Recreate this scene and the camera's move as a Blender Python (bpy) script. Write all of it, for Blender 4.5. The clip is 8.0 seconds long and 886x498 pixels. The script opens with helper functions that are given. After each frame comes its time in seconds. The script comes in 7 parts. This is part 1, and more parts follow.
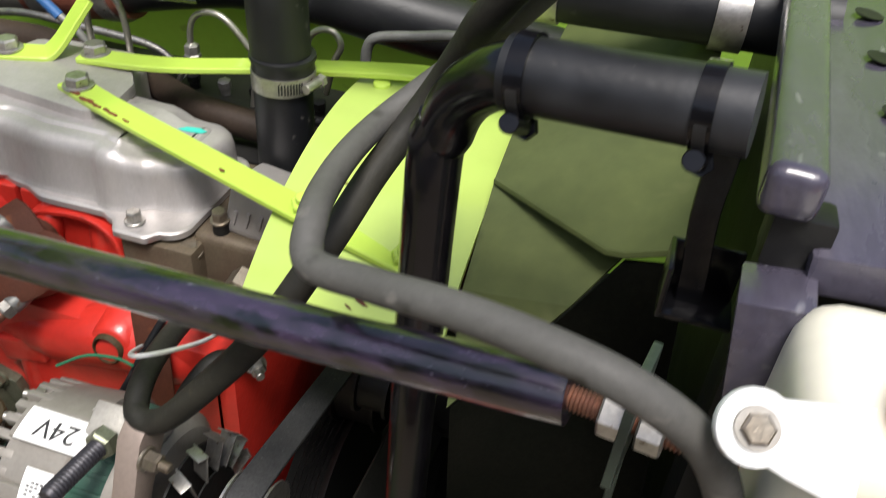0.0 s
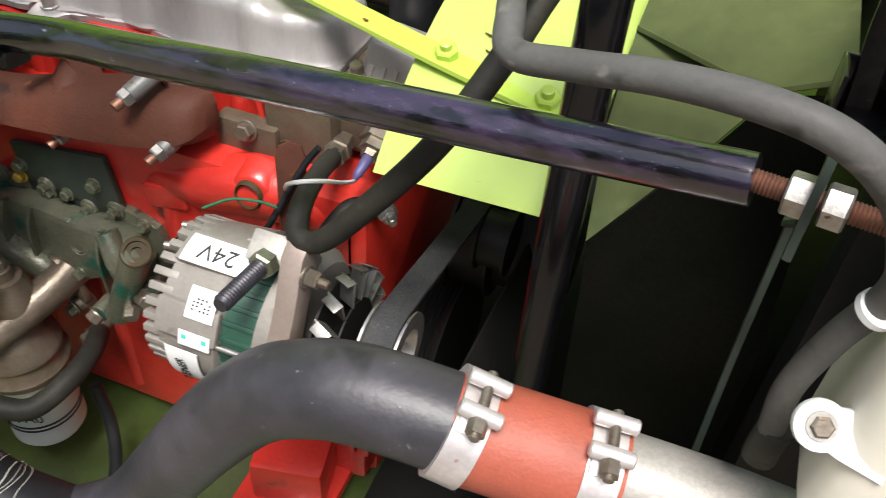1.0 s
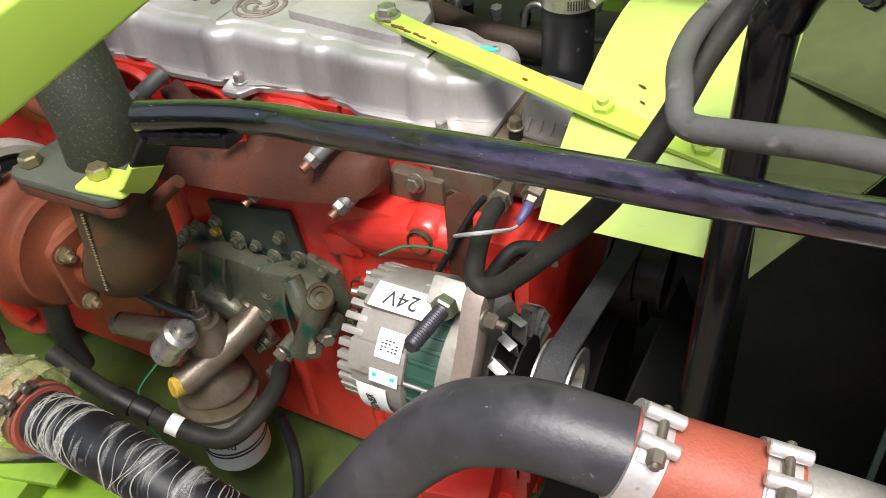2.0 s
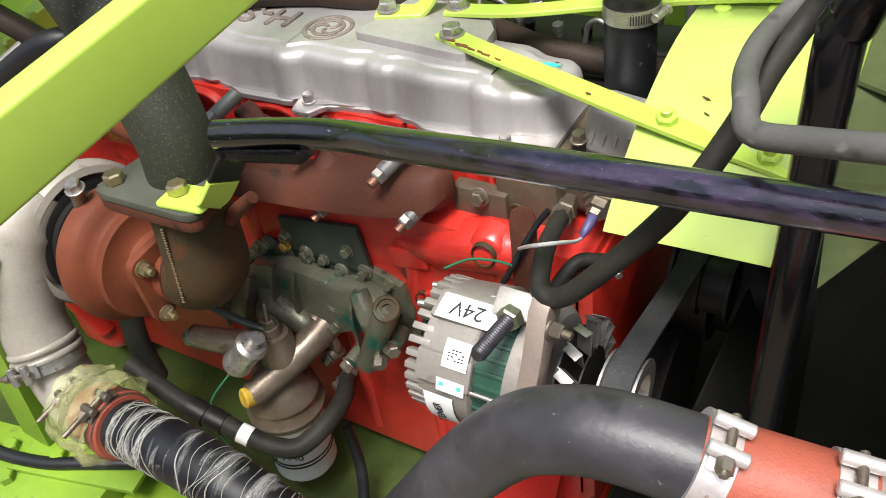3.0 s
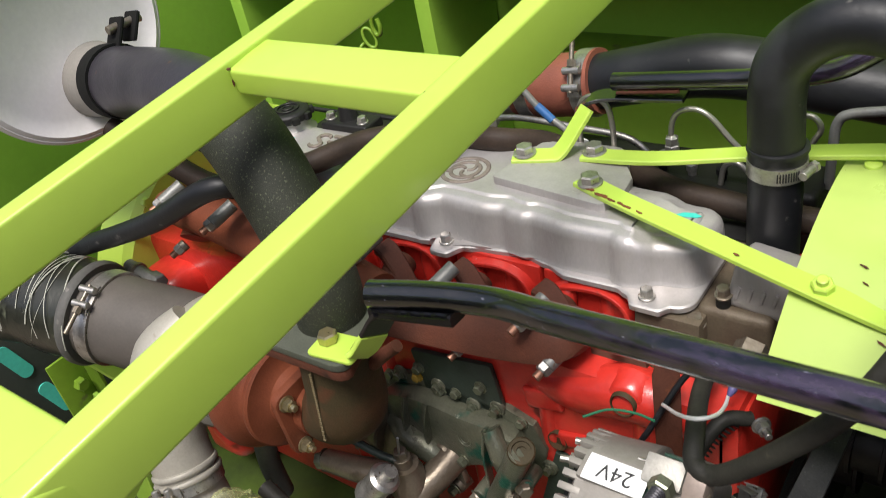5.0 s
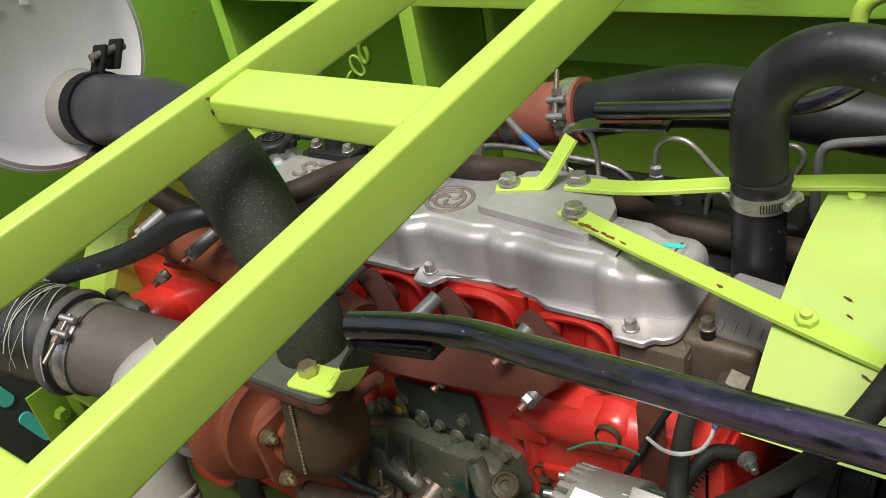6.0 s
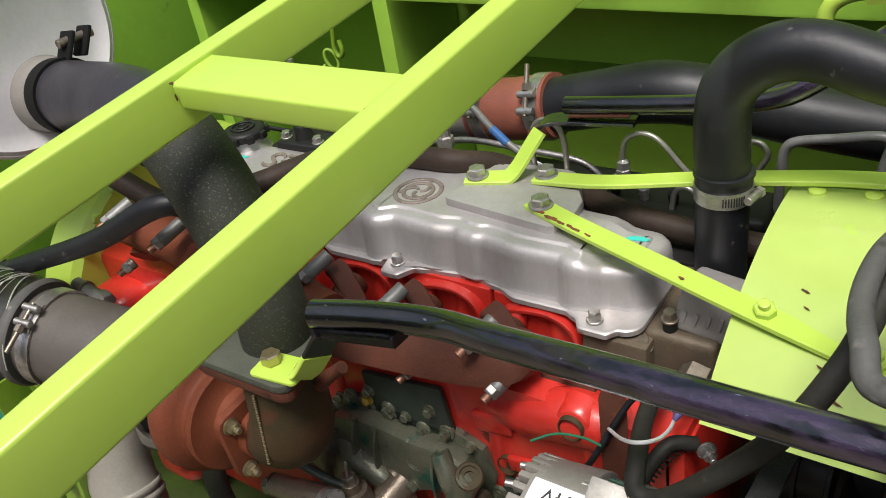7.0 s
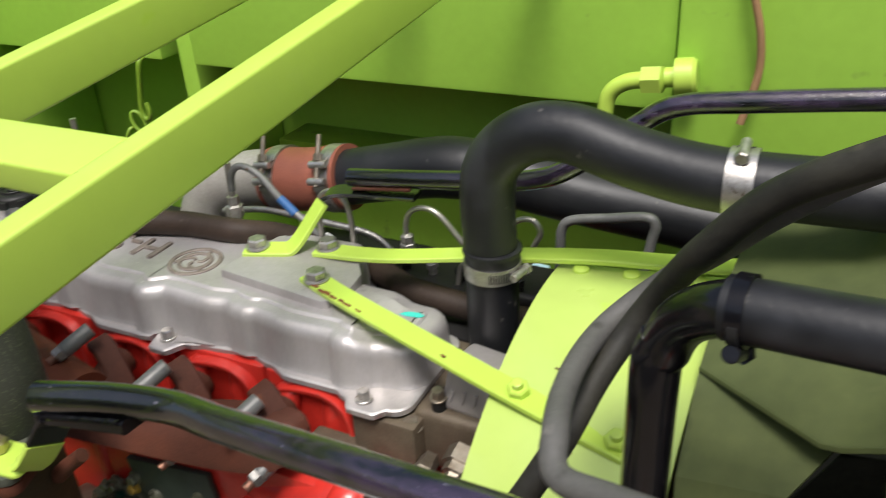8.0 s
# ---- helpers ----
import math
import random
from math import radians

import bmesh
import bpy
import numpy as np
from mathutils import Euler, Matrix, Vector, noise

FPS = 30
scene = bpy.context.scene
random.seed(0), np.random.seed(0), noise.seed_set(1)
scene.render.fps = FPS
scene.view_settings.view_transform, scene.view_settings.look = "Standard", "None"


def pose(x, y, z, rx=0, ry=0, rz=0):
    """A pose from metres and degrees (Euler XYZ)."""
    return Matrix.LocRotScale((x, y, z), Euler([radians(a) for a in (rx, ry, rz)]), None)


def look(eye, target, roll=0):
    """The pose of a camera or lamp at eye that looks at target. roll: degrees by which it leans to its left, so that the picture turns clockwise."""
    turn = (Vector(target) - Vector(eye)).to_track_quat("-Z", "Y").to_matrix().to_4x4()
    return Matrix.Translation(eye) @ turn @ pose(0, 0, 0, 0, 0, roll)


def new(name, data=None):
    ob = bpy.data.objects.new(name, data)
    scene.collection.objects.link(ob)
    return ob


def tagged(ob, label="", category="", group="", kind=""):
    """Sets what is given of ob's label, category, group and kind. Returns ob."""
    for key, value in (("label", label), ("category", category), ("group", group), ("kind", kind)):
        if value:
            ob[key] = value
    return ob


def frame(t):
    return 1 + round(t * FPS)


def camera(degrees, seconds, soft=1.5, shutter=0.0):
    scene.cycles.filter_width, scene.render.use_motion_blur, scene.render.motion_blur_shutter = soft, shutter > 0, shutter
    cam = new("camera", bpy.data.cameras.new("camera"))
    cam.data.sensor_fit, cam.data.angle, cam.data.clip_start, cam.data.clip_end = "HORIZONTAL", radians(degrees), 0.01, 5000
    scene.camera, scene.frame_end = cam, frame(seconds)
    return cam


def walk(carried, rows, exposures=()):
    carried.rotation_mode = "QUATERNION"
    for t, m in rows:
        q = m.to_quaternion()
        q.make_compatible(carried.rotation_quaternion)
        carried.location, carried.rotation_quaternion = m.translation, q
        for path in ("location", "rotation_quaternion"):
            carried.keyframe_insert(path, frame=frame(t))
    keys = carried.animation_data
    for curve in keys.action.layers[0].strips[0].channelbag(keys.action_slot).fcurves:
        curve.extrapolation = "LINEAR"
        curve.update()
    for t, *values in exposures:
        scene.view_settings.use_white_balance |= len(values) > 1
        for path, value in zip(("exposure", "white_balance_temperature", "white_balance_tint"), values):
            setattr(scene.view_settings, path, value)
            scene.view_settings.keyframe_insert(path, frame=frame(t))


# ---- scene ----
cam = camera(56.4, 8.0, soft=0.85, shutter=0.25)
PATH = [
    (0, (0.008, 0.0, 1.611), (-0.371, 1.545, 0.4), 5.4),
    (0.5, (-0.018, -0.052, 1.573), (-0.381, 1.43, 0.28), 7.7),
    (1, (-0.027, -0.079, 1.58), (-0.489, 1.312, 0.219), 4.4),
    (1.5, (-0.042, -0.108, 1.619), (-0.673, 1.22, 0.264), -1.9),
    (1.7, (-0.044, -0.115, 1.627), (-0.737, 1.198, 0.287), -3.8),
    (2.8, (-0.041, -0.13, 1.635), (-0.91, 1.142, 0.36), -8.4),
    (3, (-0.042, -0.137, 1.637), (-0.937, 1.124, 0.369), -9.1),
    (3.5, (-0.043, -0.146, 1.646), (-1.003, 1.084, 0.395), -10.8),
    (4, (-0.044, -0.155, 1.653), (-1.069, 1.05, 0.429), -12.2),
    (4.5, (-0.062, -0.156, 1.679), (-1.147, 1.056, 0.515), -12.6),
    (5, (-0.093, -0.126, 1.716), (-1.213, 1.114, 0.618), -12.3),
    (5.2, (-0.096, -0.118, 1.722), (-1.222, 1.136, 0.645), -12.1),
    (6.5, (-0.084, -0.111, 1.708), (-1.189, 1.18, 0.654), -11.3),
    (7, (-0.077, -0.11, 1.704), (-1.153, 1.201, 0.645), -10.1),
    (7.5, (-0.057, -0.099, 1.693), (-1.049, 1.295, 0.657), -7.2),
    (8, (-0.013, -0.04, 1.683), (-0.833, 1.518, 0.735), -3.5),
]
EXPOSURES = [(0, 1.15), (1.0, 1.46), (1.5, 1.48), (3.0, 1.52), (4.0, 1.45), (5.0, 1.10), (6.5, 0.97), (7.5, 1.02), (8, 1.08)]
walk(cam, [(t, look(eye, target, roll)) for t, eye, target, roll in PATH], EXPOSURES)

# ---- world and light: bright overcast day, the bay open to the sky ----
world = bpy.data.worlds.new("world")
scene.world = world
world.use_nodes = True
wn = world.node_tree.nodes
sky = wn.new("ShaderNodeTexSky")
sky.sky_type, sky.sun_disc, sky.sun_elevation, sky.sun_rotation = "NISHITA", False, radians(65), radians(162)
sky.air_density, sky.dust_density, sky.ozone_density = 1.0, 4.0, 0.6
world.node_tree.links.new(sky.outputs[0], wn["Background"].inputs[0])
wn["Background"].inputs[1].default_value = 0.075
sun = new("sun", bpy.data.lights.new("sun", "SUN"))
sun.data.energy, sun.data.angle, sun.data.color = 2.0, radians(20), (1.0, 0.98, 0.96)
sun.matrix_basis = look((0.3, -1.75, 4.9), (-0.4, 0.4, 0))
scene.view_settings.exposure = 0.85


# ---- materials ----
def material(name, color, rough=0.5, metal=0.0, second=None, spread=0.5, scale=6.0, grain=120.0, bump=0.1, fine=0.06, rough_var=0.12, coat=0.0, contrast=0.35, gloss=0.5, specks=None, fade=None, stretch=None):
    """A painted, cast or rubber surface: two colours mingled by coarse stains, a fine grain, and relief at both scales."""
    m = bpy.data.materials.new(name)
    m.use_nodes = True
    nt = m.node_tree
    n, link = nt.nodes, nt.links.new
    b = n["Principled BSDF"]
    at = n.new("ShaderNodeTexCoord")
    big, small = n.new("ShaderNodeTexNoise"), n.new("ShaderNodeTexNoise")
    big.inputs["Scale"].default_value, big.inputs["Detail"].default_value, big.inputs["Roughness"].default_value = scale, 6, 0.62
    small.inputs["Scale"].default_value, small.inputs["Detail"].default_value = grain, 4
    place = at.outputs["Object"]
    if stretch:
        # marks drawn out along the part
        pull = n.new("ShaderNodeMapping")
        pull.inputs["Scale"].default_value = stretch
        link(place, pull.inputs["Vector"])
        place = pull.outputs["Vector"]
    link(place, big.inputs["Vector"])
    link(place, small.inputs["Vector"])
    ramp = n.new("ShaderNodeMapRange")
    ramp.inputs["From Min"].default_value, ramp.inputs["From Max"].default_value = spread - contrast / 2, spread + contrast / 2
    link(big.outputs["Fac"], ramp.inputs["Value"])
    mix = n.new("ShaderNodeMix")
    mix.data_type = "RGBA"
    mix.inputs["A"].default_value = (*color, 1)
    mix.inputs["B"].default_value = (*(second or [c * 0.82 for c in color]), 1)
    link(ramp.outputs["Result"], mix.inputs["Factor"])
    if fade:
        # wear and painted sheen that grow along the part's length
        sep, along, times = n.new("ShaderNodeSeparateXYZ"), n.new("ShaderNodeMapRange"), n.new("ShaderNodeMath")
        link(at.outputs["Object"], sep.inputs[0])
        along.inputs["From Min"].default_value, along.inputs["From Max"].default_value = fade
        link(sep.outputs["X"], along.inputs["Value"])
        times.operation = "MULTIPLY"
        link(ramp.outputs["Result"], times.inputs[0])
        link(along.outputs["Result"], times.inputs[1])
        link(times.outputs["Value"], mix.inputs["Factor"])
    body = mix
    for tone, level, size in specks or ():
        dots, cut, over = n.new("ShaderNodeTexNoise"), n.new("ShaderNodeMapRange"), n.new("ShaderNodeMix")
        dots.inputs["Scale"].default_value, dots.inputs["Detail"].default_value = size, 3
        link(place, dots.inputs["Vector"])
        cut.inputs["From Min"].default_value, cut.inputs["From Max"].default_value = level, level + 0.07
        link(dots.outputs["Fac"], cut.inputs["Value"])
        over.data_type = "RGBA"
        over.inputs["B"].default_value = (*tone, 1)
        link(body.outputs["Result"], over.inputs["A"])
        link(cut.outputs["Result"], over.inputs["Factor"])
        body = over
    hue = n.new("ShaderNodeHueSaturation")
    g = n.new("ShaderNodeMapRange")
    g.inputs["To Min"].default_value, g.inputs["To Max"].default_value = 1 - fine * 2.5, 1 + fine * 2.5
    link(small.outputs["Fac"], g.inputs["Value"])
    link(g.outputs["Result"], hue.inputs["Value"])
    link(body.outputs["Result"], hue.inputs["Color"])
    link(hue.outputs["Color"], b.inputs["Base Color"])
    r = n.new("ShaderNodeMapRange")
    r.inputs["To Min"].default_value, r.inputs["To Max"].default_value = max(rough - rough_var, 0.03), min(rough + rough_var, 1)
    link(big.outputs["Fac"], r.inputs["Value"])
    link(r.outputs["Result"], b.inputs["Roughness"])
    b.inputs["Metallic"].default_value = metal
    b.inputs["Specular IOR Level"].default_value = gloss
    b.inputs["Coat Weight"].default_value = coat
    b.inputs["Coat Roughness"].default_value = 0.12
    add = n.new("ShaderNodeMath")
    add.operation = "MULTIPLY_ADD"
    link(small.outputs["Fac"], add.inputs[0])
    add.inputs[1].default_value = 0.35
    link(big.outputs["Fac"], add.inputs[2])
    bp = n.new("ShaderNodeBump")
    bp.inputs["Strength"].default_value, bp.inputs["Distance"].default_value = bump, 0.004
    link(add.outputs["Value"], bp.inputs["Height"])
    link(bp.outputs["Normal"], b.inputs["Normal"])
    return m


LIME = material("lime_paint", (0.445, 0.615, 0.088), 0.36, second=(0.42, 0.59, 0.080), bump=0.07, scale=7, grain=60, fine=0.012, coat=0.25, specks=(((0.41, 0.59, 0.06), 0.72, 22), ((0.10, 0.07, 0.03), 0.815, 130)))
LIME_GLOSS = material("gloss_lime_paint", (0.43, 0.555, 0.135), 0.30, second=(0.395, 0.52, 0.115), bump=0.12, scale=9, grain=60, fine=0.012, coat=0.9, specks=(((0.40, 0.58, 0.07), 0.70, 30), ((0.10, 0.07, 0.03), 0.80, 130)))
# the lime paint again, shade put into its colour, with dusty specks
LIME_SHADED = material("shaded_dusty_lime_paint", (0.20, 0.335, 0.026), 0.45, second=(0.15, 0.26, 0.022), bump=0.12, scale=7, grain=90, fine=0.04, specks=(((0.12, 0.15, 0.04), 0.64, 30),))
WALL = material("green_wall_paint", (0.335, 0.58, 0.072), 0.40, second=(0.285, 0.50, 0.058), bump=0.06, scale=2.2, grain=60, fine=0.03, specks=(((0.23, 0.38, 0.06), 0.70, 18),))
OLIVE = material("dusty_olive_sheet", (0.096, 0.114, 0.040), 0.6, second=(0.062, 0.078, 0.030), bump=0.35, scale=6, grain=60, fine=0.08, contrast=0.3, gloss=0.22, specks=(((0.13, 0.145, 0.058), 0.62, 14), ((0.035, 0.042, 0.016), 0.66, 9)))
RED = material("red_engine_paint", (0.55, 0.030, 0.020), 0.34, second=(0.36, 0.020, 0.014), spread=0.58, contrast=0.3, bump=0.3, scale=11, grain=160, fine=0.05, coat=0.25, specks=(((0.16, 0.024, 0.015), 0.68, 26), ((0.15, 0.095, 0.06), 0.76, 55)))
ALU = material("cast_aluminium", (0.52, 0.495, 0.485), 0.47, metal=0.55, second=(0.36, 0.335, 0.32), bump=0.12, scale=16, grain=420, fine=0.035, rough_var=0.1, stretch=(1, 1, 0.35), contrast=0.45, specks=(((0.33, 0.315, 0.30), 0.70, 40), ((0.60, 0.575, 0.565), 0.72, 120)))
ALU_GRIMY = material("grimy_cast_relief", (0.25, 0.21, 0.18), 0.6, metal=0.3, second=(0.15, 0.12, 0.10), bump=0.3, scale=60, grain=400, fine=0.1)
ALU_DULL = material("dull_cast_aluminium", (0.42, 0.40, 0.36), 0.55, metal=0.45, second=(0.30, 0.28, 0.25), bump=0.25, scale=14, grain=300, fine=0.08)
ALU_PALE = material("pale_cast_aluminium", (0.29, 0.27, 0.24), 0.5, metal=0.3, second=(0.23, 0.21, 0.185), bump=0.15, scale=16, grain=300, fine=0.05, specks=(((0.20, 0.175, 0.15), 0.68, 40),))
ARM_CAST = material("pinkish_cast_arm", (0.27, 0.215, 0.18), 0.5, metal=0.25, second=(0.21, 0.165, 0.14), bump=0.15, scale=16, grain=300, fine=0.05, specks=(((0.17, 0.12, 0.09), 0.68, 40),))
STUD_DARK = material("dark_grey_threaded_steel", (0.055, 0.052, 0.060), 0.45, metal=0.5, second=(0.035, 0.034, 0.040), bump=0.2, scale=60, grain=400, fine=0.1)
GREEN_ZINC = material("oily_green_zinc", (0.26, 0.28, 0.20), 0.38, metal=0.7, second=(0.15, 0.15, 0.10), bump=0.12, scale=60, grain=500, fine=0.08)
ALU_COMP = material("bead_blasted_aluminium", (0.37, 0.345, 0.295), 0.5, metal=0.2, second=(0.30, 0.28, 0.235), bump=0.2, scale=16, grain=300, fine=0.05, specks=(((0.24, 0.215, 0.175), 0.67, 50),))
CLAMP = material("dusty_clamp_steel", (0.72, 0.69, 0.67), 0.42, metal=0.6, second=(0.55, 0.50, 0.48), bump=0.1, scale=40, grain=300, fine=0.05, specks=(((0.40, 0.22, 0.14), 0.70, 120),))
RUST = material("rusty_cast_iron", (0.100, 0.034, 0.020), 0.6, second=(0.066, 0.025, 0.016), bump=0.35, scale=15, grain=420, fine=0.10, gloss=0.2, specks=(((0.16, 0.055, 0.024), 0.68, 36), ((0.030, 0.015, 0.011), 0.66, 30), ((0.17, 0.13, 0.10), 0.78, 60)))
TURBO_RED = material("red_brown_turbine_iron", (0.205, 0.058, 0.027), 0.58, second=(0.140, 0.040, 0.020), bump=0.28, scale=12, grain=420, fine=0.08, gloss=0.2, specks=(((0.090, 0.030, 0.018), 0.66, 20), ((0.27, 0.092, 0.045), 0.68, 70)))
SCALE_IRON = material("olive_brown_cast_iron", (0.082, 0.041, 0.020), 0.62, second=(0.048, 0.036, 0.017), bump=0.3, scale=12, grain=480, fine=0.12, gloss=0.2, spread=0.48, contrast=0.2, specks=(((0.11, 0.09, 0.035), 0.72, 260), ((0.11, 0.034, 0.017), 0.68, 12)))
HEAD_BROWN = material("olive_brown_machined_iron", (0.13, 0.105, 0.07), 0.55, metal=0.25, second=(0.085, 0.06, 0.04), bump=0.3, scale=24, grain=400, fine=0.1)
PIPE_OLIVE = material("speckled_olive_exhaust_coating", (0.034, 0.037, 0.025), 0.6, second=(0.018, 0.020, 0.014), bump=0.5, scale=6, grain=900, fine=0.2, gloss=0.3, specks=(((0.075, 0.080, 0.050), 0.60, 420), ((0.19, 0.18, 0.10), 0.69, 560)))
FLANGE_GREY = material("dusty_olive_flange_plate", (0.085, 0.090, 0.068), 0.6, second=(0.055, 0.060, 0.045), bump=0.25, scale=14, grain=500, fine=0.12, gloss=0.3)
YELLOW_IRON = material("yellowed_cast_mark", (0.12, 0.088, 0.036), 0.7, bump=0.3, scale=40, grain=400)
FILM = material("clear_film_crinkle", (0.45, 0.45, 0.38), 0.3, bump=0.1, scale=60, grain=300)
BELT = material("dusty_belt_rubber", (0.030, 0.031, 0.033), 0.7, second=(0.05, 0.05, 0.05), bump=0.3, scale=40, grain=500, fine=0.2, gloss=0.2, specks=(((0.10, 0.10, 0.10), 0.68, 200),))
ALU_OILY = material("oily_cast_aluminium", (0.215, 0.175, 0.13), 0.34, metal=0.45, second=(0.12, 0.092, 0.065), bump=0.35, scale=18, grain=260, fine=0.08, specks=(((0.09, 0.07, 0.05), 0.64, 34), ((0.10, 0.22, 0.17), 0.70, 30)))
YELLOW_PLUG = material("yellow_marked_plug", (0.55, 0.36, 0.03), 0.5, second=(0.35, 0.22, 0.04), bump=0.2, scale=60, grain=300)
GREEN_WIRE = material("green_wire", (0.03, 0.20, 0.10), 0.45, bump=0.0, fine=0.02)
BLACK_VIOLET = material("violet_black_gloss_paint", (0.040, 0.036, 0.052), 0.26, second=(0.075, 0.068, 0.092), bump=0.35, scale=18, grain=200, fine=0.12, coat=0.5, stretch=(1, 0.3, 1), specks=(((0.16, 0.155, 0.17), 0.66, 90),))
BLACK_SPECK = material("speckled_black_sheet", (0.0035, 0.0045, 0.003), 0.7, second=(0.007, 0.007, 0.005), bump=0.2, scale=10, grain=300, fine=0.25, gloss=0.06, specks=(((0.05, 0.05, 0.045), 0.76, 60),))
LINE_STEEL = material("bright_pipe_steel", (0.42, 0.40, 0.36), 0.34, metal=0.8, second=(0.32, 0.30, 0.26), bump=0.08, scale=30, grain=300, fine=0.05)
LINE_GREY = material("grey_pipe_coating", (0.20, 0.20, 0.19), 0.48, metal=0.3, second=(0.14, 0.14, 0.13), bump=0.12, scale=30, grain=300, fine=0.06, specks=(((0.12, 0.075, 0.05), 0.66, 90),))
HOSE_BROWN = material("brown_black_rubber", (0.046, 0.031, 0.023), 0.6, second=(0.024, 0.017, 0.013), bump=0.2, scale=12, grain=260, fine=0.12, gloss=0.2, contrast=0.25, specks=(((0.075, 0.058, 0.046), 0.68, 40),))
PLATE_GREY = material("dark_grey_panel", (0.06, 0.065, 0.06), 0.5, bump=0.1, scale=10, grain=120)
PIPE_BROWN = material("dusty_grey_brown_pipe", (0.105, 0.092, 0.080), 0.55, second=(0.075, 0.066, 0.058), bump=0.12, scale=9, grain=260, fine=0.06, gloss=0.3)
FILM_RUBBER = material("film_hazed_rubber", (0.016, 0.016, 0.012), 0.3, second=(0.026, 0.028, 0.019), bump=0.5, scale=11, grain=90, fine=0.2, coat=0.15, stretch=(1, 0.5, 0.5), specks=(((0.12, 0.13, 0.09), 0.66, 34),))
TEAL_SHEET = material("turquoise_sheet", (0.10, 0.65, 0.52), 0.5, bump=0.02, scale=10, grain=120)
CABLE_BROWN = material("brown_cable", (0.30, 0.17, 0.08), 0.55, bump=0.05, scale=20, grain=160)
CLEAR_FILM = material("yellowed_clear_film", (0.62, 0.65, 0.30), 0.20, bump=0.5, scale=50, grain=160, fine=0.05)
CLEAR_FILM.node_tree.nodes["Principled BSDF"].inputs["Alpha"].default_value = 0.38
# lime deck, the shade under the engine put into its dark green
FLOOR_SHADED = material("shaded_green_deck", (0.055, 0.085, 0.014), 0.45, second=(0.022, 0.032, 0.010), bump=0.3, scale=9, grain=90, fine=0.1, spread=0.52, contrast=0.4)
WHITE_FILM = material("whitish_stretch_film", (0.62, 0.62, 0.58), 0.3, bump=0.4, scale=70, grain=300, fine=0.1)
nt = WHITE_FILM.node_tree
torn, cut = nt.nodes.new("ShaderNodeTexNoise"), nt.nodes.new("ShaderNodeMapRange")
torn.inputs["Scale"].default_value, torn.inputs["Detail"].default_value, torn.inputs["Distortion"].default_value = 20, 5, 0.9
cut.inputs["From Min"].default_value, cut.inputs["From Max"].default_value, cut.inputs["To Max"].default_value = 0.55, 0.74, 0.7
drawn, spot = nt.nodes.new("ShaderNodeMapping"), nt.nodes.new("ShaderNodeTexCoord")
drawn.inputs["Scale"].default_value = (2.6, 0.45, 0.45)
nt.links.new(spot.outputs["Object"], drawn.inputs["Vector"])
nt.links.new(drawn.outputs["Vector"], torn.inputs["Vector"])
nt.links.new(torn.outputs["Fac"], cut.inputs["Value"])
nt.links.new(cut.outputs["Result"], nt.nodes["Principled BSDF"].inputs["Alpha"])
PUMP = material("grey_green_cast_housing", (0.19, 0.185, 0.135), 0.32, metal=0.4, second=(0.095, 0.105, 0.070), bump=0.4, scale=18, grain=350, fine=0.1, specks=(((0.022, 0.12, 0.085), 0.60, 20), ((0.42, 0.40, 0.33), 0.70, 80), ((0.035, 0.034, 0.025), 0.63, 26)))
PLATE_DARK = material("dark_green_painted_plate", (0.035, 0.05, 0.038), 0.42, second=(0.022, 0.032, 0.025), bump=0.2, scale=18, grain=260, fine=0.08)
BLACK = material("gloss_black_paint", (0.003, 0.003, 0.0036), 0.2, second=(0.007, 0.0065, 0.008), bump=0.10, scale=30, grain=120, fine=0.1, coat=0.12, gloss=0.3, specks=(((0.05, 0.047, 0.045), 0.72, 120),))
# violet second colour paints the sky's sheen; specks are scuffs and rust
BLACK_WORN_SHEEN = material("worn_black_paint_with_sheen", (0.003, 0.0033, 0.0036), 0.2, second=(0.032, 0.021, 0.042), spread=0.48, contrast=0.2, bump=0.3, scale=95, grain=300, fine=0.2, coat=1.0, gloss=0.55, fade=(-0.42, -0.22), stretch=(0.30, 1, 1), specks=(((0.11, 0.105, 0.13), 0.69, 420), ((0.10, 0.036, 0.020), 0.71, 90), ((0.003, 0.003, 0.0035), 0.62, 90)))
BLACK_FLAT = material("flat_black_metal", (0.008, 0.008, 0.008), 0.5, second=(0.014, 0.0135, 0.0125), bump=0.2, scale=14, grain=200, fine=0.1, gloss=0.3)
RUBBER = material("black_rubber", (0.0080, 0.0085, 0.0098), 0.47, second=(0.0155, 0.016, 0.0175), spread=0.60, contrast=0.25, bump=0.15, scale=14, grain=160, fine=0.08, gloss=0.42, specks=(((0.07, 0.065, 0.06), 0.68, 70), ((0.024, 0.025, 0.028), 0.60, 9)))
RUBBER_DUSTY = material("dust_filmed_hose_rubber", (0.026, 0.0255, 0.029), 0.45, second=(0.058, 0.053, 0.062), spread=0.52, contrast=0.3, bump=0.25, scale=11, grain=160, fine=0.08, gloss=0.5, specks=(((0.075, 0.066, 0.06), 0.66, 40), ((0.16, 0.16, 0.15), 0.72, 160), ((0.011, 0.011, 0.009), 0.64, 16)))
RUBBER_GREY = material("dusty_grey_rubber", (0.105, 0.102, 0.094), 0.62, second=(0.066, 0.064, 0.058), bump=0.25, scale=12, grain=260, fine=0.07, gloss=0.32, specks=(((0.16, 0.15, 0.135), 0.66, 50), ((0.035, 0.033, 0.028), 0.66, 30)))
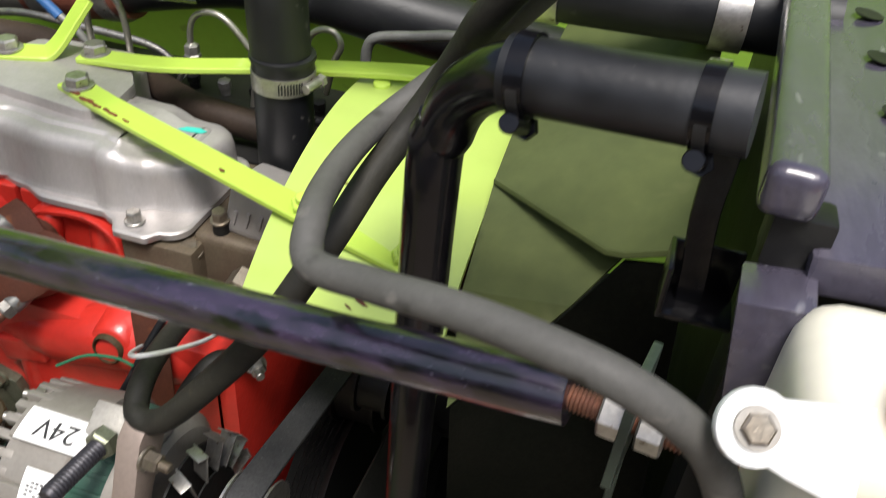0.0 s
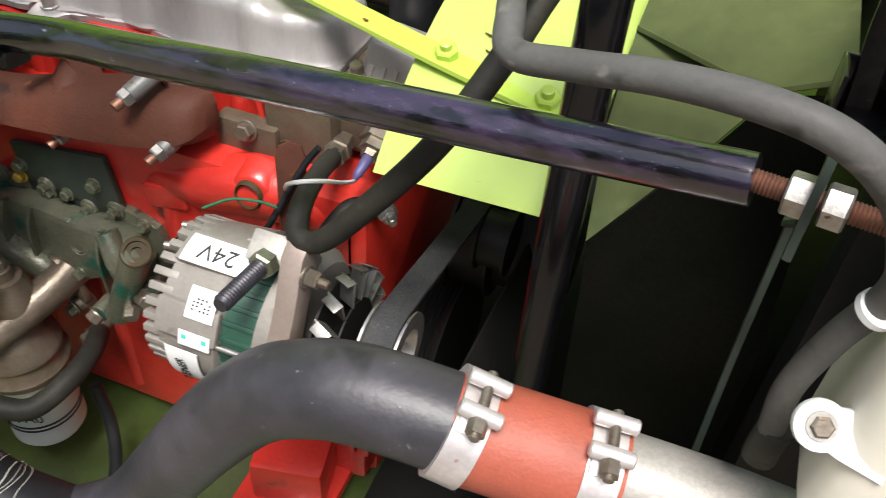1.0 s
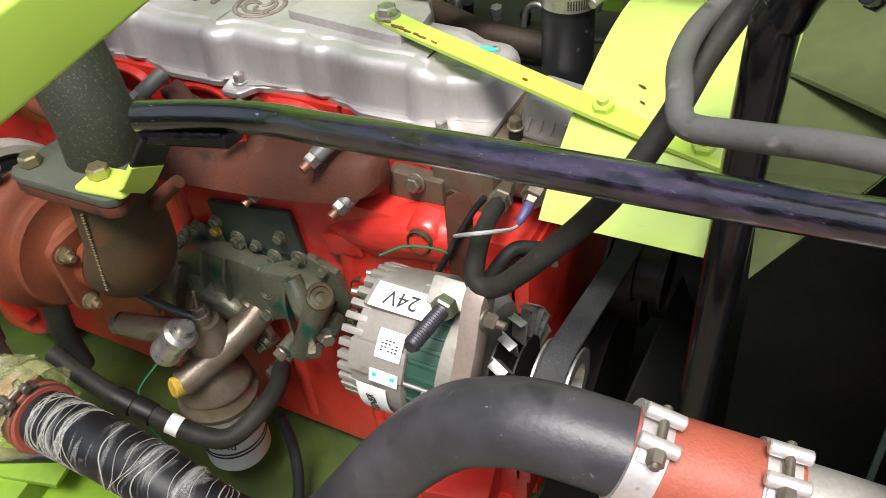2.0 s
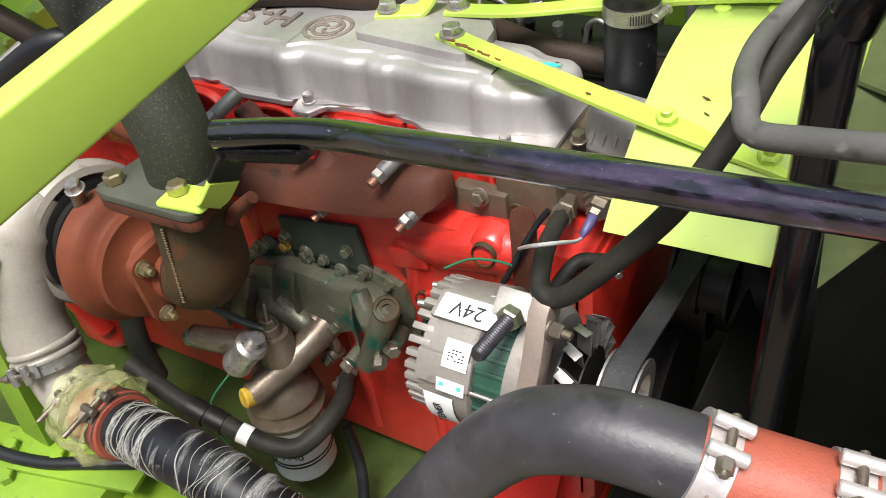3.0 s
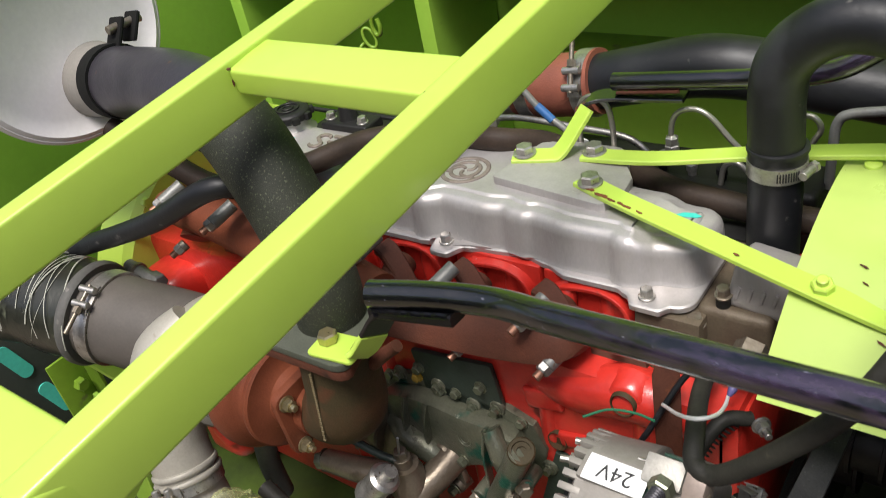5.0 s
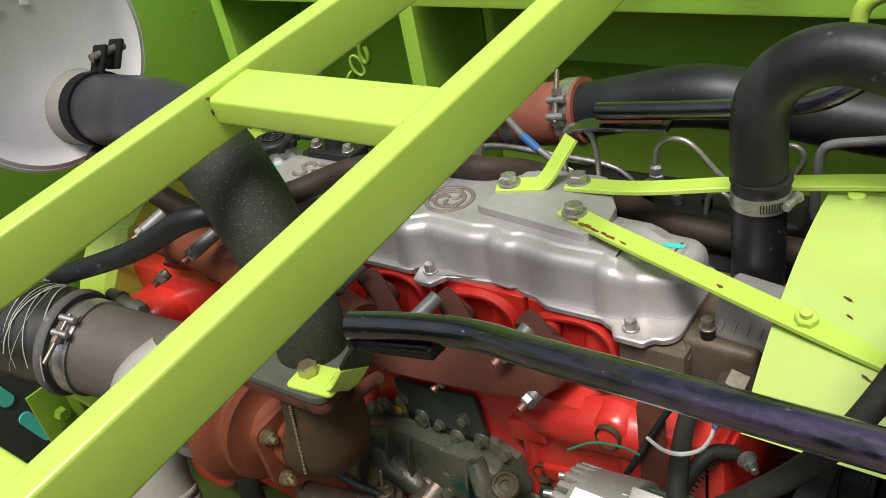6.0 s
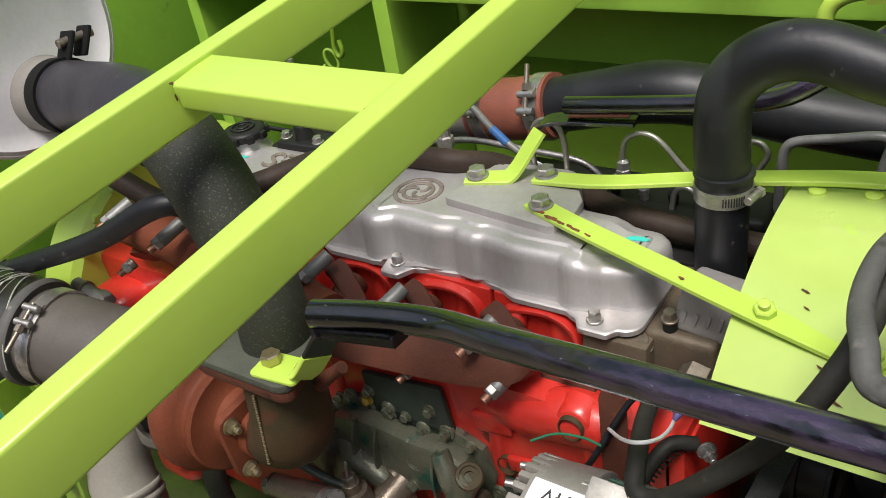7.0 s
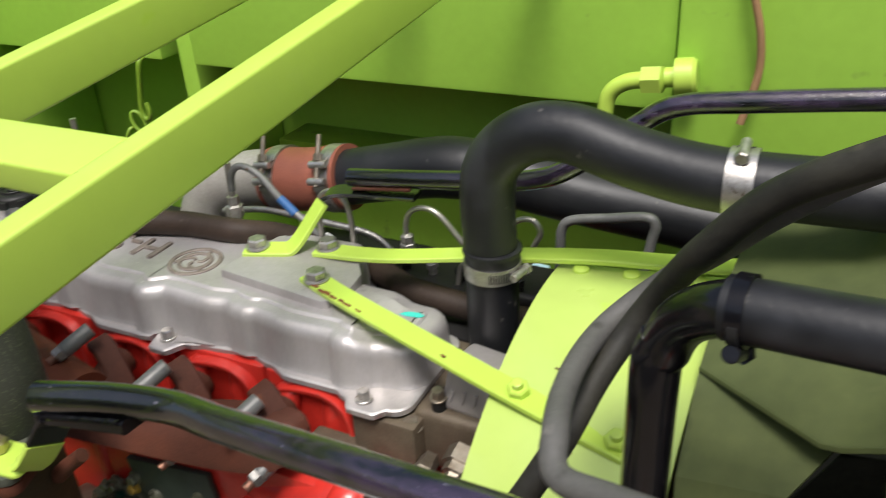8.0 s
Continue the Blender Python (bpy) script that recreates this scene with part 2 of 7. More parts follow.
RUBBER_DIRTY = material("dirty_dark_rubber", (0.014, 0.0135, 0.012), 0.6, second=(0.037, 0.035, 0.027), bump=0.3, scale=16, grain=260, fine=0.1, gloss=0.22, specks=(((0.06, 0.054, 0.038), 0.69, 60),))
SILICONE = material("brick_red_silicone", (0.36, 0.085, 0.05), 0.55, second=(0.29, 0.07, 0.042), bump=0.3, scale=26, grain=420, fine=0.05)
SILICONE_BROWN = material("brown_silicone", (0.27, 0.085, 0.05), 0.55, second=(0.21, 0.065, 0.042), bump=0.3, scale=26, grain=420, fine=0.05)
ZINC = material("zinc_plated_steel", (0.54, 0.52, 0.49), 0.38, metal=0.85, second=(0.29, 0.275, 0.25), bump=0.12, scale=60, grain=500, fine=0.06, specks=(((0.14, 0.10, 0.07), 0.65, 160),))
YELLOW_ZINC = material("yellow_zinc_steel", (0.50, 0.42, 0.22), 0.32, metal=0.9, second=(0.42, 0.36, 0.24), bump=0.06, scale=60, grain=500, fine=0.05)
BOLT_STEEL = material("oiled_bolt_steel", (0.30, 0.27, 0.22), 0.42, metal=0.8, second=(0.18, 0.14, 0.10), bump=0.15, scale=60, grain=500, fine=0.08)
COPPER = material("coppered_thread", (0.34, 0.17, 0.11), 0.5, metal=0.7, second=(0.2, 0.1, 0.07), bump=0.2, scale=80, grain=500, fine=0.08)
SEALANT = material("cream_plastic_tank", (0.78, 0.74, 0.62), 0.4, second=(0.72, 0.68, 0.56), bump=0.04, scale=10, grain=120, fine=0.02)
WHITE = material("white_plastic", (0.80, 0.80, 0.78), 0.42, second=(0.72, 0.72, 0.70), bump=0.04, scale=20, grain=200, fine=0.02)
PAPER = material("white_label", (0.80, 0.80, 0.78), 0.5, second=(0.74, 0.74, 0.72), bump=0.02, scale=30, grain=200, fine=0.02)
INK = material("black_ink", (0.02, 0.02, 0.02), 0.5, bump=0.0, fine=0.02)
TEAL = material("teal_marker", (0.05, 0.55, 0.45), 0.5, bump=0.0, fine=0.02)
ORANGE = material("orange_cap_plastic", (0.75, 0.22, 0.03), 0.4, bump=0.03, fine=0.02)
COPPER_WIRE = material("green_lacquered_winding", (0.03, 0.09, 0.06), 0.4, second=(0.02, 0.06, 0.04), bump=0.2, grain=400)
BOOT_VIOLET = material("violet_insulating_boot", (0.085, 0.075, 0.19), 0.5, second=(0.06, 0.055, 0.13), bump=0.1, scale=40, fine=0.05)
BLUE = material("blue_heat_shrink", (0.03, 0.12, 0.32), 0.5, bump=0.05, fine=0.03)
RUST_SPOT = material("fresh_rust", (0.23, 0.075, 0.02), 0.8, second=(0.11, 0.035, 0.016), bump=0.5, scale=60, grain=400)
DARK = material("dull_black", (0.004, 0.004, 0.0038), 0.75, second=(0.008, 0.008, 0.007), bump=0.2, scale=10, grain=150, gloss=0.2)
SOIL = material("trodden_soil", (0.20, 0.155, 0.105), 0.95, second=(0.14, 0.11, 0.075), bump=0.6, scale=1.5, grain=40, fine=0.1)
PALE_BLUE = material("pale_blue_plastic", (0.42, 0.62, 0.66), 0.4, second=(0.36, 0.55, 0.60), bump=0.04, scale=12, grain=120, fine=0.03)
# plaster of the out-of-view walls that cut low sky light
UNSEEN_WALL = material("unseen_wall_plaster", (0.13, 0.125, 0.11), 0.9, second=(0.09, 0.086, 0.076), bump=0.2, scale=2, grain=40)
SILVER = material("silver_painted_drum", (0.70, 0.675, 0.665), 0.42, metal=0.1, second=(0.63, 0.605, 0.595), bump=0.05, scale=8, grain=160, fine=0.03, specks=(((0.45, 0.43, 0.42), 0.70, 26),))
ELBOW_DARK = material("violet_grey_scorched_steel", (0.055, 0.048, 0.058), 0.38, metal=0.3, second=(0.030, 0.028, 0.034), bump=0.15, scale=12, grain=260, fine=0.1, specks=(((0.14, 0.07, 0.04), 0.70, 50),))


# ---- building blocks ----
def thing(name, base, label, category, group=""):
    return tagged(pose_at(new(name), base), label, category, group)


def pose_at(ob, base):
    ob.matrix_basis = Matrix.Translation(base)
    ob.empty_display_size = 0.03
    return ob


def part(name, bm, mat, parent=None, label="", sharp=38):
    me = bpy.data.meshes.new(name)
    bmesh.ops.recalc_face_normals(bm, faces=bm.faces)
    bm.to_mesh(me)
    bm.free()
    me.materials.append(mat)
    me.shade_smooth()
    me.set_sharp_from_angle(angle=radians(sharp))
    ob = new(name, me)
    if parent is not None:
        ob.parent = parent
        if parent.type == "EMPTY":
            ob.matrix_parent_inverse = parent.matrix_basis.inverted()
    if label:
        ob["label"] = label
    return ob


def bmnew():
    return bmesh.new()


def spline(pts, steps=8):
    """Points along a Catmull-Rom curve through pts."""
    p = [Vector(q) for q in pts]
    p = [2 * p[0] - p[1]] + p + [2 * p[-1] - p[-2]]
    out = []
    for i in range(1, len(p) - 2):
        a, b, c, d = p[i - 1:i + 3]
        for k in range(steps):
            t = k / steps
            out.append(0.5 * (2 * b + (c - a) * t + (2 * a - 5 * b + 4 * c - d) * t * t + (3 * b - a - 3 * c + d) * t ** 3))
    return out + [p[-2]]


def tube(bm, pts, r, seg=18, steps=8, wall=0.0, wobble=0.0, straight=False):
    """A round bar along pts; r is one radius or one per given point; wall > 0 leaves the ends open as a pipe's."""
    way = [Vector(q) for q in pts] if straight else spline(pts, steps)
    n = len(way)
    if isinstance(r, (int, float)):
        radii = [r] * n
    else:
        radii = [float(q) for q in np.interp(np.linspace(0, len(r) - 1, n), range(len(r)), r)]
    if wobble:
        radii = [q * (1 + wobble * noise.noise(Vector((k * 0.35, r if isinstance(r, float) else 1.0, 3.1)))) for k, q in enumerate(radii)]
    side = None
    rings = []
    for k, q in enumerate(way):
        d = (way[min(k + 1, n - 1)] - way[max(k - 1, 0)]).normalized()
        if side is None:
            side = d.orthogonal().normalized()
        side = (side - d * side.dot(d)).normalized()
        up = d.cross(side)
        rings.append([bm.verts.new(q + radii[k] * (math.cos(a) * side + math.sin(a) * up)) for a in (2 * math.pi * j / seg for j in range(seg))])
    for a, b in zip(rings, rings[1:]):
        for j in range(seg):
            bm.faces.new((a[j], a[(j + 1) % seg], b[(j + 1) % seg], b[j]))
    for ring, k in ((rings[0], 0), (rings[-1], n - 1)):
        if wall:
            c = way[k]
            inner = [bm.verts.new(c + (v.co - c) * (1 - wall / radii[k])) for v in ring]
            d = (way[1] - way[0] if k == 0 else way[-2] - way[-1]).normalized() * radii[k]
            deep = [bm.verts.new(v.co + d) for v in inner]
            for j in range(seg):
                bm.faces.new((ring[j], ring[(j + 1) % seg], inner[(j + 1) % seg], inner[j]))
                bm.faces.new((inner[j], inner[(j + 1) % seg], deep[(j + 1) % seg], deep[j]))
            bm.faces.new(deep)
        else:
            bm.faces.new(ring)
    return bm


def frame_of(axis):
    z = Vector(axis).normalized()
    x = z.orthogonal().normalized()
    return Matrix((x, z.cross(x), z)).transposed()


def lathe(bm, at, axis, profile, seg=32, turn=0.0):
    """A turned body: profile of (distance along the axis, radius)."""
    m = frame_of(axis)
    rings = []
    for d, r in profile:
        rings.append([bm.verts.new(Vector(at) + m @ Vector((r * math.cos(a), r * math.sin(a), d))) for a in (turn + 2 * math.pi * j / seg for j in range(seg))] if r > 1e-6 else [bm.verts.new(Vector(at) + m @ Vector((0, 0, d)))])
    for a, b in zip(rings, rings[1:]):
        for j in range(seg):
            k = (j + 1) % seg
            if len(a) == 1 and len(b) == 1:
                continue
            if len(a) == 1:
                bm.faces.new((a[0], b[j], b[k]))
            elif len(b) == 1:
                bm.faces.new((a[j], a[k], b[0]))
            else:
                bm.faces.new((a[j], a[k], b[k], b[j]))
    for ring in (rings[0], rings[-1]):
        if len(ring) > 1:
            bm.faces.new(ring)
    return bm


def hoop(bm, at, axis, inner, outer, h, seg=40):
    """A flat raised ring with chamfered edges."""
    m = frame_of(axis)
    c = min(h, outer - inner) * 0.3
    prof = [(0, inner), (h - c, inner), (h, inner + c), (h, outer - c), (h - c, outer), (0, outer)]
    rows = [[bm.verts.new(Vector(at) + m @ Vector((r * math.cos(2 * math.pi * j / seg), r * math.sin(2 * math.pi * j / seg), d))) for d, r in prof] for j in range(seg)]
    for j in range(seg):
        a, b = rows[j], rows[(j + 1) % seg]
        for k in range(6):
            bm.faces.new((a[k], b[k], b[(k + 1) % 6], a[(k + 1) % 6]))
    return bm


def rod(bm, a, b, r, seg=20, chamfer=0.1):
    d = Vector(b) - Vector(a)
    L, c = d.length, r * chamfer
    return lathe(bm, a, d, [(0, 0), (0, r - c), (c, r), (L - c, r), (L, r - c), (L, 0)], seg)


def rbox(bm, centre, size, bevel=0.002, turn=None, segs=2):
    tmp = bmesh.new()
    bmesh.ops.create_cube(tmp, size=1)
    bmesh.ops.scale(tmp, vec=size, verts=tmp.verts)
    if bevel:
        bmesh.ops.bevel(tmp, geom=tmp.edges, offset=bevel, segments=segs, profile=0.6, affect="EDGES")
    m = Matrix.Translation(centre) @ ((turn or Matrix.Identity(3)).to_4x4())
    return blend(bm, tmp, m)


def blend(bm, tmp, m=None):
    if m is not None:
        bmesh.ops.transform(tmp, matrix=m, verts=tmp.verts)
    made = [bm.verts.new(v.co) for v in tmp.verts]
    tmp.verts.index_update()
    for f in tmp.faces:
        bm.faces.new([made[v.index] for v in f.verts])
    tmp.free()
    return bm


def plate(bm, outline, thick, m, bevel=0.0015):
    """A flat plate: outline of (x, y), thickness along z, laid by the matrix m."""
    tmp = bmesh.new()
    low = [tmp.verts.new((x, y, 0)) for x, y in outline]
    f = tmp.faces.new(low)
    up = bmesh.ops.extrude_face_region(tmp, geom=[f])
    bmesh.ops.translate(tmp, vec=(0, 0, thick), verts=[v for v in up["geom"] if isinstance(v, bmesh.types.BMVert)])
    bmesh.ops.recalc_face_normals(tmp, faces=tmp.faces)
    if bevel:
        rim = [e for e in tmp.edges if abs(e.verts[0].co.z - e.verts[1].co.z) < 1e-6]
        bmesh.ops.bevel(tmp, geom=rim, offset=bevel, segments=2, profile=0.6, affect="EDGES")
    return blend(bm, tmp, m)


def rounded(w, h, r, n=5):
    out = []
    for cx, cy, a0 in ((w / 2 - r, h / 2 - r, 0), (-w / 2 + r, h / 2 - r, 90), (-w / 2 + r, -h / 2 + r, 180), (w / 2 - r, -h / 2 + r, 270)):
        out += [(cx + r * math.cos(radians(a0 + 90 * k / n)), cy + r * math.sin(radians(a0 + 90 * k / n))) for k in range(n + 1)]
    return out


def basis(at, x, z):
    """A matrix at a place with its x and z axes near the given ways."""
    z = Vector(z).normalized()
    x = (Vector(x) - z * Vector(x).dot(z)).normalized()
    m = Matrix((x, z.cross(x), z)).transposed().to_4x4()
    m.translation = Vector(at)
    return m


def ribbon(bm, pts, width, thick, across, steps=6, straight=False):
    """A flat bar along pts; across: the way of its width."""
    way = [Vector(p) for p in pts] if straight else spline(pts, steps)
    rows = []
    for k, q in enumerate(way):
        d = (way[min(k + 1, len(way) - 1)] - way[max(k - 1, 0)]).normalized()
        a = (Vector(across) - d * Vector(across).dot(d)).normalized()
        u = d.cross(a).normalized()
        c = min(thick, width) * 0.18
        w, h = width / 2, thick / 2
        rows.append([bm.verts.new(q + a * s + u * t) for s, t in ((-w, -h + c), (-w + c, -h), (w - c, -h), (w, -h + c), (w, h - c), (w - c, h), (-w + c, h), (-w, h - c))])
    for a, b in zip(rows, rows[1:]):
        for j in range(8):
            bm.faces.new((a[j], a[(j + 1) % 8], b[(j + 1) % 8], b[j]))
    bm.faces.new(rows[0])
    bm.faces.new(rows[-1])
    return bm


def bolt(parent, at, axis, af=0.017, head=0.010, mat=None, washer=True, name="bolt", tip=0.0):
    """A hexagon bolt: washer, chamfered head and, where asked, a stud's tip beyond it."""
    bm = bmnew()
    r = af / 2 / math.cos(math.pi / 6)
    off = 0.0
    if washer:
        lathe(bm, at, axis, [(0, 0), (0, r * 1.28), (0.0018, r * 1.28), (0.0022, r * 1.2), (0.0022, 0)], 24)
        off = 0.0022
    lathe(bm, at, axis, [(off, 0), (off, r), (off + head * 0.82, r), (off + head, r * 0.84), (off + head, 0)], 6, turn=0.3)
    if tip:
        lathe(bm, at, axis, [(off + head, 0), (off + head, af * 0.3), (off + head + tip * 0.9, af * 0.3), (off + head + tip, af * 0.24), (off + head + tip, 0)], 14)
    return part(name, bm, mat or ZINC, parent, sharp=25)


def lettering(parent, text, at, x, z, size, mat, name="lettering", depth=0.0006):
    c = bpy.data.curves.new(name, "FONT")
    c.body, c.size, c.extrude, c.align_x, c.align_y = text, size, depth, "CENTER", "CENTER"
    tmp = bpy.data.objects.new("tmp", c)
    me = bpy.data.meshes.new_from_object(tmp)
    bpy.data.objects.remove(tmp)
    me.transform(basis(at, x, z))
    fix = bmesh.new()
    fix.from_mesh(me)
    bmesh.ops.remove_doubles(fix, verts=fix.verts, dist=1e-6)
    bmesh.ops.recalc_face_normals(fix, faces=fix.faces)
    fix.to_mesh(me)
    fix.free()
    me.materials.clear()
    me.materials.append(mat)
    ob = new(name, me)
    ob.parent = parent
    if parent.type == "EMPTY":
        ob.matrix_parent_inverse = parent.matrix_basis.inverted()
    return ob


def worm_clamp(parent, at, axis, r, width=0.012, screw=(1, 0, 0), mat=None):
    """A worm-drive hose clamp: band, slots and screw housing."""
    axis = Vector(axis).normalized()
    band = part("clamp_band", lathe(bmnew(), Vector(at) - axis * width / 2, axis, [(0, r - 0.001), (0, r + 0.0012), (width, r + 0.0012), (width, r - 0.001)], 40), mat or ZINC, parent, "bright steel hose clamp band")
    s = Vector(screw)
    s = (s - axis * s.dot(axis)).normalized()
    t = axis.cross(s)
    c = Vector(at) + s * (r + 0.004)
    bm = rod(bmnew(), c - t * 0.011, c + t * 0.009, 0.0045, 16)
    lathe(bm, c + t * 0.009, t, [(0, 0), (0, 0.006), (0.005, 0.006), (0.006, 0.005), (0.006, 0)], 6)
    part("clamp_screw", bm, mat or ZINC, band)
    for k in range(9):
        a = -0.35 - 0.09 * k
        q = Vector(at) + (math.cos(a) * s + math.sin(a) * t) * (r + 0.0014)
        o = (math.cos(a) * s + math.sin(a) * t)
        part("clamp_slot", rbox(bmnew(), q, (0.0013, width * 0.6, 0.0006), 0, basis((0, 0, 0), axis.cross(o), o).to_3x3()), INK, band)
    return band


def t_clamp(parent, at, axis, r, width=0.02, bolt_way=(0, 0, 1), tip=0.03, mat=None):
    """A T-bolt clamp: wide band, two trunnions and the long bolt that draws them together."""
    axis = Vector(axis).normalized()
    m = mat or YELLOW_ZINC
    band = part("clamp_band", lathe(bmnew(), Vector(at) - axis * width / 2, axis, [(0, r - 0.001), (0, r + 0.0016), (width, r + 0.0016), (width, r - 0.001)], 44), m, parent, "plated steel T-bolt clamp band")
    s = Vector(bolt_way)
    s = (s - axis * s.dot(axis)).normalized()
    t = axis.cross(s)
    c = Vector(at) + s * (r + 0.009)
    for k in (-1, 1):
        bm = rod(bmnew(), c + t * 0.011 * k - axis * width * 0.62, c + t * 0.011 * k + axis * width * 0.62, 0.0052, 18, 0.2)
        ribbon(bm, [c + t * 0.011 * k + s * 0.004, c + t * 0.014 * k - s * 0.005, c + t * 0.022 * k - s * 0.0095], width * 0.9, 0.0016, axis)
        part("trunnion", bm, m, band)
    bm = rod(bmnew(), c - t * 0.018, c + t * tip, 0.0034, 14)
    lathe(bm, c + t * 0.016, t, [(0, 0), (0, 0.0062), (0.009, 0.0062), (0.009, 0)], 6)
    part("clamp_bolt", bm, BOLT_STEEL, band, "oiled steel clamp bolt and nut")
    return band


def ragged(sx, sy, seed, n=26):
    out = []
    for k in range(n):
        a = 2 * math.pi * k / n
        r = 0.75 + 0.5 * noise.noise(Vector((1.3 * math.cos(a), 1.3 * math.sin(a), seed))) + 0.12 * noise.noise(Vector((5 * math.cos(a), 5 * math.sin(a), seed)))
        out.append((sx * r * math.cos(a), sy * r * math.sin(a)))
    return out


# ---- setting ----
def slab(name, lo, hi, mat, bevel=0.003, label="", category=""):
    c = [(a + b) / 2 for a, b in zip(lo, hi)]
    ob = part(name, rbox(bmnew(), c, [b - a for a, b in zip(lo, hi)], bevel), mat)
    return tagged(ob, label, category, kind="structure")


bm = bmnew()
bmesh.ops.create_grid(bm, x_segments=2, y_segments=2, size=400)
tagged(part("ground", bm, SOIL), "trodden brown soil under the machine", "ground", kind="structure")
slab("floor", (-2.3, 0.02, 0.56), (0.75, 1.4, 0.60), FLOOR_SHADED, label="lime green steel deck under the engine", category="floor")
slab("wall_north", (-2.3, 1.30, 0.60), (0.75, 1.34, 1.30), WALL, label="dark green recessed steel wall behind the engine", category="wall")
slab("wall_north_upper", (-1.06, 1.05, 1.30), (-0.225, 1.30, 2.0), WALL, 0.006, "green steel tank panel overhanging the recess", "wall")
slab("wall_north_corner", (-0.221, 1.03, 1.18), (0.75, 1.296, 2.0), WALL, 0.006, "green steel tank panel beside the hoses", "wall")
slab("wall_west", (-1.80, 0.25, 0.60), (-1.76, 1.30, 2.0), WALL, label="green steel side panel of the engine bay", category="wall")
# south and east walls are added out of view to dim the horizon
slab("wall_south", (-9.0, -6.4, 0.0), (7.0, -6.2, 3.6), UNSEEN_WALL, label="plain unseen wall added to the south to darken the horizon", category="wall")
slab("wall_east", (6.0, -6.2, 0.0), (6.2, 6.0, 3.6), UNSEEN_WALL, label="plain unseen wall added to the east to darken the horizon", category="wall")
slab("wall_north_far", (-1.618, 1.052, 1.302), (-1.136, 1.296, 2.0), WALL, 0.006, "green steel tank panel overhanging the ribbed recess", "wall")


# ---- engine ----
engine = thing("engine_block", (-0.7, 0.62, 0.60), "red painted cast iron engine block with brown cylinder head", "engine")
bm = bmnew()
rbox(bm, (-0.765, 0.64, 0.86), (0.97, 0.40, 0.46), 0.012)
rbox(bm, (-0.70, 0.625, 0.625), (0.84, 0.30, 0.05), 0.01)
part("crankcase", bm, RED, engine)
for x in (-0.86, -0.74, -0.62, -0.50, -0.38):
    part("crankcase_rib", tube(bmnew(), [(x, 0.447, 0.66), (x, 0.445, 0.80), (x, 0.447, 1.05)], 0.012, 12, 3), RED, engine)
part("water_jacket", tube(bmnew(), [(-0.52, 0.458, 1.045), (-0.46, 0.456, 1.052), (-0.40, 0.458, 1.064), (-0.34, 0.462, 1.06), (-0.29, 0.468, 1.05)], [0.018, 0.030, 0.032, 0.030, 0.02], 24, 6), RED, engine)
part("cast_boss", lathe(bmnew(), (-0.393, 0.455, 1.071), (0, -1, 0.12), [(0, 0), (0, 0.030), (0.014, 0.025), (0.022, 0.021), (0.024, 0.018), (0.024, 0)], 32), RED, engine)
for x, z, w, h in ((-0.50, 1.03, 0.05, 0.03), (-0.45, 0.98, 0.07, 0.022), (-0.40, 0.90, 0.05, 0.05)):
    part("cast_pad", rbox(bmnew(), (x, 0.440, z), (w, 0.012, h), 0.005, pose(0, 0, 0, 0, -12, 0).to_3x3(), 3), RED, engine)
part("block_seam", tube(bmnew(), [(-0.80, 0.441, 0.935), (-0.62, 0.439, 0.925), (-0.50, 0.440, 0.925), (-0.33, 0.442, 0.93)], 0.006, 10, 6), RED, engine)
bm = rbox(bmnew(), (-0.29, 0.62, 0.88), (0.03, 0.36, 0.40), 0.01)
part("timing_case", bm, RED, engine, "red timing case")
bm = bmnew()
rbox(bm, (-0.70, 0.660, 1.127), (0.74, 0.248, 0.078), 0.004)
rbox(bm, (-0.365, 0.505, 1.125), (0.07, 0.05, 0.075), 0.004)
part("cylinder_head", bm, HEAD_BROWN, engine, "olive brown machined cylinder head")
# added black plate darkens the shelf behind the valve cover
part("rear_dark_plate", rbox(bmnew(), (-0.70, 0.7055, 1.1672), (0.745, 0.159, 0.005), 0.002), BLACK_FLAT, engine, "black plate added to darken the back of the head")
bm = rbox(bmnew(), (-0.70, 0.63, 1.0875), (0.75, 0.30, 0.003), 0)
part("head_gasket", bm, PLATE_DARK, engine)
# arched red niches of the ports between the manifold lugs
for x in (-0.838, -0.709, -0.583, -0.460):
    part("port_wall", rbox(bmnew(), (x, 0.510, 1.120), (0.118, 0.016, 0.095), 0.003), RED, engine)
    bm = ribbon(bmnew(), [(x - 0.052, 0.496, 1.085), (x - 0.050, 0.496, 1.128), (x - 0.040, 0.497, 1.152), (x - 0.012, 0.499, 1.1605), (x + 0.018, 0.500, 1.1605), (x + 0.040, 0.499, 1.150), (x + 0.050, 0.498, 1.128), (x + 0.052, 0.498, 1.085)], 0.018, 0.006, (0, 1, 0.1), 5)
    part("port_arch", bm, RED, engine)
    part("port_shoulder", tube(bmnew(), [(x - 0.048, 0.497, 1.080), (x - 0.036, 0.494, 1.118), (x - 0.030, 0.497, 1.142), (x - 0.026, 0.506, 1.158)], [0.017, 0.0165, 0.014, 0.009], 18, 6), RED, engine)
    part("port_column", tube(bmnew(), [(x + 0.016, 0.512, 1.07), (x + 0.017, 0.510, 1.12), (x + 0.016, 0.513, 1.162)], [0.012, 0.0125, 0.011], 18, 5), RED, engine)
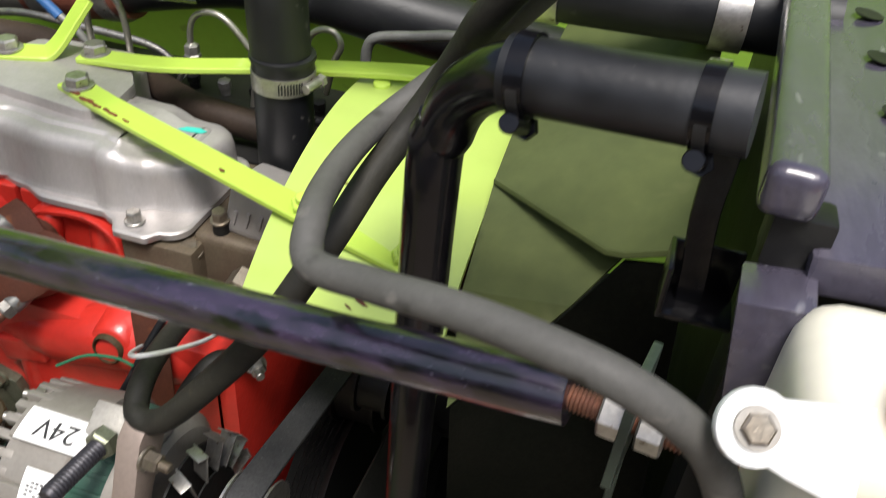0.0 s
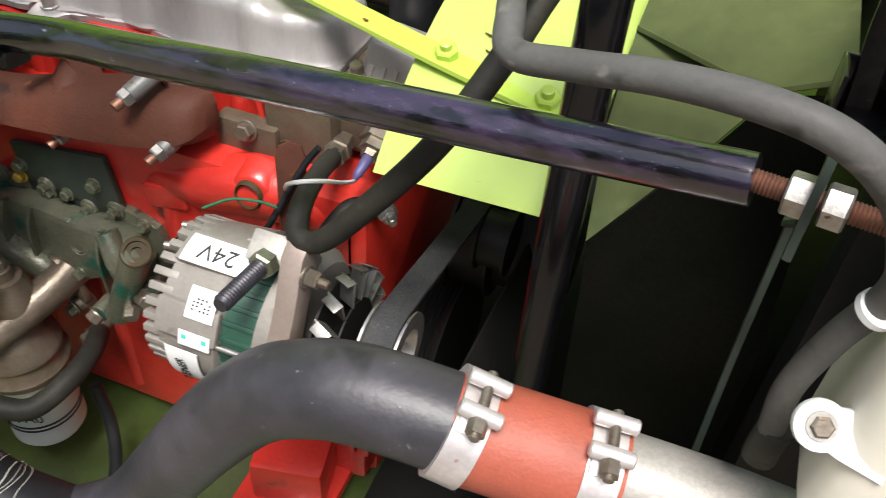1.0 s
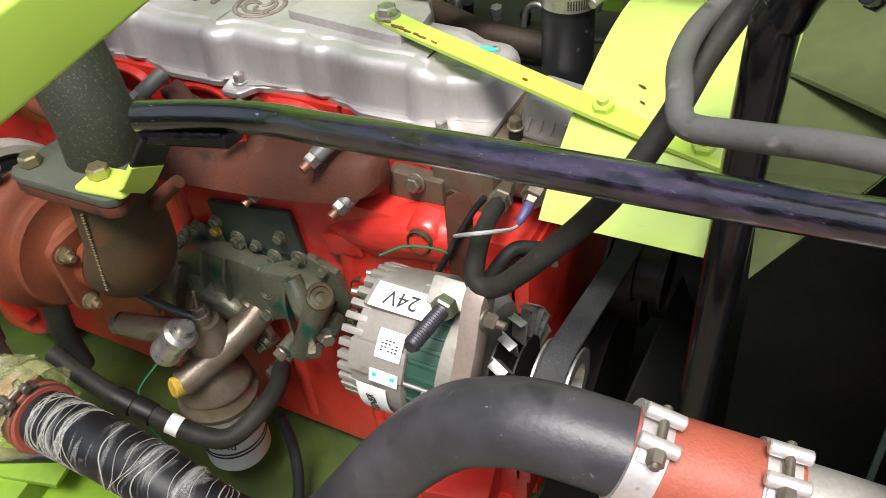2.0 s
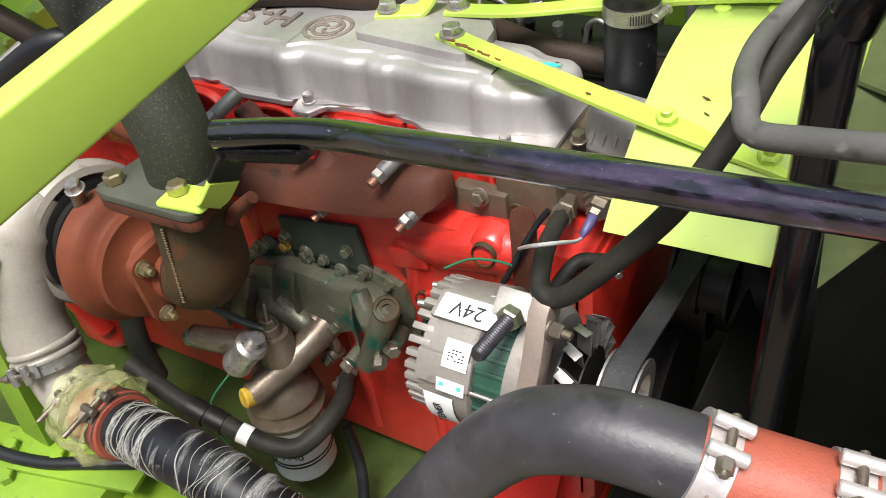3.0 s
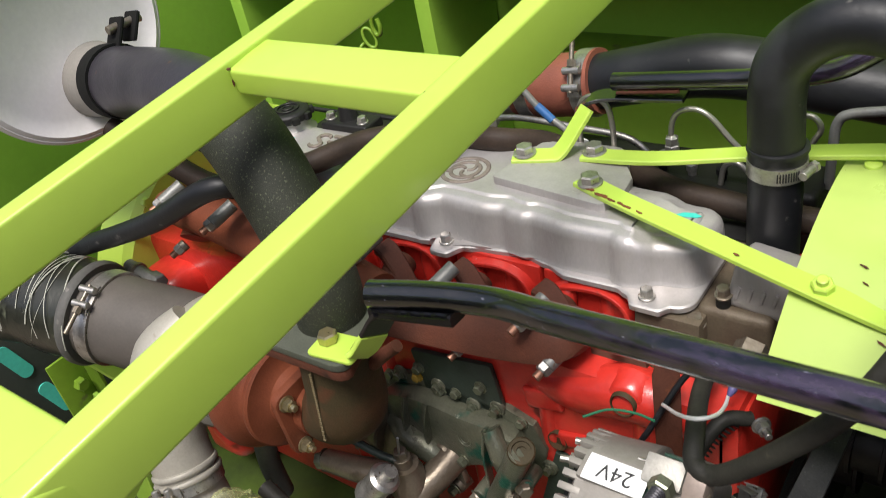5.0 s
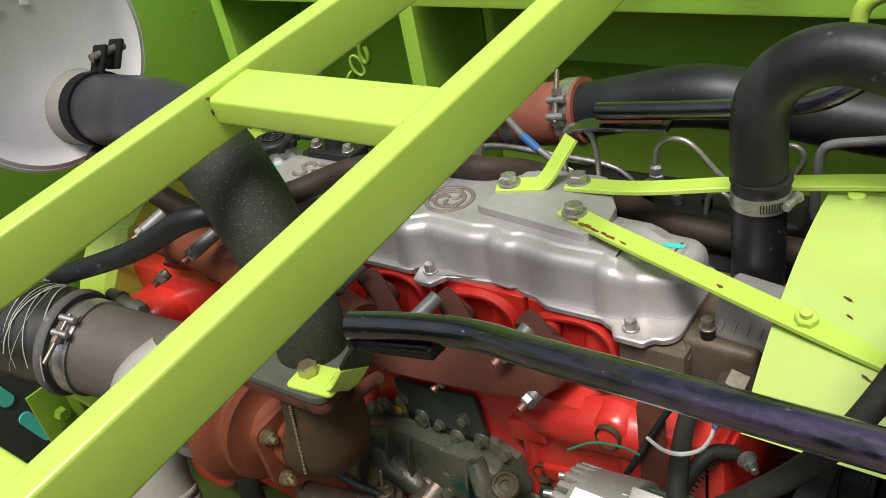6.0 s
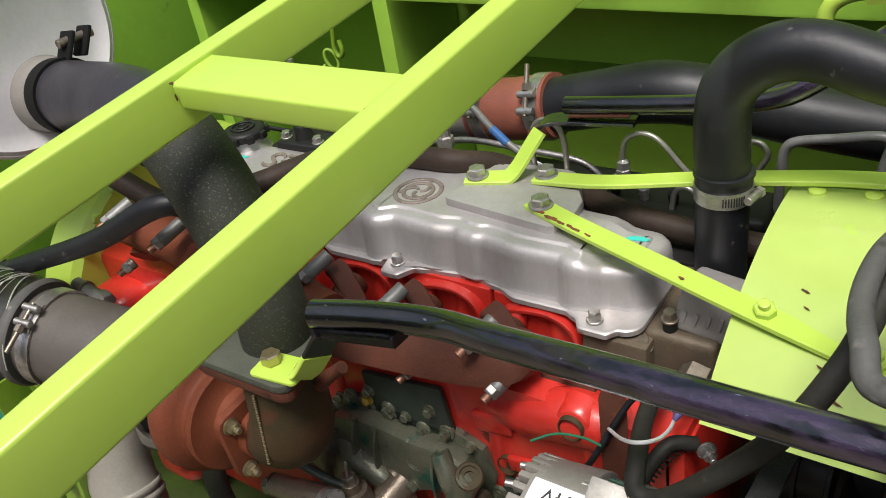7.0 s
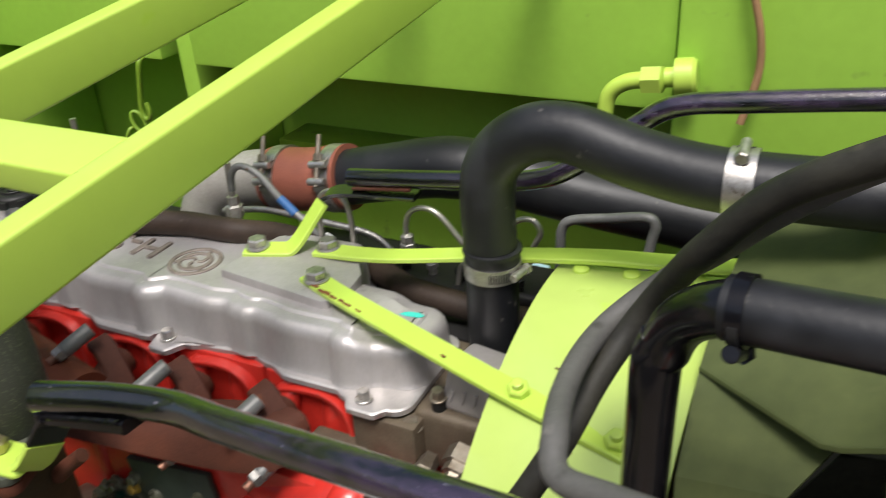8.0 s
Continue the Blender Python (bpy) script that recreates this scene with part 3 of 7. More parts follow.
# core holes and their rims
for p, r in (((-0.393, 0.4285, 1.075), 0.0125), ((-0.486, 0.436, 0.969), 0.0115)):
    part("core_hole_rim", lathe(bmnew(), p, (0, -1, 0.12), [(-0.004, r + 0.003), (0.0015, r + 0.002), (0.003, r + 0.0008), (0.0025, r), (-0.004, r - 0.0015), (-0.012, r - 0.003), (-0.012, 0)], 28), SCALE_IRON, engine, "oily brown cored hole")
    part("core_shadow", lathe(bmnew(), Vector(p) + Vector((0, 0.009, -0.001)), (0, -1, 0.12), [(0, 0), (0, r - 0.0042), (0.0006, r - 0.0045), (0.0006, 0)], 20), DARK, engine)
bm = rbox(bmnew(), (-0.418, 0.482, 1.105), (0.066, 0.02, 0.034), 0.003)
part("head_lug", bm, HEAD_BROWN, engine)
bolt(engine, (-0.415, 0.4715, 1.116), (0, -1, 0.2), 0.015, 0.009, BOLT_STEEL)
part("lug_hole", lathe(bmnew(), (-0.376, 0.4795, 1.100), (0, -1, 0), [(0, 0.012), (0.002, 0.011), (0.002, 0.0075), (0.001, 0.006), (0.0005, 0)], 24), SCALE_IRON, engine)
bm = rbox(bmnew(), (-0.62, 0.434, 1.015), (0.125, 0.008, 0.078), 0.003, pose(0, 0, 0, 0, -8, 0).to_3x3())
part("side_plate", bm, PLATE_DARK, engine, "dark green bolted side plate")
for p in ((-0.583, 0.430, 1.022), (-0.568, 0.430, 0.985), (-0.679, 0.430, 1.018), (-0.65, 0.430, 0.99)):
    bolt(engine, p, (0, -1, 0), 0.012, 0.007, GREEN_ZINC)
bm = plate(bmnew(), [(-0.06, -0.05), (0.05, -0.07), (0.045, 0.03), (-0.03, 0.05)], 0.008, basis((-0.46, 0.440, 0.90), (1, 0, 0), (0, -1, 0)))
part("access_plate", bm, PLATE_DARK, engine)
bm = plate(bmnew(), [(-0.018, 0.062), (-0.006, 0.050), (0.004, 0.02), (0.022, -0.012), (0.034, -0.05), (0.010, -0.036), (-0.012, -0.004), (-0.022, 0.03)], 0.001, basis((-0.505, 0.4385, 0.90), (1, 0, 0), (0, -1, 0)), 0)
part("oil_smear", bm, PLATE_DARK, engine, "dark green oily smear")
bm = rbox(bmnew(), (-0.36, 0.41, 0.68), (0.09, 0.09, 0.07), 0.008, pose(0, 0, 0, 0, 0, 12).to_3x3())
rbox(bm, (-0.36, 0.40, 0.632), (0.12, 0.11, 0.02), 0.004)
part("engine_mount", bm, RED, engine, "red bolted engine mount")
bm = rbox(bmnew(), (-1.16, 0.44, 0.86), (0.10, 0.13, 0.40), 0.035, None, 4)
tube(bm, [(-1.13, 0.385, 0.72), (-1.15, 0.368, 0.85), (-1.19, 0.375, 1.0)], [0.02, 0.024, 0.016], 16, 4)
part("flywheel_housing", bm, RED, engine)
for p, q, r, m in (((-1.172, 0.367, 1.093), (-1.100, 0.360, 1.090), 0.010, LINE_GREY),):
    d = (Vector(q) - Vector(p)).normalized()
    part("housing_stud", rod(bmnew(), p, q, r, 20), m, engine, "oily spaced housing stud")
    part("stud_collar", lathe(bmnew(), Vector(p).lerp(Vector(q), 0.35), d, [(0, 0), (0, r * 1.3), (0.006, r * 1.3), (0.007, 0)], 20), BOLT_STEEL, engine)
    part("stud_head", lathe(bmnew(), q, d, [(-0.006, 0), (-0.006, r * 1.35), (0.014, r * 1.35), (0.016, r * 1.1), (0.016, 0)], 6), m, engine, sharp=25)
# thermostat housing at the front of the head
bm = rbox(bmnew(), (-0.305, 0.545, 1.135), (0.075, 0.09, 0.07), 0.01, segs=3)
part("thermostat_housing", bm, HEAD_BROWN, engine, "brown cast thermostat housing")
bm = rbox(bmnew(), (-0.285, 0.545, 1.185), (0.06, 0.06, 0.05), 0.008, pose(0, 0, 0, -12, 8, 0).to_3x3(), 3)
part("water_outlet", bm, ALU, engine, "cast aluminium water outlet with stamped marks")
for k in range(4):
    bm = rbox(bmnew(), (-0.305 + 0.012 * k, 0.5135, 1.187), (0.0035, 0.003, 0.014), 0.001, pose(0, 0, 0, -12, 12, 0).to_3x3())
    part("stamped_mark", bm, ALU, engine)
for p, af in (((-0.340, 0.494, 1.152), 0.015), ((-0.318, 0.512, 1.182), 0.012)):
    part("bolt_post", rod(bmnew(), (p[0], p[1], p[2] - 0.03), p, af * 0.62, 18), BLACK_FLAT, engine)
    bolt(engine, p, (0, -0.15, 1), af, 0.009, BOLT_STEEL)

cover = thing("valve_cover", (-0.68, 0.6, 1.166), "long cast aluminium valve cover with raised emblem", "engine cover")


def along(x, keys):
    """Smooth height over x through (x, value) keys."""
    for (a, p), (b, q) in zip(keys, keys[1:]):
        if x <= b:
            f = max(0.0, (x - a) / (b - a))
            return p + (q - p) * f * f * (3 - 2 * f)
    return keys[-1][1]


def ring_round(front, x0, x1, back, end_back, r, n=150):
    """A closed plan outline: a shaped front from x0 to x1, round corners and a back that comes forward near x1."""
    out = [(x0 + (x1 - x0) * k / n, front(x0 + (x1 - x0) * k / n)) for k in range(n + 1)]
    yr, yl = out[-1][1] + r, out[0][1] + r
    rear = back - 0.065
    out += [(x1 + r * math.sin(radians(a)), yr - r * math.cos(radians(a))) for a in range(10, 91, 10)]
    out += [(x1 + r, yr + (end_back - r - yr) * f) for f in (0.33, 0.66)]
    out += [(x1 + r * math.cos(radians(a)), end_back - r + r * math.sin(radians(a))) for a in range(0, 91, 15)]
    out += [(x1 + (x0 - x1) * k / 60, along(x1 + (x0 - x1) * k / 60, [(-1.1, back - 0.065), (-0.80, back - 0.065), (-0.73, back), (-0.505, back), (-0.455, end_back), (-0.3, end_back)])) for k in range(1, 60)]
    out += [(x0 - r * math.sin(radians(a)), rear - r + r * math.cos(radians(a))) for a in range(0, 91, 15)]
    out += [(x0 - r * math.cos(radians(a)), yl - r * math.sin(radians(a))) for a in range(0, 81, 10)]
    return out


def loft(bm, outline, levels):
    """Stacked rings: each level is (inset from the outline, height or a function of place)."""
    n = len(outline)
    norms = []
    for k in range(n):
        (ax, ay), (bx, by) = outline[k - 4], outline[(k + 4) % n]
        d = Vector((bx - ax, by - ay)).normalized()
        norms.append(Vector((-d.y, d.x)))
    rings = []
    for inset, z in levels:
        rings.append([bm.verts.new((p[0] + m.x * inset, p[1] + m.y * inset, z(p[0]) if callable(z) else z)) for p, m in zip(outline, norms)])
    for a, b in zip(rings, rings[1:]):
        for j in range(n):
            bm.faces.new((a[j], a[(j + 1) % n], b[(j + 1) % n], b[j]))
    left, right = min(range(n), key=lambda k: outline[k][0]), max(range(n), key=lambda k: outline[k][0])
    near = [k % n for k in range(left, right + 1 if right > left else right + n + 1)]
    far = [k % n for k in range(left + n, (right if right > left else right + n) - 1, -1)]
    for ring in (rings[0], rings[-1]):
        i = j = 0
        while i < len(near) - 1 or j < len(far) - 1:
            step_near = j == len(far) - 1 or (i < len(near) - 1 and outline[near[i + 1]][0] < outline[far[j + 1]][0])
            a, b = ring[near[i]], ring[far[j]]
            c = ring[near[i + 1]] if step_near else ring[far[j + 1]]
            if len({a, b, c}) == 3:
                bm.faces.new((a, b, c))
            i, j = (i + 1, j) if step_near else (i, j + 1)
    return bm


PITCH = 0.265
FOOT = [(-0.66, 0.513), (-0.60, 0.510), (-0.573, 0.515), (-0.566, 0.5105), (-0.545, 0.5085), (-0.536, 0.512), (-0.49, 0.505), (-0.437, 0.507), (-0.430, 0.5015), (-0.418, 0.500), (-0.407, 0.503), (-0.383, 0.517), (-0.37, 0.519)]
LIP = [(-0.672, 0.508), (-0.661, 0.480), (-0.640, 0.480), (-0.625, 0.500), (-0.60, 0.506), (-0.548, 0.512), (-0.515, 0.505), (-0.485, 0.494), (-0.426, 0.495), (-0.412, 0.489), (-0.399, 0.474), (-0.372, 0.474), (-0.360, 0.486)]


def cover_front(x):
    u = x
    while u < -0.66:
        u += PITCH
    if x < -0.66 and u > -0.412:
        return 0.500 + 0.013 * (u + 0.412) / 0.017
    return along(u, FOOT)


def flange_front(x):
    u = x
    while u < -0.672:
        u += PITCH
    y = along(u, LIP)
    return y if x > -0.672 or u < -0.42 else min(0.508, 0.495 + (u + 0.42) * 0.2)


def top_edge(drop):
    return lambda x: 1.230 - drop - 0.010 * max(0.0, min(1.0, (x + 0.41) / 0.02))


bm = loft(bmnew(), ring_round(cover_front, -1.02, -0.371, 0.692, 0.612, 0.027), [(0.001, 1.168), (-0.0035, 1.1745), (-0.0005, 1.179), (0.001, top_edge(0.016)), (0.003, top_edge(0.008)), (0.007, top_edge(0.003)), (0.012, top_edge(0.001)), (0.021, top_edge(0.0005)), (0.0235, top_edge(-0.0022)), (0.025, top_edge(-0.0025)), (0.0268, top_edge(-0.0025)), (0.029, top_edge(-0.0025))])
part("cover_body", bm, ALU, cover, sharp=42)
bm = loft(bmnew(), ring_round(flange_front, -1.03, -0.362, 0.702, 0.624, 0.02, 240), [(0.001, 1.1655), (-0.0005, 1.167), (-0.0005, 1.1725), (0.0012, 1.174), (0.003, 1.1742), (0.005, 1.1742)])
part("cover_flange", bm, ALU, cover, sharp=42)
for x in (-0.61, -0.87):
    part("flange_web", plate(bmnew(), [(-0.028, -0.004), (-0.010, 0.003), (0.020, 0.008), (-0.022, 0.012)], 0.0035, basis((x, 0.499, 1.1725), (1, 0, 0), (0, 0, 1)), 0.001), ALU, cover)
bm = plate(bmnew(), [(-0.074, -0.033), (-0.070, -0.037), (0.072, -0.053), (0.078, -0.050), (0.087, -0.018), (0.083, 0.010), (0.050, 0.056), (0.044, 0.058), (-0.052, 0.058), (-0.058, 0.054)], 0.0125, basis((-0.535, 0.592, 1.230), (1, 0.0, 0), (0, 0, 1)), 0.0028)
part("mounting_pad", bm, ALU, cover)
part("paint_mark", plate(bmnew(), [(-0.013, -0.003), (-0.004, -0.005), (0.010, -0.004), (0.014, 0.0), (0.006, 0.004), (-0.006, 0.003)], 0.0006, basis((-0.379, 0.578, 1.2228), (1, 0.1, 0), (0, 0, 1)), 0), TEAL, cover)
for p in ((-0.650, 0.500, 1.170), (-0.389, 0.490, 1.170), (-0.915, 0.500, 1.170)):
    bm = lathe(bmnew(), p, (0, 0, 1), [(-0.012, 0), (-0.012, 0.008), (0.004, 0.0095), (0.005, 0)], 24)
    part("bolt_boss", bm, ALU, cover)
    bolt(cover, (p[0], p[1], p[2] + 0.005), (0, 0, 1), 0.012, 0.009)
    part("paint_mark", rbox(bmnew(), (p[0] + 0.001, p[1] - 0.009, p[2] - 0.004), (0.002, 0.001, 0.009), 0), TEAL, cover)
part("paint_mark", plate(bmnew(), ragged(0.012, 0.006, 2.2), 0.0006, basis((-0.969, 0.570, 1.2328), (1, 0.4, 0), (0, 0, 1)), 0), TEAL, cover)
lettering(cover, "H-SERIES", (-0.818, 0.580, 1.2335), (-1, 0, 0), (0, 0, 1), 0.056, ALU_GRIMY, "raised_letters", 0.0022)
bm = bmnew()
for r, w in ((0.029, 0.0028), (0.0185, 0.0026)):
    hoop(bm, (-0.659, 0.572, 1.2315), (0, 0, 1), r - w, r + w, 0.0030)
for k in range(3):
    a = 2.1 * k
    ribbon(bm, [(-0.659 + r * math.cos(a + q), 0.572 + r * math.sin(a + q), 1.2330) for r, q in ((0.003, 0.0), (0.009, 0.35), (0.015, 0.95), (0.0245, 1.5))], 0.0042, 0.0028, (-math.sin(a + 0.9), math.cos(a + 0.9), 0), 4)
part("emblem", bm, ALU_GRIMY, cover, "grimy raised emblem rings")
CAP = Vector((-0.995, 0.606, 1.2445))
part("filler_neck", lathe(bmnew(), (CAP.x, CAP.y, 1.226), (0, 0, 1), [(0, 0), (0, 0.036), (0.006, 0.030), (0.014, 0.0275), (0.02, 0.027), (0.02, 0)], 32), ALU, cover)
cap_body = part("oil_filler_cap", lathe(bmnew(), CAP, (0, 0, 1), [(0, 0), (0, 0.028), (0.003, 0.0315), (0.010, 0.0320), (0.013, 0.030), (0.0155, 0.024), (0.0150, 0.021), (0.0162, 0)], 40), BLACK_FLAT, cover, "black ribbed oil filler cap")
for r0, r1 in ((0.0150, 0.0178), (0.0068, 0.0092)):
    part("cap_emblem", hoop(bmnew(), CAP + Vector((0, 0, 0.0155)), (0, 0, 1), r0, r1, 0.0022, 32), BLACK_FLAT, cap_body)
for k in range(9):
    a = 2 * math.pi * k / 9 + 0.2
    part("cap_rib", rbox(bmnew(), CAP + Vector((0.0325 * math.cos(a), 0.0325 * math.sin(a), 0.0055)), (0.009, 0.012, 0.011), 0.003, pose(0, 0, 0, 0, 0, math.degrees(a)).to_3x3()), BLACK_FLAT, cap_body)
bm = rbox(bmnew(), (-0.906, 0.640, 1.2300), (0.084, 0.042, 0.016), 0.004, pose(0, 0, 0, 0, 0, 3).to_3x3(), 3)
lathe(bm, (-0.911, 0.642, 1.236), (0, 0, 1), [(0, 0), (0, 0.016), (0.004, 0.0135), (0.020, 0.0125), (0.0225, 0.011), (0.0225, 0)], 24)
part("breather", bm, BLACK_FLAT, cover, "black plastic breather")
for x in (-0.939, -0.878):
    bolt(cover, (x, 0.634, 1.238), (0, 0, 1), 0.012, 0.008, ZINC)

# ---- guard frame ----
guard = thing("guard_frame", (-0.55, 0.1, 0.6), "lime green welded rectangular steel tube guard frame", "frame")


def bar(x, z, vx, vz, y0, y1, w=0.0235, h=0.053):
    a, b = Vector((x + vx * y0, y0, z + vz * y0)), Vector((x + vx * y1, y1, z + vz * y1))
    d = (b - a).normalized()
    up = Vector((0, -vz, 1)).normalized()
    left = up.cross(d).normalized()
    m = Matrix((left, d, up)).transposed()
    return rbox(bmnew(), (a + b) / 2 + left * w / 2 - up * h / 2 if left.x < 0 else (a + b) / 2 - left * w / 2 - up * h / 2, (w, (b - a).length, h), 0.0035, m, 3)


part("guard_bar", bar(-0.4741, 1.4255, 0.0957, 0.1806, -0.062, 1.0), LIME, guard)
part("guard_bar", bar(-0.737, 1.4295, 0.16, 0.1806, -0.06, 1.0), LIME, guard)
part("cross_bar", rbox(bmnew(), (-0.575, 0.3305, 1.4705), (0.222, 0.052, 0.026), 0.0035, pose(0, 0, 0, 10.2).to_3x3(), 3), LIME, guard)
part("cross_bar", rbox(bmnew(), (-0.62, -0.035, 1.4035), (0.27, 0.052, 0.026), 0.0035, pose(0, 0, 0, 10.2).to_3x3(), 3), LIME, guard)
LEAN = Vector((0, -0.34, -1)).normalized()
for x in (-0.4893, -0.7530):
    top = Vector((x, -0.036, 1.408))
    long = 1.398 / -LEAN.z
    part("guard_leg", rbox(bmnew(), top + LEAN * long / 2, (0.0235, 0.046, long), 0.0035, basis((0, 0, 0), (1, 0, 0), -LEAN).to_3x3(), 3), LIME, guard)
    part("corner_fillet", plate(bmnew(), [(-0.030, 1.384), (0.022, 1.386), (0.004, 1.371), (-0.009, 1.363), (-0.017, 1.352), (-0.026, 1.328), (-0.040, 1.340)], 0.0225, Matrix(((0, 0, 1, x - 0.01125), (1, 0, 0, 0), (0, 1, 0, 0), (0, 0, 0, 1))), 0.002), LIME, guard)

# ---- fan shroud ----
shroud = thing("fan_shroud", (-0.17, 0.62, 0.6), "lime green rolled sheet steel fan shroud", "fan shroud")
bm = bmnew()
rows = []
for k in range(3):
    f = 1.1 * k / 2
    x = -0.248 + 0.15 * f
    ring = []
    for j in range(22):
        a = radians(45 + 2.5 * j)
        # the flare narrows towards the crown
        r = 0.318 + (0.034 - 0.020 * min(1.0, max(0.0, (j - 5) / 9))) * f
        ring.append(bm.verts.new((x, 0.62 - r * math.cos(a), 0.95 + r * math.sin(a))))
    rows.append(ring)
for a, b in zip(rows, rows[1:]):
    for j in range(len(a) - 1):
        bm.faces.new((a[j], a[j + 1], b[j + 1], b[j]))
bmesh.ops.recalc_face_normals(bm, faces=bm.faces)
bmesh.ops.solidify(bm, geom=bm.faces[:], thickness=0.003)
part("shroud_band", bm, LIME_GLOSS, shroud)
for x, y, z in ((-0.222, 0.6475, 1.2705), (-0.172, 0.647, 1.2745), (-0.108, 0.646, 1.281)):
    part("weld_nut", lathe(bmnew(), (x, y, z), (0, -0.1, 1), [(0, 0), (0, 0.0085), (0.0024, 0.008), (0.0036, 0.006), (0.0036, 0)], 16), LIME, shroud)


def sheet(verts, faces, thick):
    bm = bmnew()
    v = [bm.verts.new(p) for p in verts]
    for f in faces:
        bm.faces.new([v[i] for i in f])
    bmesh.ops.recalc_face_normals(bm, faces=bm.faces)
    bmesh.ops.solidify(bm, geom=bm.faces[:], thickness=thick)
    return bm


cowl = sheet([(-0.078, 0.56, 1.323), (-0.081, 0.50, 1.294), (0.008, 0.425, 1.309), (0.020, 0.418, 1.315), (0.050, 0.402, 1.338), (0.057, 0.412, 1.342), (0.053, 0.55, 1.357), (-0.07, 0.72, 1.34), (0.05, 0.70, 1.43), (-0.012, 0.50, 1.3365), (0.030, 0.455, 1.336)],
             [(0, 1, 9), (1, 2, 9), (2, 3, 10, 9), (3, 4, 10), (4, 5, 10), (5, 6, 10), (6, 9, 10), (6, 0, 9), (7, 0, 6, 8)], 0.002)
lower = sheet([(-0.0815, 0.503, 1.291), (-0.079, 0.42, 1.252), (-0.070, 0.37, 1.190), (-0.006, 0.405, 1.273), (0.022, 0.448, 1.296)], [(0, 1, 3), (1, 2, 3), (0, 3, 4)], 0.002)
tagged(part("radiator_cowl", cowl, OLIVE, sharp=28), "dusty olive sheet metal cowl between shroud and radiator", "cowl")

cowl_ob = [o for o in scene.objects if o.name == "radiator_cowl"][0]
part("lower_sheet", lower, OLIVE, cowl_ob, "dusty lower sheet tucked under the fold", sharp=15)
part("folded_lip", ribbon(bmnew(), [(-0.0805, 0.4985, 1.2925), (0.008, 0.4235, 1.3075), (0.020, 0.4165, 1.3135), (0.050, 0.4005, 1.3365)], 0.004, 0.0026, (0.3, -0.5, -1), 4, True), OLIVE, cowl_ob, "dusty folded lip")

# ---- stays ----
stay = thing("stay_tube", (-0.28, 0.26, 1.3), "worn gloss black steel stay tube with flattened bent end", "stay rod")
bm = tube(bmnew(), [(-0.566, 0.287, 1.275), (-0.50, 0.302, 1.281), (-0.44, 0.31, 1.285), (-0.38, 0.298, 1.297), (-0.28, 0.28, 1.317), (-0.13, 0.258, 1.3415), (-0.004, 0.243, 1.3612), (0.003, 0.242, 1.3624), (0.006, 0.2418, 1.3628)], [0.0135, 0.0135, 0.0135, 0.0135, 0.0132, 0.0128, 0.0125, 0.0118, 0.0085], 28, 8)
part("stay_bar", bm, BLACK_WORN_SHEEN, stay)
bm = lathe(bmnew(), (0.004, 0.242, 1.363), (0.071, -0.013, 0.003), [(0, 0), (0, 0.005)] + [(0.0009 * k + 0.001, 0.0056 if k % 2 else 0.0048) for k in range(78)] + [(0.0722, 0.005), (0.0722, 0)], 18)
part("threaded_end", bm, COPPER, stay, "rusty threaded rod end")
d = Vector((0.071, -0.013, 0.003)).normalized()
for x in (0.0175, 0.033):
    bm = lathe(bmnew(), Vector((0.004, 0.242, 1.363)) + d * x, d, [(0, 0), (0, 0.0092), (0.001, 0.0102), (0.010, 0.0102), (0.011, 0.0092), (0.011, 0)], 6)
    part("nut", bm, ZINC, stay, "zinc plated hexagon nut", 25)


def strap(pts, width, label, bolts, across=(0, 0, 1), thick=0.006):
    t = thing("brace_strap", pts[0], label, "bracket", "lime straps over the engine")
    part("flat_bar", ribbon(bmnew(), pts, width, thick, across), LIME, t)
    for p, n, af in bolts:
        bolt(t, p, n, af, af * 0.48, ZINC if af > 0.018 else LIME, af > 0.018, tip=0.0 if af > 0.018 else 0.006)
    return t


strap([(-0.50, 0.575, 1.245), (-0.44, 0.55, 1.245), (-0.33, 0.51, 1.245), (-0.22, 0.474, 1.242), (-0.10, 0.435, 1.242)], 0.026, "rust-spotted lime green flat steel strap on the cover", [((-0.486, 0.568, 1.248), (0, 0, 1), 0.019), ((-0.22, 0.474, 1.246), (0, -0.3, 1), 0.017), ((-0.128, 0.444, 1.246), (0, -0.3, 1), 0.017)], (0.3, 1, 0))
strap([(-0.525, 0.628, 1.245), (-0.44, 0.635, 1.250), (-0.34, 0.652, 1.262), (-0.22, 0.66, 1.279), (-0.15, 0.66, 1.287), (-0.06, 0.66, 1.297)], 0.026, "lime green flat steel strap from cover to shroud", [((-0.513, 0.632, 1.248), (0, 0, 1), 0.019)], (0, 1, 0))
strap([(-0.605, 0.60, 1.245), (-0.565, 0.614, 1.245), (-0.556, 0.6185, 1.246), (-0.548, 0.628, 1.256), (-0.538, 0.643, 1.276), (-0.53, 0.655, 1.292)], 0.026, "lime green bent flat steel bracket on the cover", [((-0.592, 0.606, 1.248), (0, 0, 1), 0.019)], (-0.8, 0.75, 0.1))

# ---- hoses and pipes ----
def hose(name, pts, r, mat, label, category="hose", **kw):
    return tagged(part(name, tube(bmnew(), pts, r, **kw), mat), label, category)


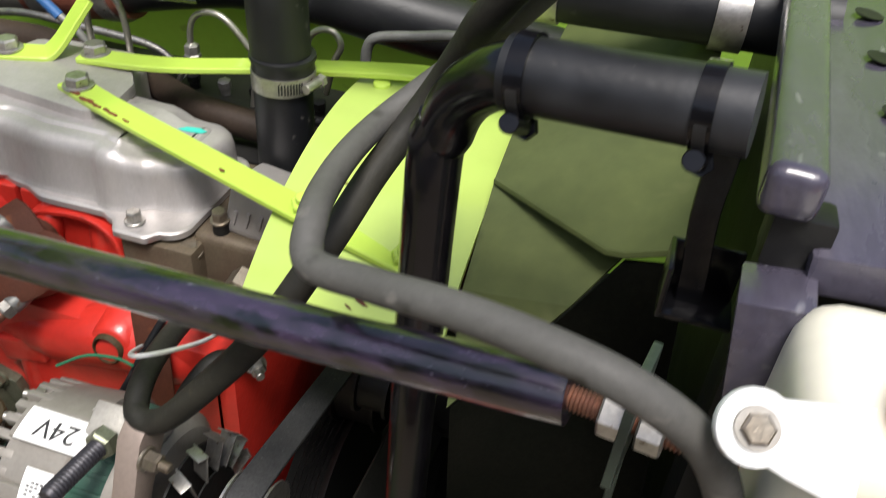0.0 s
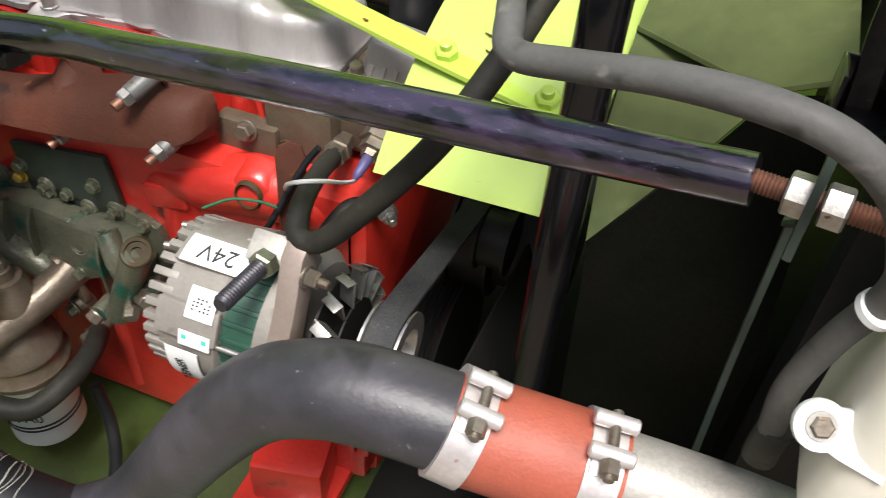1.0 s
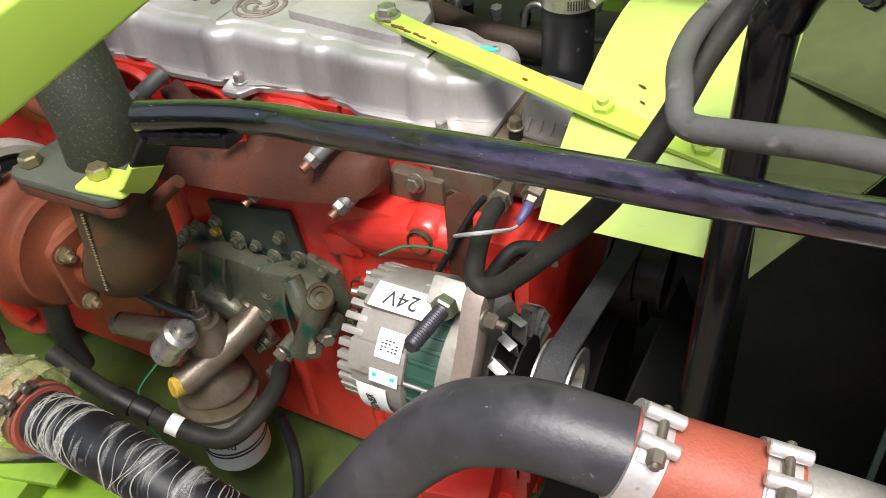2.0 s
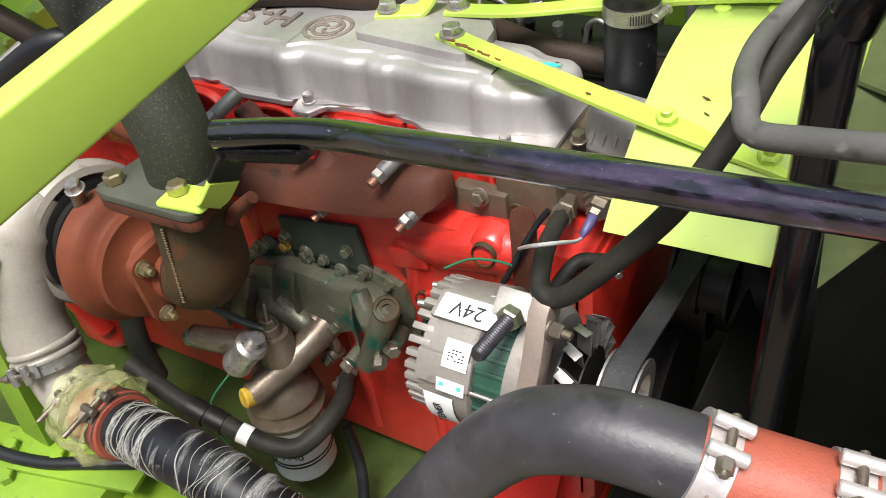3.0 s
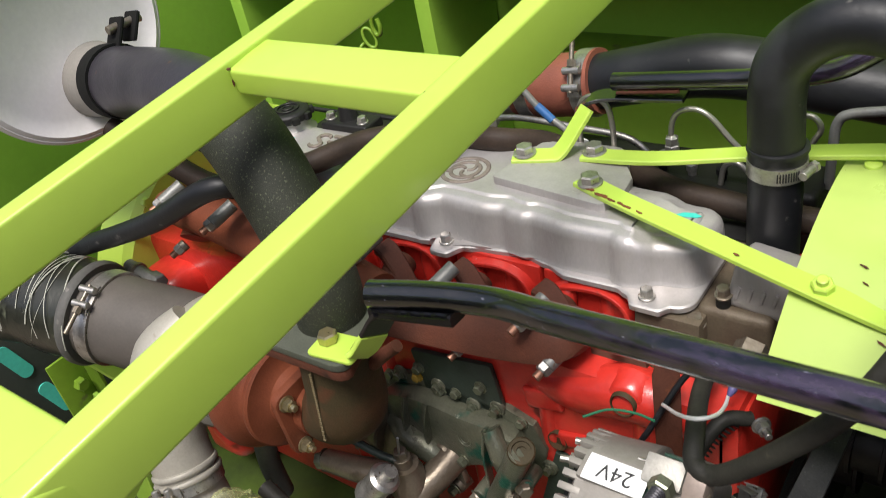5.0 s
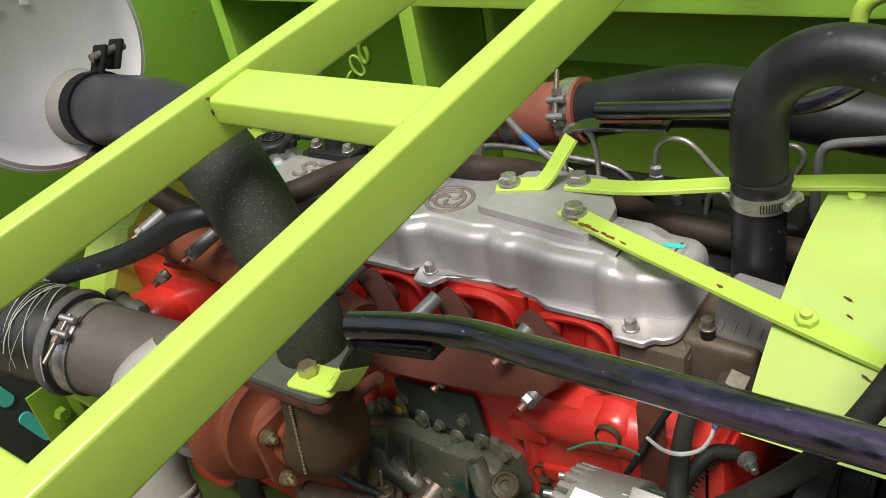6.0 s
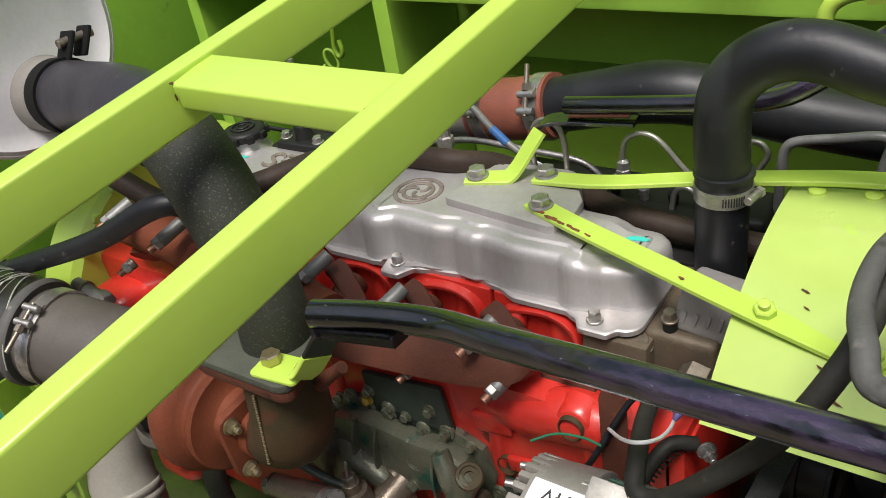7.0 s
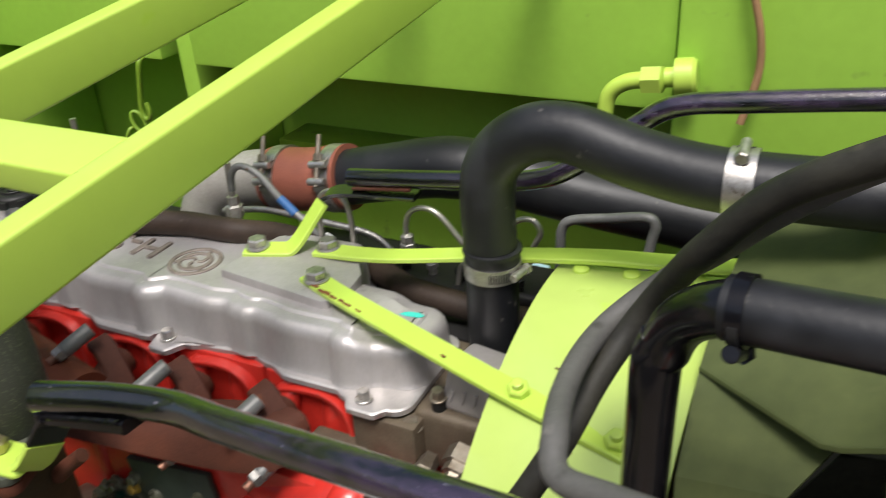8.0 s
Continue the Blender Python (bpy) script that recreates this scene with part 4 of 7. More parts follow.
conduit = hose("cable_conduit", [(0.06, 0.335, 1.566), (0.006, 0.345, 1.533), (-0.034, 0.358, 1.497), (-0.062, 0.382, 1.459), (-0.093, 0.410, 1.419), (-0.114, 0.407, 1.398), (-0.128, 0.386, 1.387), (-0.131, 0.349, 1.388), (-0.128, 0.31, 1.391), (-0.119, 0.272, 1.397), (-0.110, 0.250, 1.391), (-0.078, 0.236, 1.400), (-0.038, 0.219, 1.4135), (-0.001, 0.205, 1.4205), (0.028, 0.200, 1.4165), (0.053, 0.206, 1.396), (0.068, 0.213, 1.368), (0.074, 0.22, 1.341), (0.066, 0.23, 1.297), (0.06, 0.235, 1.25), (0.065, 0.24, 1.2)], 0.0074, RUBBER_GREY, "grey dusty rubber hose looping to the tank")
heater = hose("heater_hose", [(0.06, 0.315, 1.575), (0.004, 0.325, 1.544), (-0.036, 0.34, 1.513), (-0.066, 0.354, 1.473), (-0.081, 0.374, 1.445), (-0.098, 0.392, 1.412), (-0.112, 0.386, 1.387), (-0.123, 0.358, 1.368), (-0.133, 0.318, 1.345), (-0.159, 0.292, 1.297), (-0.199, 0.29, 1.24), (-0.243, 0.30, 1.182), (-0.266, 0.305, 1.174), (-0.278, 0.335, 1.178), (-0.299, 0.40, 1.154), (-0.319, 0.48, 1.121)], 0.0085, RUBBER_DIRTY, "dark dirty rubber hose bent over the alternator")
boost = thing("boost_hose", (-0.2, 0.21, 0.9), "thick smooth black rubber charge air hose", "hose")
part("elbow_hose", tube(bmnew(), [(-0.475, 0.182, 0.82), (-0.440, 0.20, 0.832), (-0.402, 0.208, 0.870), (-0.305, 0.208, 1.030), (-0.252, 0.21, 1.104), (-0.213, 0.21, 1.136), (-0.17, 0.213, 1.148), (-0.10, 0.22, 1.142)], 0.033, 28), RUBBER_DUSTY, boost)
part("sleeve", tube(bmnew(), [(-0.112, 0.219, 1.142), (-0.06, 0.226, 1.135), (-0.006, 0.233, 1.128)], 0.036, 32), SILICONE, boost, "brick red silicone sleeve")
part("pipe_stub", tube(bmnew(), [(-0.03, 0.232, 1.130), (0.06, 0.243, 1.117), (0.15, 0.25, 1.10)], 0.030, 28), ALU_DULL, boost, "dull aluminium pipe")
t_clamp(boost, (-0.106, 0.2195, 1.1425), (1, 0.13, -0.34), 0.0365, 0.022, (-0.1, -0.15, 1), 0.028, CLAMP)
t_clamp(boost, (-0.020, 0.2315, 1.130), (1, 0.13, -0.13), 0.0365, 0.022, (-0.1, -0.15, 1), 0.028, CLAMP)

pipe = thing("coolant_pipe", (-0.08, 0.345, 0.6), "gloss black bent steel coolant pipe with rubber coupling", "pipe")
part("steel_pipe", tube(bmnew(), [(-0.087, 0.345, 0.62), (-0.087, 0.345, 1.0), (-0.086, 0.345, 1.37), (-0.081, 0.345, 1.412), (-0.070, 0.337, 1.439), (-0.049, 0.322, 1.459), (-0.03, 0.317, 1.463)], 0.0145, 24), BLACK, pipe)
part("coupling_hose", tube(bmnew(), [(-0.049, 0.320, 1.461), (-0.005, 0.3125, 1.4655), (0.050, 0.3035, 1.471)], 0.0165, 28), RUBBER, pipe, "black rubber coupling")
for f in ((-0.041, 0.3187, 1.4618), (0.033, 0.3063, 1.4693)):
    worm_clamp(pipe, f, (1, -0.168, 0.10), 0.0172, 0.008, (-0.2, -0.5, -1), BLACK)

upper = thing("radiator_hose", (-0.30, 0.61, 1.2), "thick black rubber radiator hose bent over the engine", "hose")
part("hose_bend", tube(bmnew(), [(-0.301, 0.61, 1.15), (-0.302, 0.61, 1.277), (-0.304, 0.61, 1.36), (-0.293, 0.61, 1.396), (-0.262, 0.61, 1.421), (-0.222, 0.61, 1.426), (-0.16, 0.605, 1.412), (-0.09, 0.60, 1.405), (0.024, 0.60, 1.408), (0.12, 0.60, 1.41)], 0.0265, 30), RUBBER, upper)
part("hose_cuff", lathe(bmnew(), (-0.301, 0.61, 1.268), (0, 0, 1), [(0, 0.0255), (0, 0.0272), (0.026, 0.0276), (0.030, 0.0296), (0.033, 0.0290), (0.034, 0.0255)], 36), RUBBER, upper, "rolled black rubber cuff")
worm_clamp(upper, (-0.301, 0.61, 1.279), (0, 0, 1), 0.0275, 0.016, (1, -0.2, 0))
worm_clamp(upper, (-0.078, 0.60, 1.405), (1, 0, 0.02), 0.0275, 0.022, (0, -0.2, 1))
worm_clamp(upper, (0.052, 0.60, 1.4085), (1, 0, 0.02), 0.0275, 0.022, (0, 0.6, 1))

# ---- turbocharger ----
turbo = thing("turbocharger", (-0.82, 0.32, 0.95), "turbocharger with red-brown turbine housing and aluminium compressor", "turbocharger")
AX = Vector((1, -0.10, 0.02)).normalized()
TC = Vector((-0.806, 0.312, 1.041))
part("turbine_housing", lathe(bmnew(), TC, AX, [(-0.056, 0), (-0.056, 0.060), (-0.054, 0.070), (-0.048, 0.079), (-0.041, 0.0845), (-0.034, 0.0868), (-0.0335, 0.0835), (-0.0315, 0.0835), (-0.031, 0.0890), (-0.022, 0.0902), (-0.012, 0.0888), (-0.005, 0.0840), (0.000, 0.0750), (0.004, 0.0685), (0.008, 0.0660), (0.012, 0.0665), (0.016, 0.0690), (0.020, 0.0722), (0.0245, 0.0725), (0.0270, 0.0700), (0.0275, 0.0500), (0.033, 0.0420), (0.056, 0.036), (0.085, 0.036), (0.085, 0)], 72), TURBO_RED, turbo, sharp=40)
part("bearing_housing", lathe(bmnew(), TC - AX * 0.092, AX, [(0, 0), (0, 0.074), (0.003, 0.075), (0.006, 0.070), (0.007, 0.063), (0.010, 0.062), (0.013, 0.066), (0.018, 0.064), (0.022, 0.05), (0.05, 0.055), (0.05, 0)], 48), DARK, turbo, "sooty black bearing housing")
part("compressor_housing", lathe(bmnew(), TC - AX * 0.175, AX, [(0, 0), (0, 0.055), (0.012, 0.074), (0.035, 0.086), (0.062, 0.094), (0.078, 0.095), (0.086, 0.091), (0.0885, 0.082), (0.084, 0.078), (0.070, 0.074), (0.068, 0)], 52), ALU_COMP, turbo, "pale cast aluminium compressor housing")
bm = tube(bmnew(), [(-0.925, 0.300, 1.118), (-0.942, 0.262, 1.085), (-0.948, 0.236, 1.035), (-0.940, 0.214, 0.975), (-0.925, 0.204, 0.932)], [0.030, 0.046, 0.048, 0.043, 0.041], 32, 8)
part("compressor_outlet", bm, ALU_COMP, turbo)
AW = Vector((0.35, -0.23, -0.9)).normalized()
for q, r in ((0.0, 0.0445), (0.012, 0.0460)):
    part("outlet_bead", lathe(bmnew(), Vector((-0.9275, 0.2055, 0.943)) + AW * q, AW, [(0, 0.038), (0.001, r - 0.0012), (0.003, r), (0.006, r), (0.008, r - 0.0012), (0.009, 0.038)], 40), ALU_COMP, turbo)
band = t_clamp(turbo, (-0.919, 0.201, 0.921), AW, 0.042, 0.020, (0.25, -1, 0.3), 0.04, ZINC)
part("outlet_elbow", tube(bmnew(), [(-0.761, 0.318, 1.038), (-0.715, 0.310, 1.042), (-0.673, 0.303, 1.078), (-0.664, 0.302, 1.14), (-0.664, 0.303, 1.182)], [0.034, 0.042, 0.0465, 0.043, 0.042], 32, 8), SCALE_IRON, turbo, "olive brown cast iron outlet elbow")
bm = bmnew()
for k in range(30):
    f = k / 29
    c = Vector((-0.658 - 0.012 * f, 0.2575 + 0.002 * f * f, 1.163 - 0.103 * f))
    rbox(bm, c + Vector((-0.002 * f, -0.0002 - 0.0035 * f * f, 0)), (0.0034, 0.0034, 0.0017), 0.0008, pose(0, 0, 0, 15, 30 * math.sin(k * 3.1), 5).to_3x3())
part("casting_mark_row", bm, YELLOW_IRON, turbo, "raised yellowed casting marks")
FLANGE = [(-0.079, -0.026), (-0.074, -0.035), (-0.062, -0.040), (0.038, -0.056), (0.046, -0.0555), (0.052, -0.052), (0.055, -0.046), (0.054, -0.040), (0.042, 0.034), (0.036, 0.044), (0.024, 0.048), (-0.052, 0.036), (-0.064, 0.028)]
fm = basis((-0.662, 0.300, 1.176), (1, 0.18, 0), (0, 0, 1))
part("elbow_flange", plate(bmnew(), FLANGE, 0.012, fm), RUST, turbo, "rusty elbow flange")
part("drain_stub", tube(bmnew(), [(-0.622, 0.313, 1.146), (-0.602, 0.313, 1.165), (-0.582, 0.316, 1.182)], [0.0085, 0.0075, 0.0068], 18, 5), RUST, turbo, "brown rusty blanked stub")
# three-bolt triangular flange at the turbine outlet
corners = [Vector((-0.7385, 0.267, 1.077)), Vector((-0.741, 0.272, 1.003)), Vector((-0.728, 0.352, 1.092))]
fx = (corners[1] - corners[0]).normalized()
fz = fx.cross(corners[2] - corners[0]).normalized()
fz = fz if fz.dot(AX) > 0 else -fz
tri = basis(sum(corners, Vector()) / 3 - fz * 0.013, fx, fz)
flat = [tri.inverted() @ c for c in corners]
if (flat[1] - flat[0]).cross(flat[2] - flat[0]).z < 0:
    flat.reverse()
rim = []
for k in range(3):
    a, b, c = flat[k - 1], flat[k], flat[(k + 1) % 3]
    n0, n1 = math.atan2(-(b - a).x, (b - a).y), math.atan2(-(c - b).x, (c - b).y)
    n1 += 2 * math.pi if n1 < n0 else 0
    rim += [(b.x + 0.0135 * math.cos(n0 + (n1 - n0) * j / 6), b.y + 0.0135 * math.sin(n0 + (n1 - n0) * j / 6)) for j in range(7)]
part("turbine_flange", plate(bmnew(), rim, 0.012, tri, 0.002), TURBO_RED, turbo, "triangular red-brown outlet flange")
for p in corners:
    bolt(turbo, p, AX, 0.014, 0.009, YELLOW_ZINC, name="nut", tip=0.007)
part("turbine_recess", lathe(bmnew(), TC + AX * 0.050, AX, [(0, 0), (0, 0.040), (0.005, 0.040), (0.0055, 0)], 36), SCALE_IRON, turbo, "sooty recess")
part("clamp_post", rod(bmnew(), (-0.846, 0.292, 1.105), (-0.836, 0.290, 1.146), 0.0085, 18), BOLT_STEEL, turbo)
bolt(turbo, (-0.836, 0.290, 1.146), (0.1, -0.2, 1), 0.016, 0.010, ZINC)
part("oil_feed_pipe", tube(bmnew(), [(-0.93, 0.33, 0.99), (-0.935, 0.335, 0.90), (-0.955, 0.335, 0.80), (-0.96, 0.34, 0.72)], 0.017, 18), RUBBER_GREY, turbo, "grey oil drain hose")
# inlet side: pipe, clamp and film-wrapped hose
inlet = thing("air_inlet_hose", (-1.2, 0.34, 0.98), "black rubber air inlet hose wrapped in clear film", "hose")
IA = TC - AX * 0.17
IW = Vector((0.184, 0.050, -0.036)).normalized()
part("inlet_pipe", tube(bmnew(), [IA + IW * 0.01, IA - IW * 0.10, IA - IW * 0.21], 0.065, 40, 4), PIPE_BROWN, inlet, "dusty grey brown inlet pipe")
part("inlet_sleeve", lathe(bmnew(), IA - IW * 0.395, IW, [(0, 0.066), (0.02, 0.072), (0.05, 0.069), (0.08, 0.074), (0.11, 0.070), (0.15, 0.0745), (0.19, 0.0725), (0.205, 0.0725), (0.208, 0.066)], 48), FILM_RUBBER, inlet)
part("sleeve_bead", lathe(bmnew(), IA - IW * 0.192, IW, [(0, 0.066), (0, 0.0745), (0.004, 0.0775), (0.012, 0.0775), (0.016, 0.0745), (0.016, 0.064)], 48), RUBBER_GREY, inlet, "grey rubber end bead")
for k in range(18):
    f = noise.noise(Vector((k * 1.7, 0.3, 5.0)))
    t0 = 0.050 + 0.0080 * k + 0.012 * f
    a0, a1 = -0.3 + 1.4 * noise.noise(Vector((k * 2.3, 4.0, 1.0))), 1.9 + 1.2 * f
    pts = []
    for j in range(9):
        a = a0 + (a1 - a0) * j / 8
        o = frame_of(IW) @ Vector((math.cos(a), math.sin(a), 0))
        pts.append(IA - IW * (0.39 - t0 - (0.010 + 0.030 * f) * math.sin(a * 1.2 + 0.8 + k)) + o * (0.0748 + 0.0012 * math.sin(t0 * 80)))
    part("film_strand", tube(bmnew(), pts, 0.0004 + 0.0003 * (k % 3), 6, 3), FILM, inlet, "white stretched film strand")
t_clamp(inlet, IA - IW * 0.155, IW, 0.0675, 0.02, (0.1, -0.45, 0.90), 0.055, ZINC)

exhaust = thing("exhaust_pipe", (-0.66, 0.31, 1.19), "speckled dark olive exhaust pipe rising to the silencer", "exhaust")
part("pipe", tube(bmnew(), [(-0.666, 0.314, 1.195), (-0.667, 0.317, 1.235), (-0.688, 0.326, 1.287), (-0.727, 0.339, 1.346), (-0.780, 0.355, 1.387), (-0.85, 0.377, 1.398), (-0.89, 0.388, 1.397)], [0.038, 0.038, 0.0395, 0.0425, 0.0432, 0.0432, 0.0432], 34, 8, wobble=0.0006), PIPE_OLIVE, exhaust)
part("silencer_elbow", tube(bmnew(), [(-0.800, 0.3615, 1.3925), (-0.85, 0.377, 1.398), (-0.90, 0.390, 1.396), (-0.96, 0.406, 1.389), (-1.04, 0.420, 1.379), (-1.10, 0.428, 1.373)], 0.0462, 34, 6), ELBOW_DARK, exhaust, "violet grey scorched elbow")
part("elbow_band", lathe(bmnew(), (-1.080, 0.425, 1.376), (-1, 0.1, -0.12), [(0, 0.045), (0, 0.049), (0.028, 0.049), (0.028, 0.045)], 36), DARK, exhaust, "dark steel band")
for k in (-1, 1):
    part("band_lug", rbox(bmnew(), (-1.092 + 0.002 * k, 0.462 + 0.011 * k, 1.432), (0.030, 0.006, 0.040), 0.003, pose(0, 0, 0, -35, -6, 0).to_3x3()), DARK, exhaust)
part("band_bolt", rod(bmnew(), (-1.092, 0.440, 1.438), (-1.090, 0.490, 1.438), 0.006, 14), BOLT_STEEL, exhaust)
fm = basis((-0.662, 0.300, 1.189), (1, 0.18, 0), (0, 0, 1))
part("pipe_flange", plate(bmnew(), [(x * 1.015, y * 1.015) for x, y in FLANGE], 0.009, fm), FLANGE_GREY, exhaust)
for p in ((-0.634, 0.2755, 1.2035), (-0.720, 0.270, 1.199), (-0.690, 0.335, 1.199)):
    bolt(exhaust, p, (0, 0, 1), 0.018, 0.011, YELLOW_ZINC, washer=False)
# lime tab under one flange bolt, folded up to the black bracket
tab = thing("stay_bracket", (-0.6, 0.27, 1.2), "lime green and black folded bracket on the exhaust flange", "bracket")
bm = plate(bmnew(), rounded(0.056, 0.037, 0.006), 0.004, basis((-0.620, 0.2735, 1.1985), (1, 0.12, 0), (0, 0, 1)))
part("tab", bm, LIME, tab)
FOLD = [(-0.594, 0.272, 1.2005), (-0.586, 0.277, 1.208), (-0.574, 0.283, 1.226), (-0.560, 0.287, 1.247)]
part("tab_fold", ribbon(bmnew(), FOLD[1:] + [(-0.552, 0.2885, 1.257)], 0.032, 0.005, (0.35, 0.9, -0.25), 6), BLACK, tab, "black painted fold")
part("fold_paint", ribbon(bmnew(), [Vector(p) + Vector((0.0006, -0.0004, -0.0002)) for p in FOLD[:3]], 0.0325, 0.0062, (0.35, 0.9, -0.25), 6), LIME, tab, "lime painted foot")
part("weld_plate", ribbon(bmnew(), [(-0.566, 0.289, 1.2575), (-0.52, 0.295, 1.2620), (-0.478, 0.3005, 1.2660)], 0.026, 0.012, (0.1, 1, -0.15), 4), BLACK, tab, "gloss black plate welded under the stay")
part("weld_bead", tube(bmnew(), [(-0.560 + 0.0042 * k, 0.2785 + 0.0006 * k + 0.0003 * (k % 2), 1.2625 + 0.0005 * k + 0.0003 * (k % 3)) for k in range(20)], 0.0032, 8, 2), BLACK, tab, "lumpy black weld bead")

drum = thing("silencer_drum", (-1.3, 0.41, 1.29), "silver painted round silencer drum", "silencer")
part("drum_shell", lathe(bmnew(), (-1.66, 0.41, 1.452), (1, 0, 0), [(0, 0), (0, 0.145), (0.49, 0.145), (0.495, 0.152), (0.505, 0.154), (0.512, 0.150), (0.515, 0.143), (0.508, 0.135), (0.50, 0.12), (0.502, 0)], 64), SILVER, drum)
part("drum_neck", lathe(bmnew(), (-1.165, 0.436, 1.366), (1, -0.1, 0.1), [(0, 0), (0, 0.060), (0.005, 0.053), (0.014, 0.0505), (0.060, 0.0495), (0.062, 0.0475), (0.070, 0.0475), (0.070, 0)], 40), ALU_PALE, drum, "pale weathered neck")
part("drum_rim", lathe(bmnew(), (-1.160, 0.41, 1.452), (1, 0, 0), [(0, 0.147), (0.002, 0.1525), (0.010, 0.1535), (0.013, 0.1500), (0.011, 0.1445), (0.004, 0.141), (0, 0.141)], 72), SILVER, drum, "rolled drum rim")
bm = bmnew()
for k in range(6):
    rbox(bm, (-1.1565, 0.33 + 0.018 * k, 1.522 + 0.012 * math.sin(k * 2.0)), (0.003, 0.012, 0.006), 0.001, pose(0, 0, 0, 25 * math.sin(k), 0, 0).to_3x3())
part("embossed_bar_row", bm, SILVER, drum)

manifold = thing("exhaust_manifold", (-0.6, 0.43, 1.1), "rusty brown cast iron exhaust manifold with long studs", "manifold")


def ridged(bm, stations):
    """A cast log with a sharp seam along its front: stations of (centre, half height, depth)."""
    form = [(0.7, 0.95), (0.2, 1.02), (-0.25, 0.98), (-0.60, 0.74), (-0.84, 0.36), (-1.00, -0.02), (-1.10, -0.24), (-1.12, -0.32), (-1.02, -0.38), (-0.70, -0.55), (-0.30, -0.78), (0.1, -0.92), (0.5, -1.0), (0.8, -0.9)]
    rows = []
    for c, h, d in stations:
        rows.append([bm.verts.new(Vector(c) + Vector((0, d * p, h * q))) for p, q in form])
    for a, b in zip(rows, rows[1:]):
        for j in range(len(form) - 1):
            bm.faces.new((a[j], a[j + 1], b[j + 1], b[j]))
    bm.faces.new(rows[0])
    bm.faces.new(rows[-1])
    return bm


LOG = [(-0.74, 0.405, 1.125, 0.028, 0.030), (-0.69, 0.416, 1.112, 0.022, 0.026), (-0.65, 0.425, 1.108, 0.022, 0.027), (-0.60, 0.433, 1.111, 0.0275, 0.030), (-0.55, 0.440, 1.116, 0.0315, 0.033), (-0.51, 0.444, 1.121, 0.033, 0.034), (-0.478, 0.447, 1.125, 0.032, 0.033), (-0.458, 0.450, 1.128, 0.029, 0.029), (-0.447, 0.453, 1.130, 0.023, 0.022), (-0.441, 0.457, 1.131, 0.013, 0.012)]
way = [spline([q[:3] for q in LOG], 5), spline([(q[3], q[4], 0) for q in LOG], 5)]
bm = ridged(bmnew(), [(c, r.x, r.y) for c, r in zip(*way)])
part("front_log", bm, RUST, manifold, sharp=30)
bm = tube(bmnew(), [(-0.70, 0.41, 1.135), (-0.82, 0.422, 1.155), (-0.95, 0.430, 1.175), (-1.06, 0.435, 1.18), (-1.12, 0.44, 1.165)], [0.036, 0.038, 0.036, 0.034, 0.026], 26, 8)
part("rear_log", bm, TURBO_RED, manifold, "orange brown rear manifold casting")
for x, m in ((-0.497, RUST), (-0.608, RUST), (-0.722, RUST), (-0.88, TURBO_RED), (-1.0, TURBO_RED), (-1.10, TURBO_RED)):
    bm = tube(bmnew(), [(x + 0.020, 0.435, 1.120), (x + 0.014, 0.455, 1.136), (x + 0.008, 0.482, 1.140)], [0.022, 0.018, 0.019], 20, 5)
    part("runner", bm, m, manifold)
    bm = ribbon(bmnew(), [(x - 0.008, 0.470, 1.168), (x + 0.004, 0.467, 1.165), (x + 0.022, 0.460, 1.149), (x + 0.038, 0.453, 1.128)], 0.026, 0.013, (0.25, 1, 0.1), 4)
    part("port_flange", bm, m, manifold)


def stud(parent, tip, way, sleeve=0.030, r=0.0075):
    """A manifold stud: grey spacer sleeve, nut and coppered end."""
    d = Vector(way).normalized()
    e = Vector(tip)
    a = e - d * (0.018 + sleeve)
    s = part("stud_sleeve", rod(bmnew(), a, a + d * sleeve, r, 20), LINE_GREY if sleeve > 0.02 else BOLT_STEEL, parent, "grey steel spacer sleeve")
    part("stud_nut", lathe(bmnew(), a + d * sleeve, d, [(0, 0), (0, r * 1.0), (0.007, r * 1.0), (0.009, r * 0.85), (0.009, 0)], 6), ZINC, s, sharp=25)
    part("stud_end", rod(bmnew(), a + d * (sleeve + 0.008), e, r * 0.58, 14), COPPER, s, "coppered thread end")


SW = (-0.40, -1, -0.42)
for tip in ((-0.502, 0.400, 1.158), (-0.477, 0.398, 1.106), (-0.616, 0.398, 1.170), (-0.735, 0.410, 1.178), (-0.929, 0.360, 1.212), (-1.027, 0.360, 1.223)):
    stud(manifold, tip, SW, 0.036, 0.0090)
for tip in ((-0.600, 0.405, 1.082), (-1.025, 0.36, 1.151)):
    stud(manifold, tip, SW, 0.008, 0.008)

# ---- alternator ----
alt = thing("alternator", (-0.31, 0.315, 0.99), "pale cast aluminium 24 volt alternator with green windings", "alternator")
AC = Vector((-0.398, 0.323, 1.050))
AP = Vector((-0.398, 0.318, 1.060))
SR = 1.16


def around(x, a, r):
    """A place on the alternator's body: x along it, a degrees up from the side that faces the walkway."""
    return AC + Vector((x, -r * SR * math.cos(radians(a)), r * SR * math.sin(radians(a))))


def outward(a):
    return Vector((0, -math.cos(radians(a)), math.sin(radians(a))))


bm = lathe(bmnew(), AC, (1, 0, 0), [(d, r * SR) for d, r in [(0.012, 0), (0.012, 0.050), (0.016, 0.056), (0.07, 0.0605), (0.072, 0.058), (0.072, 0)]], 56)
part("rear_housing", bm, ALU_PALE, alt)
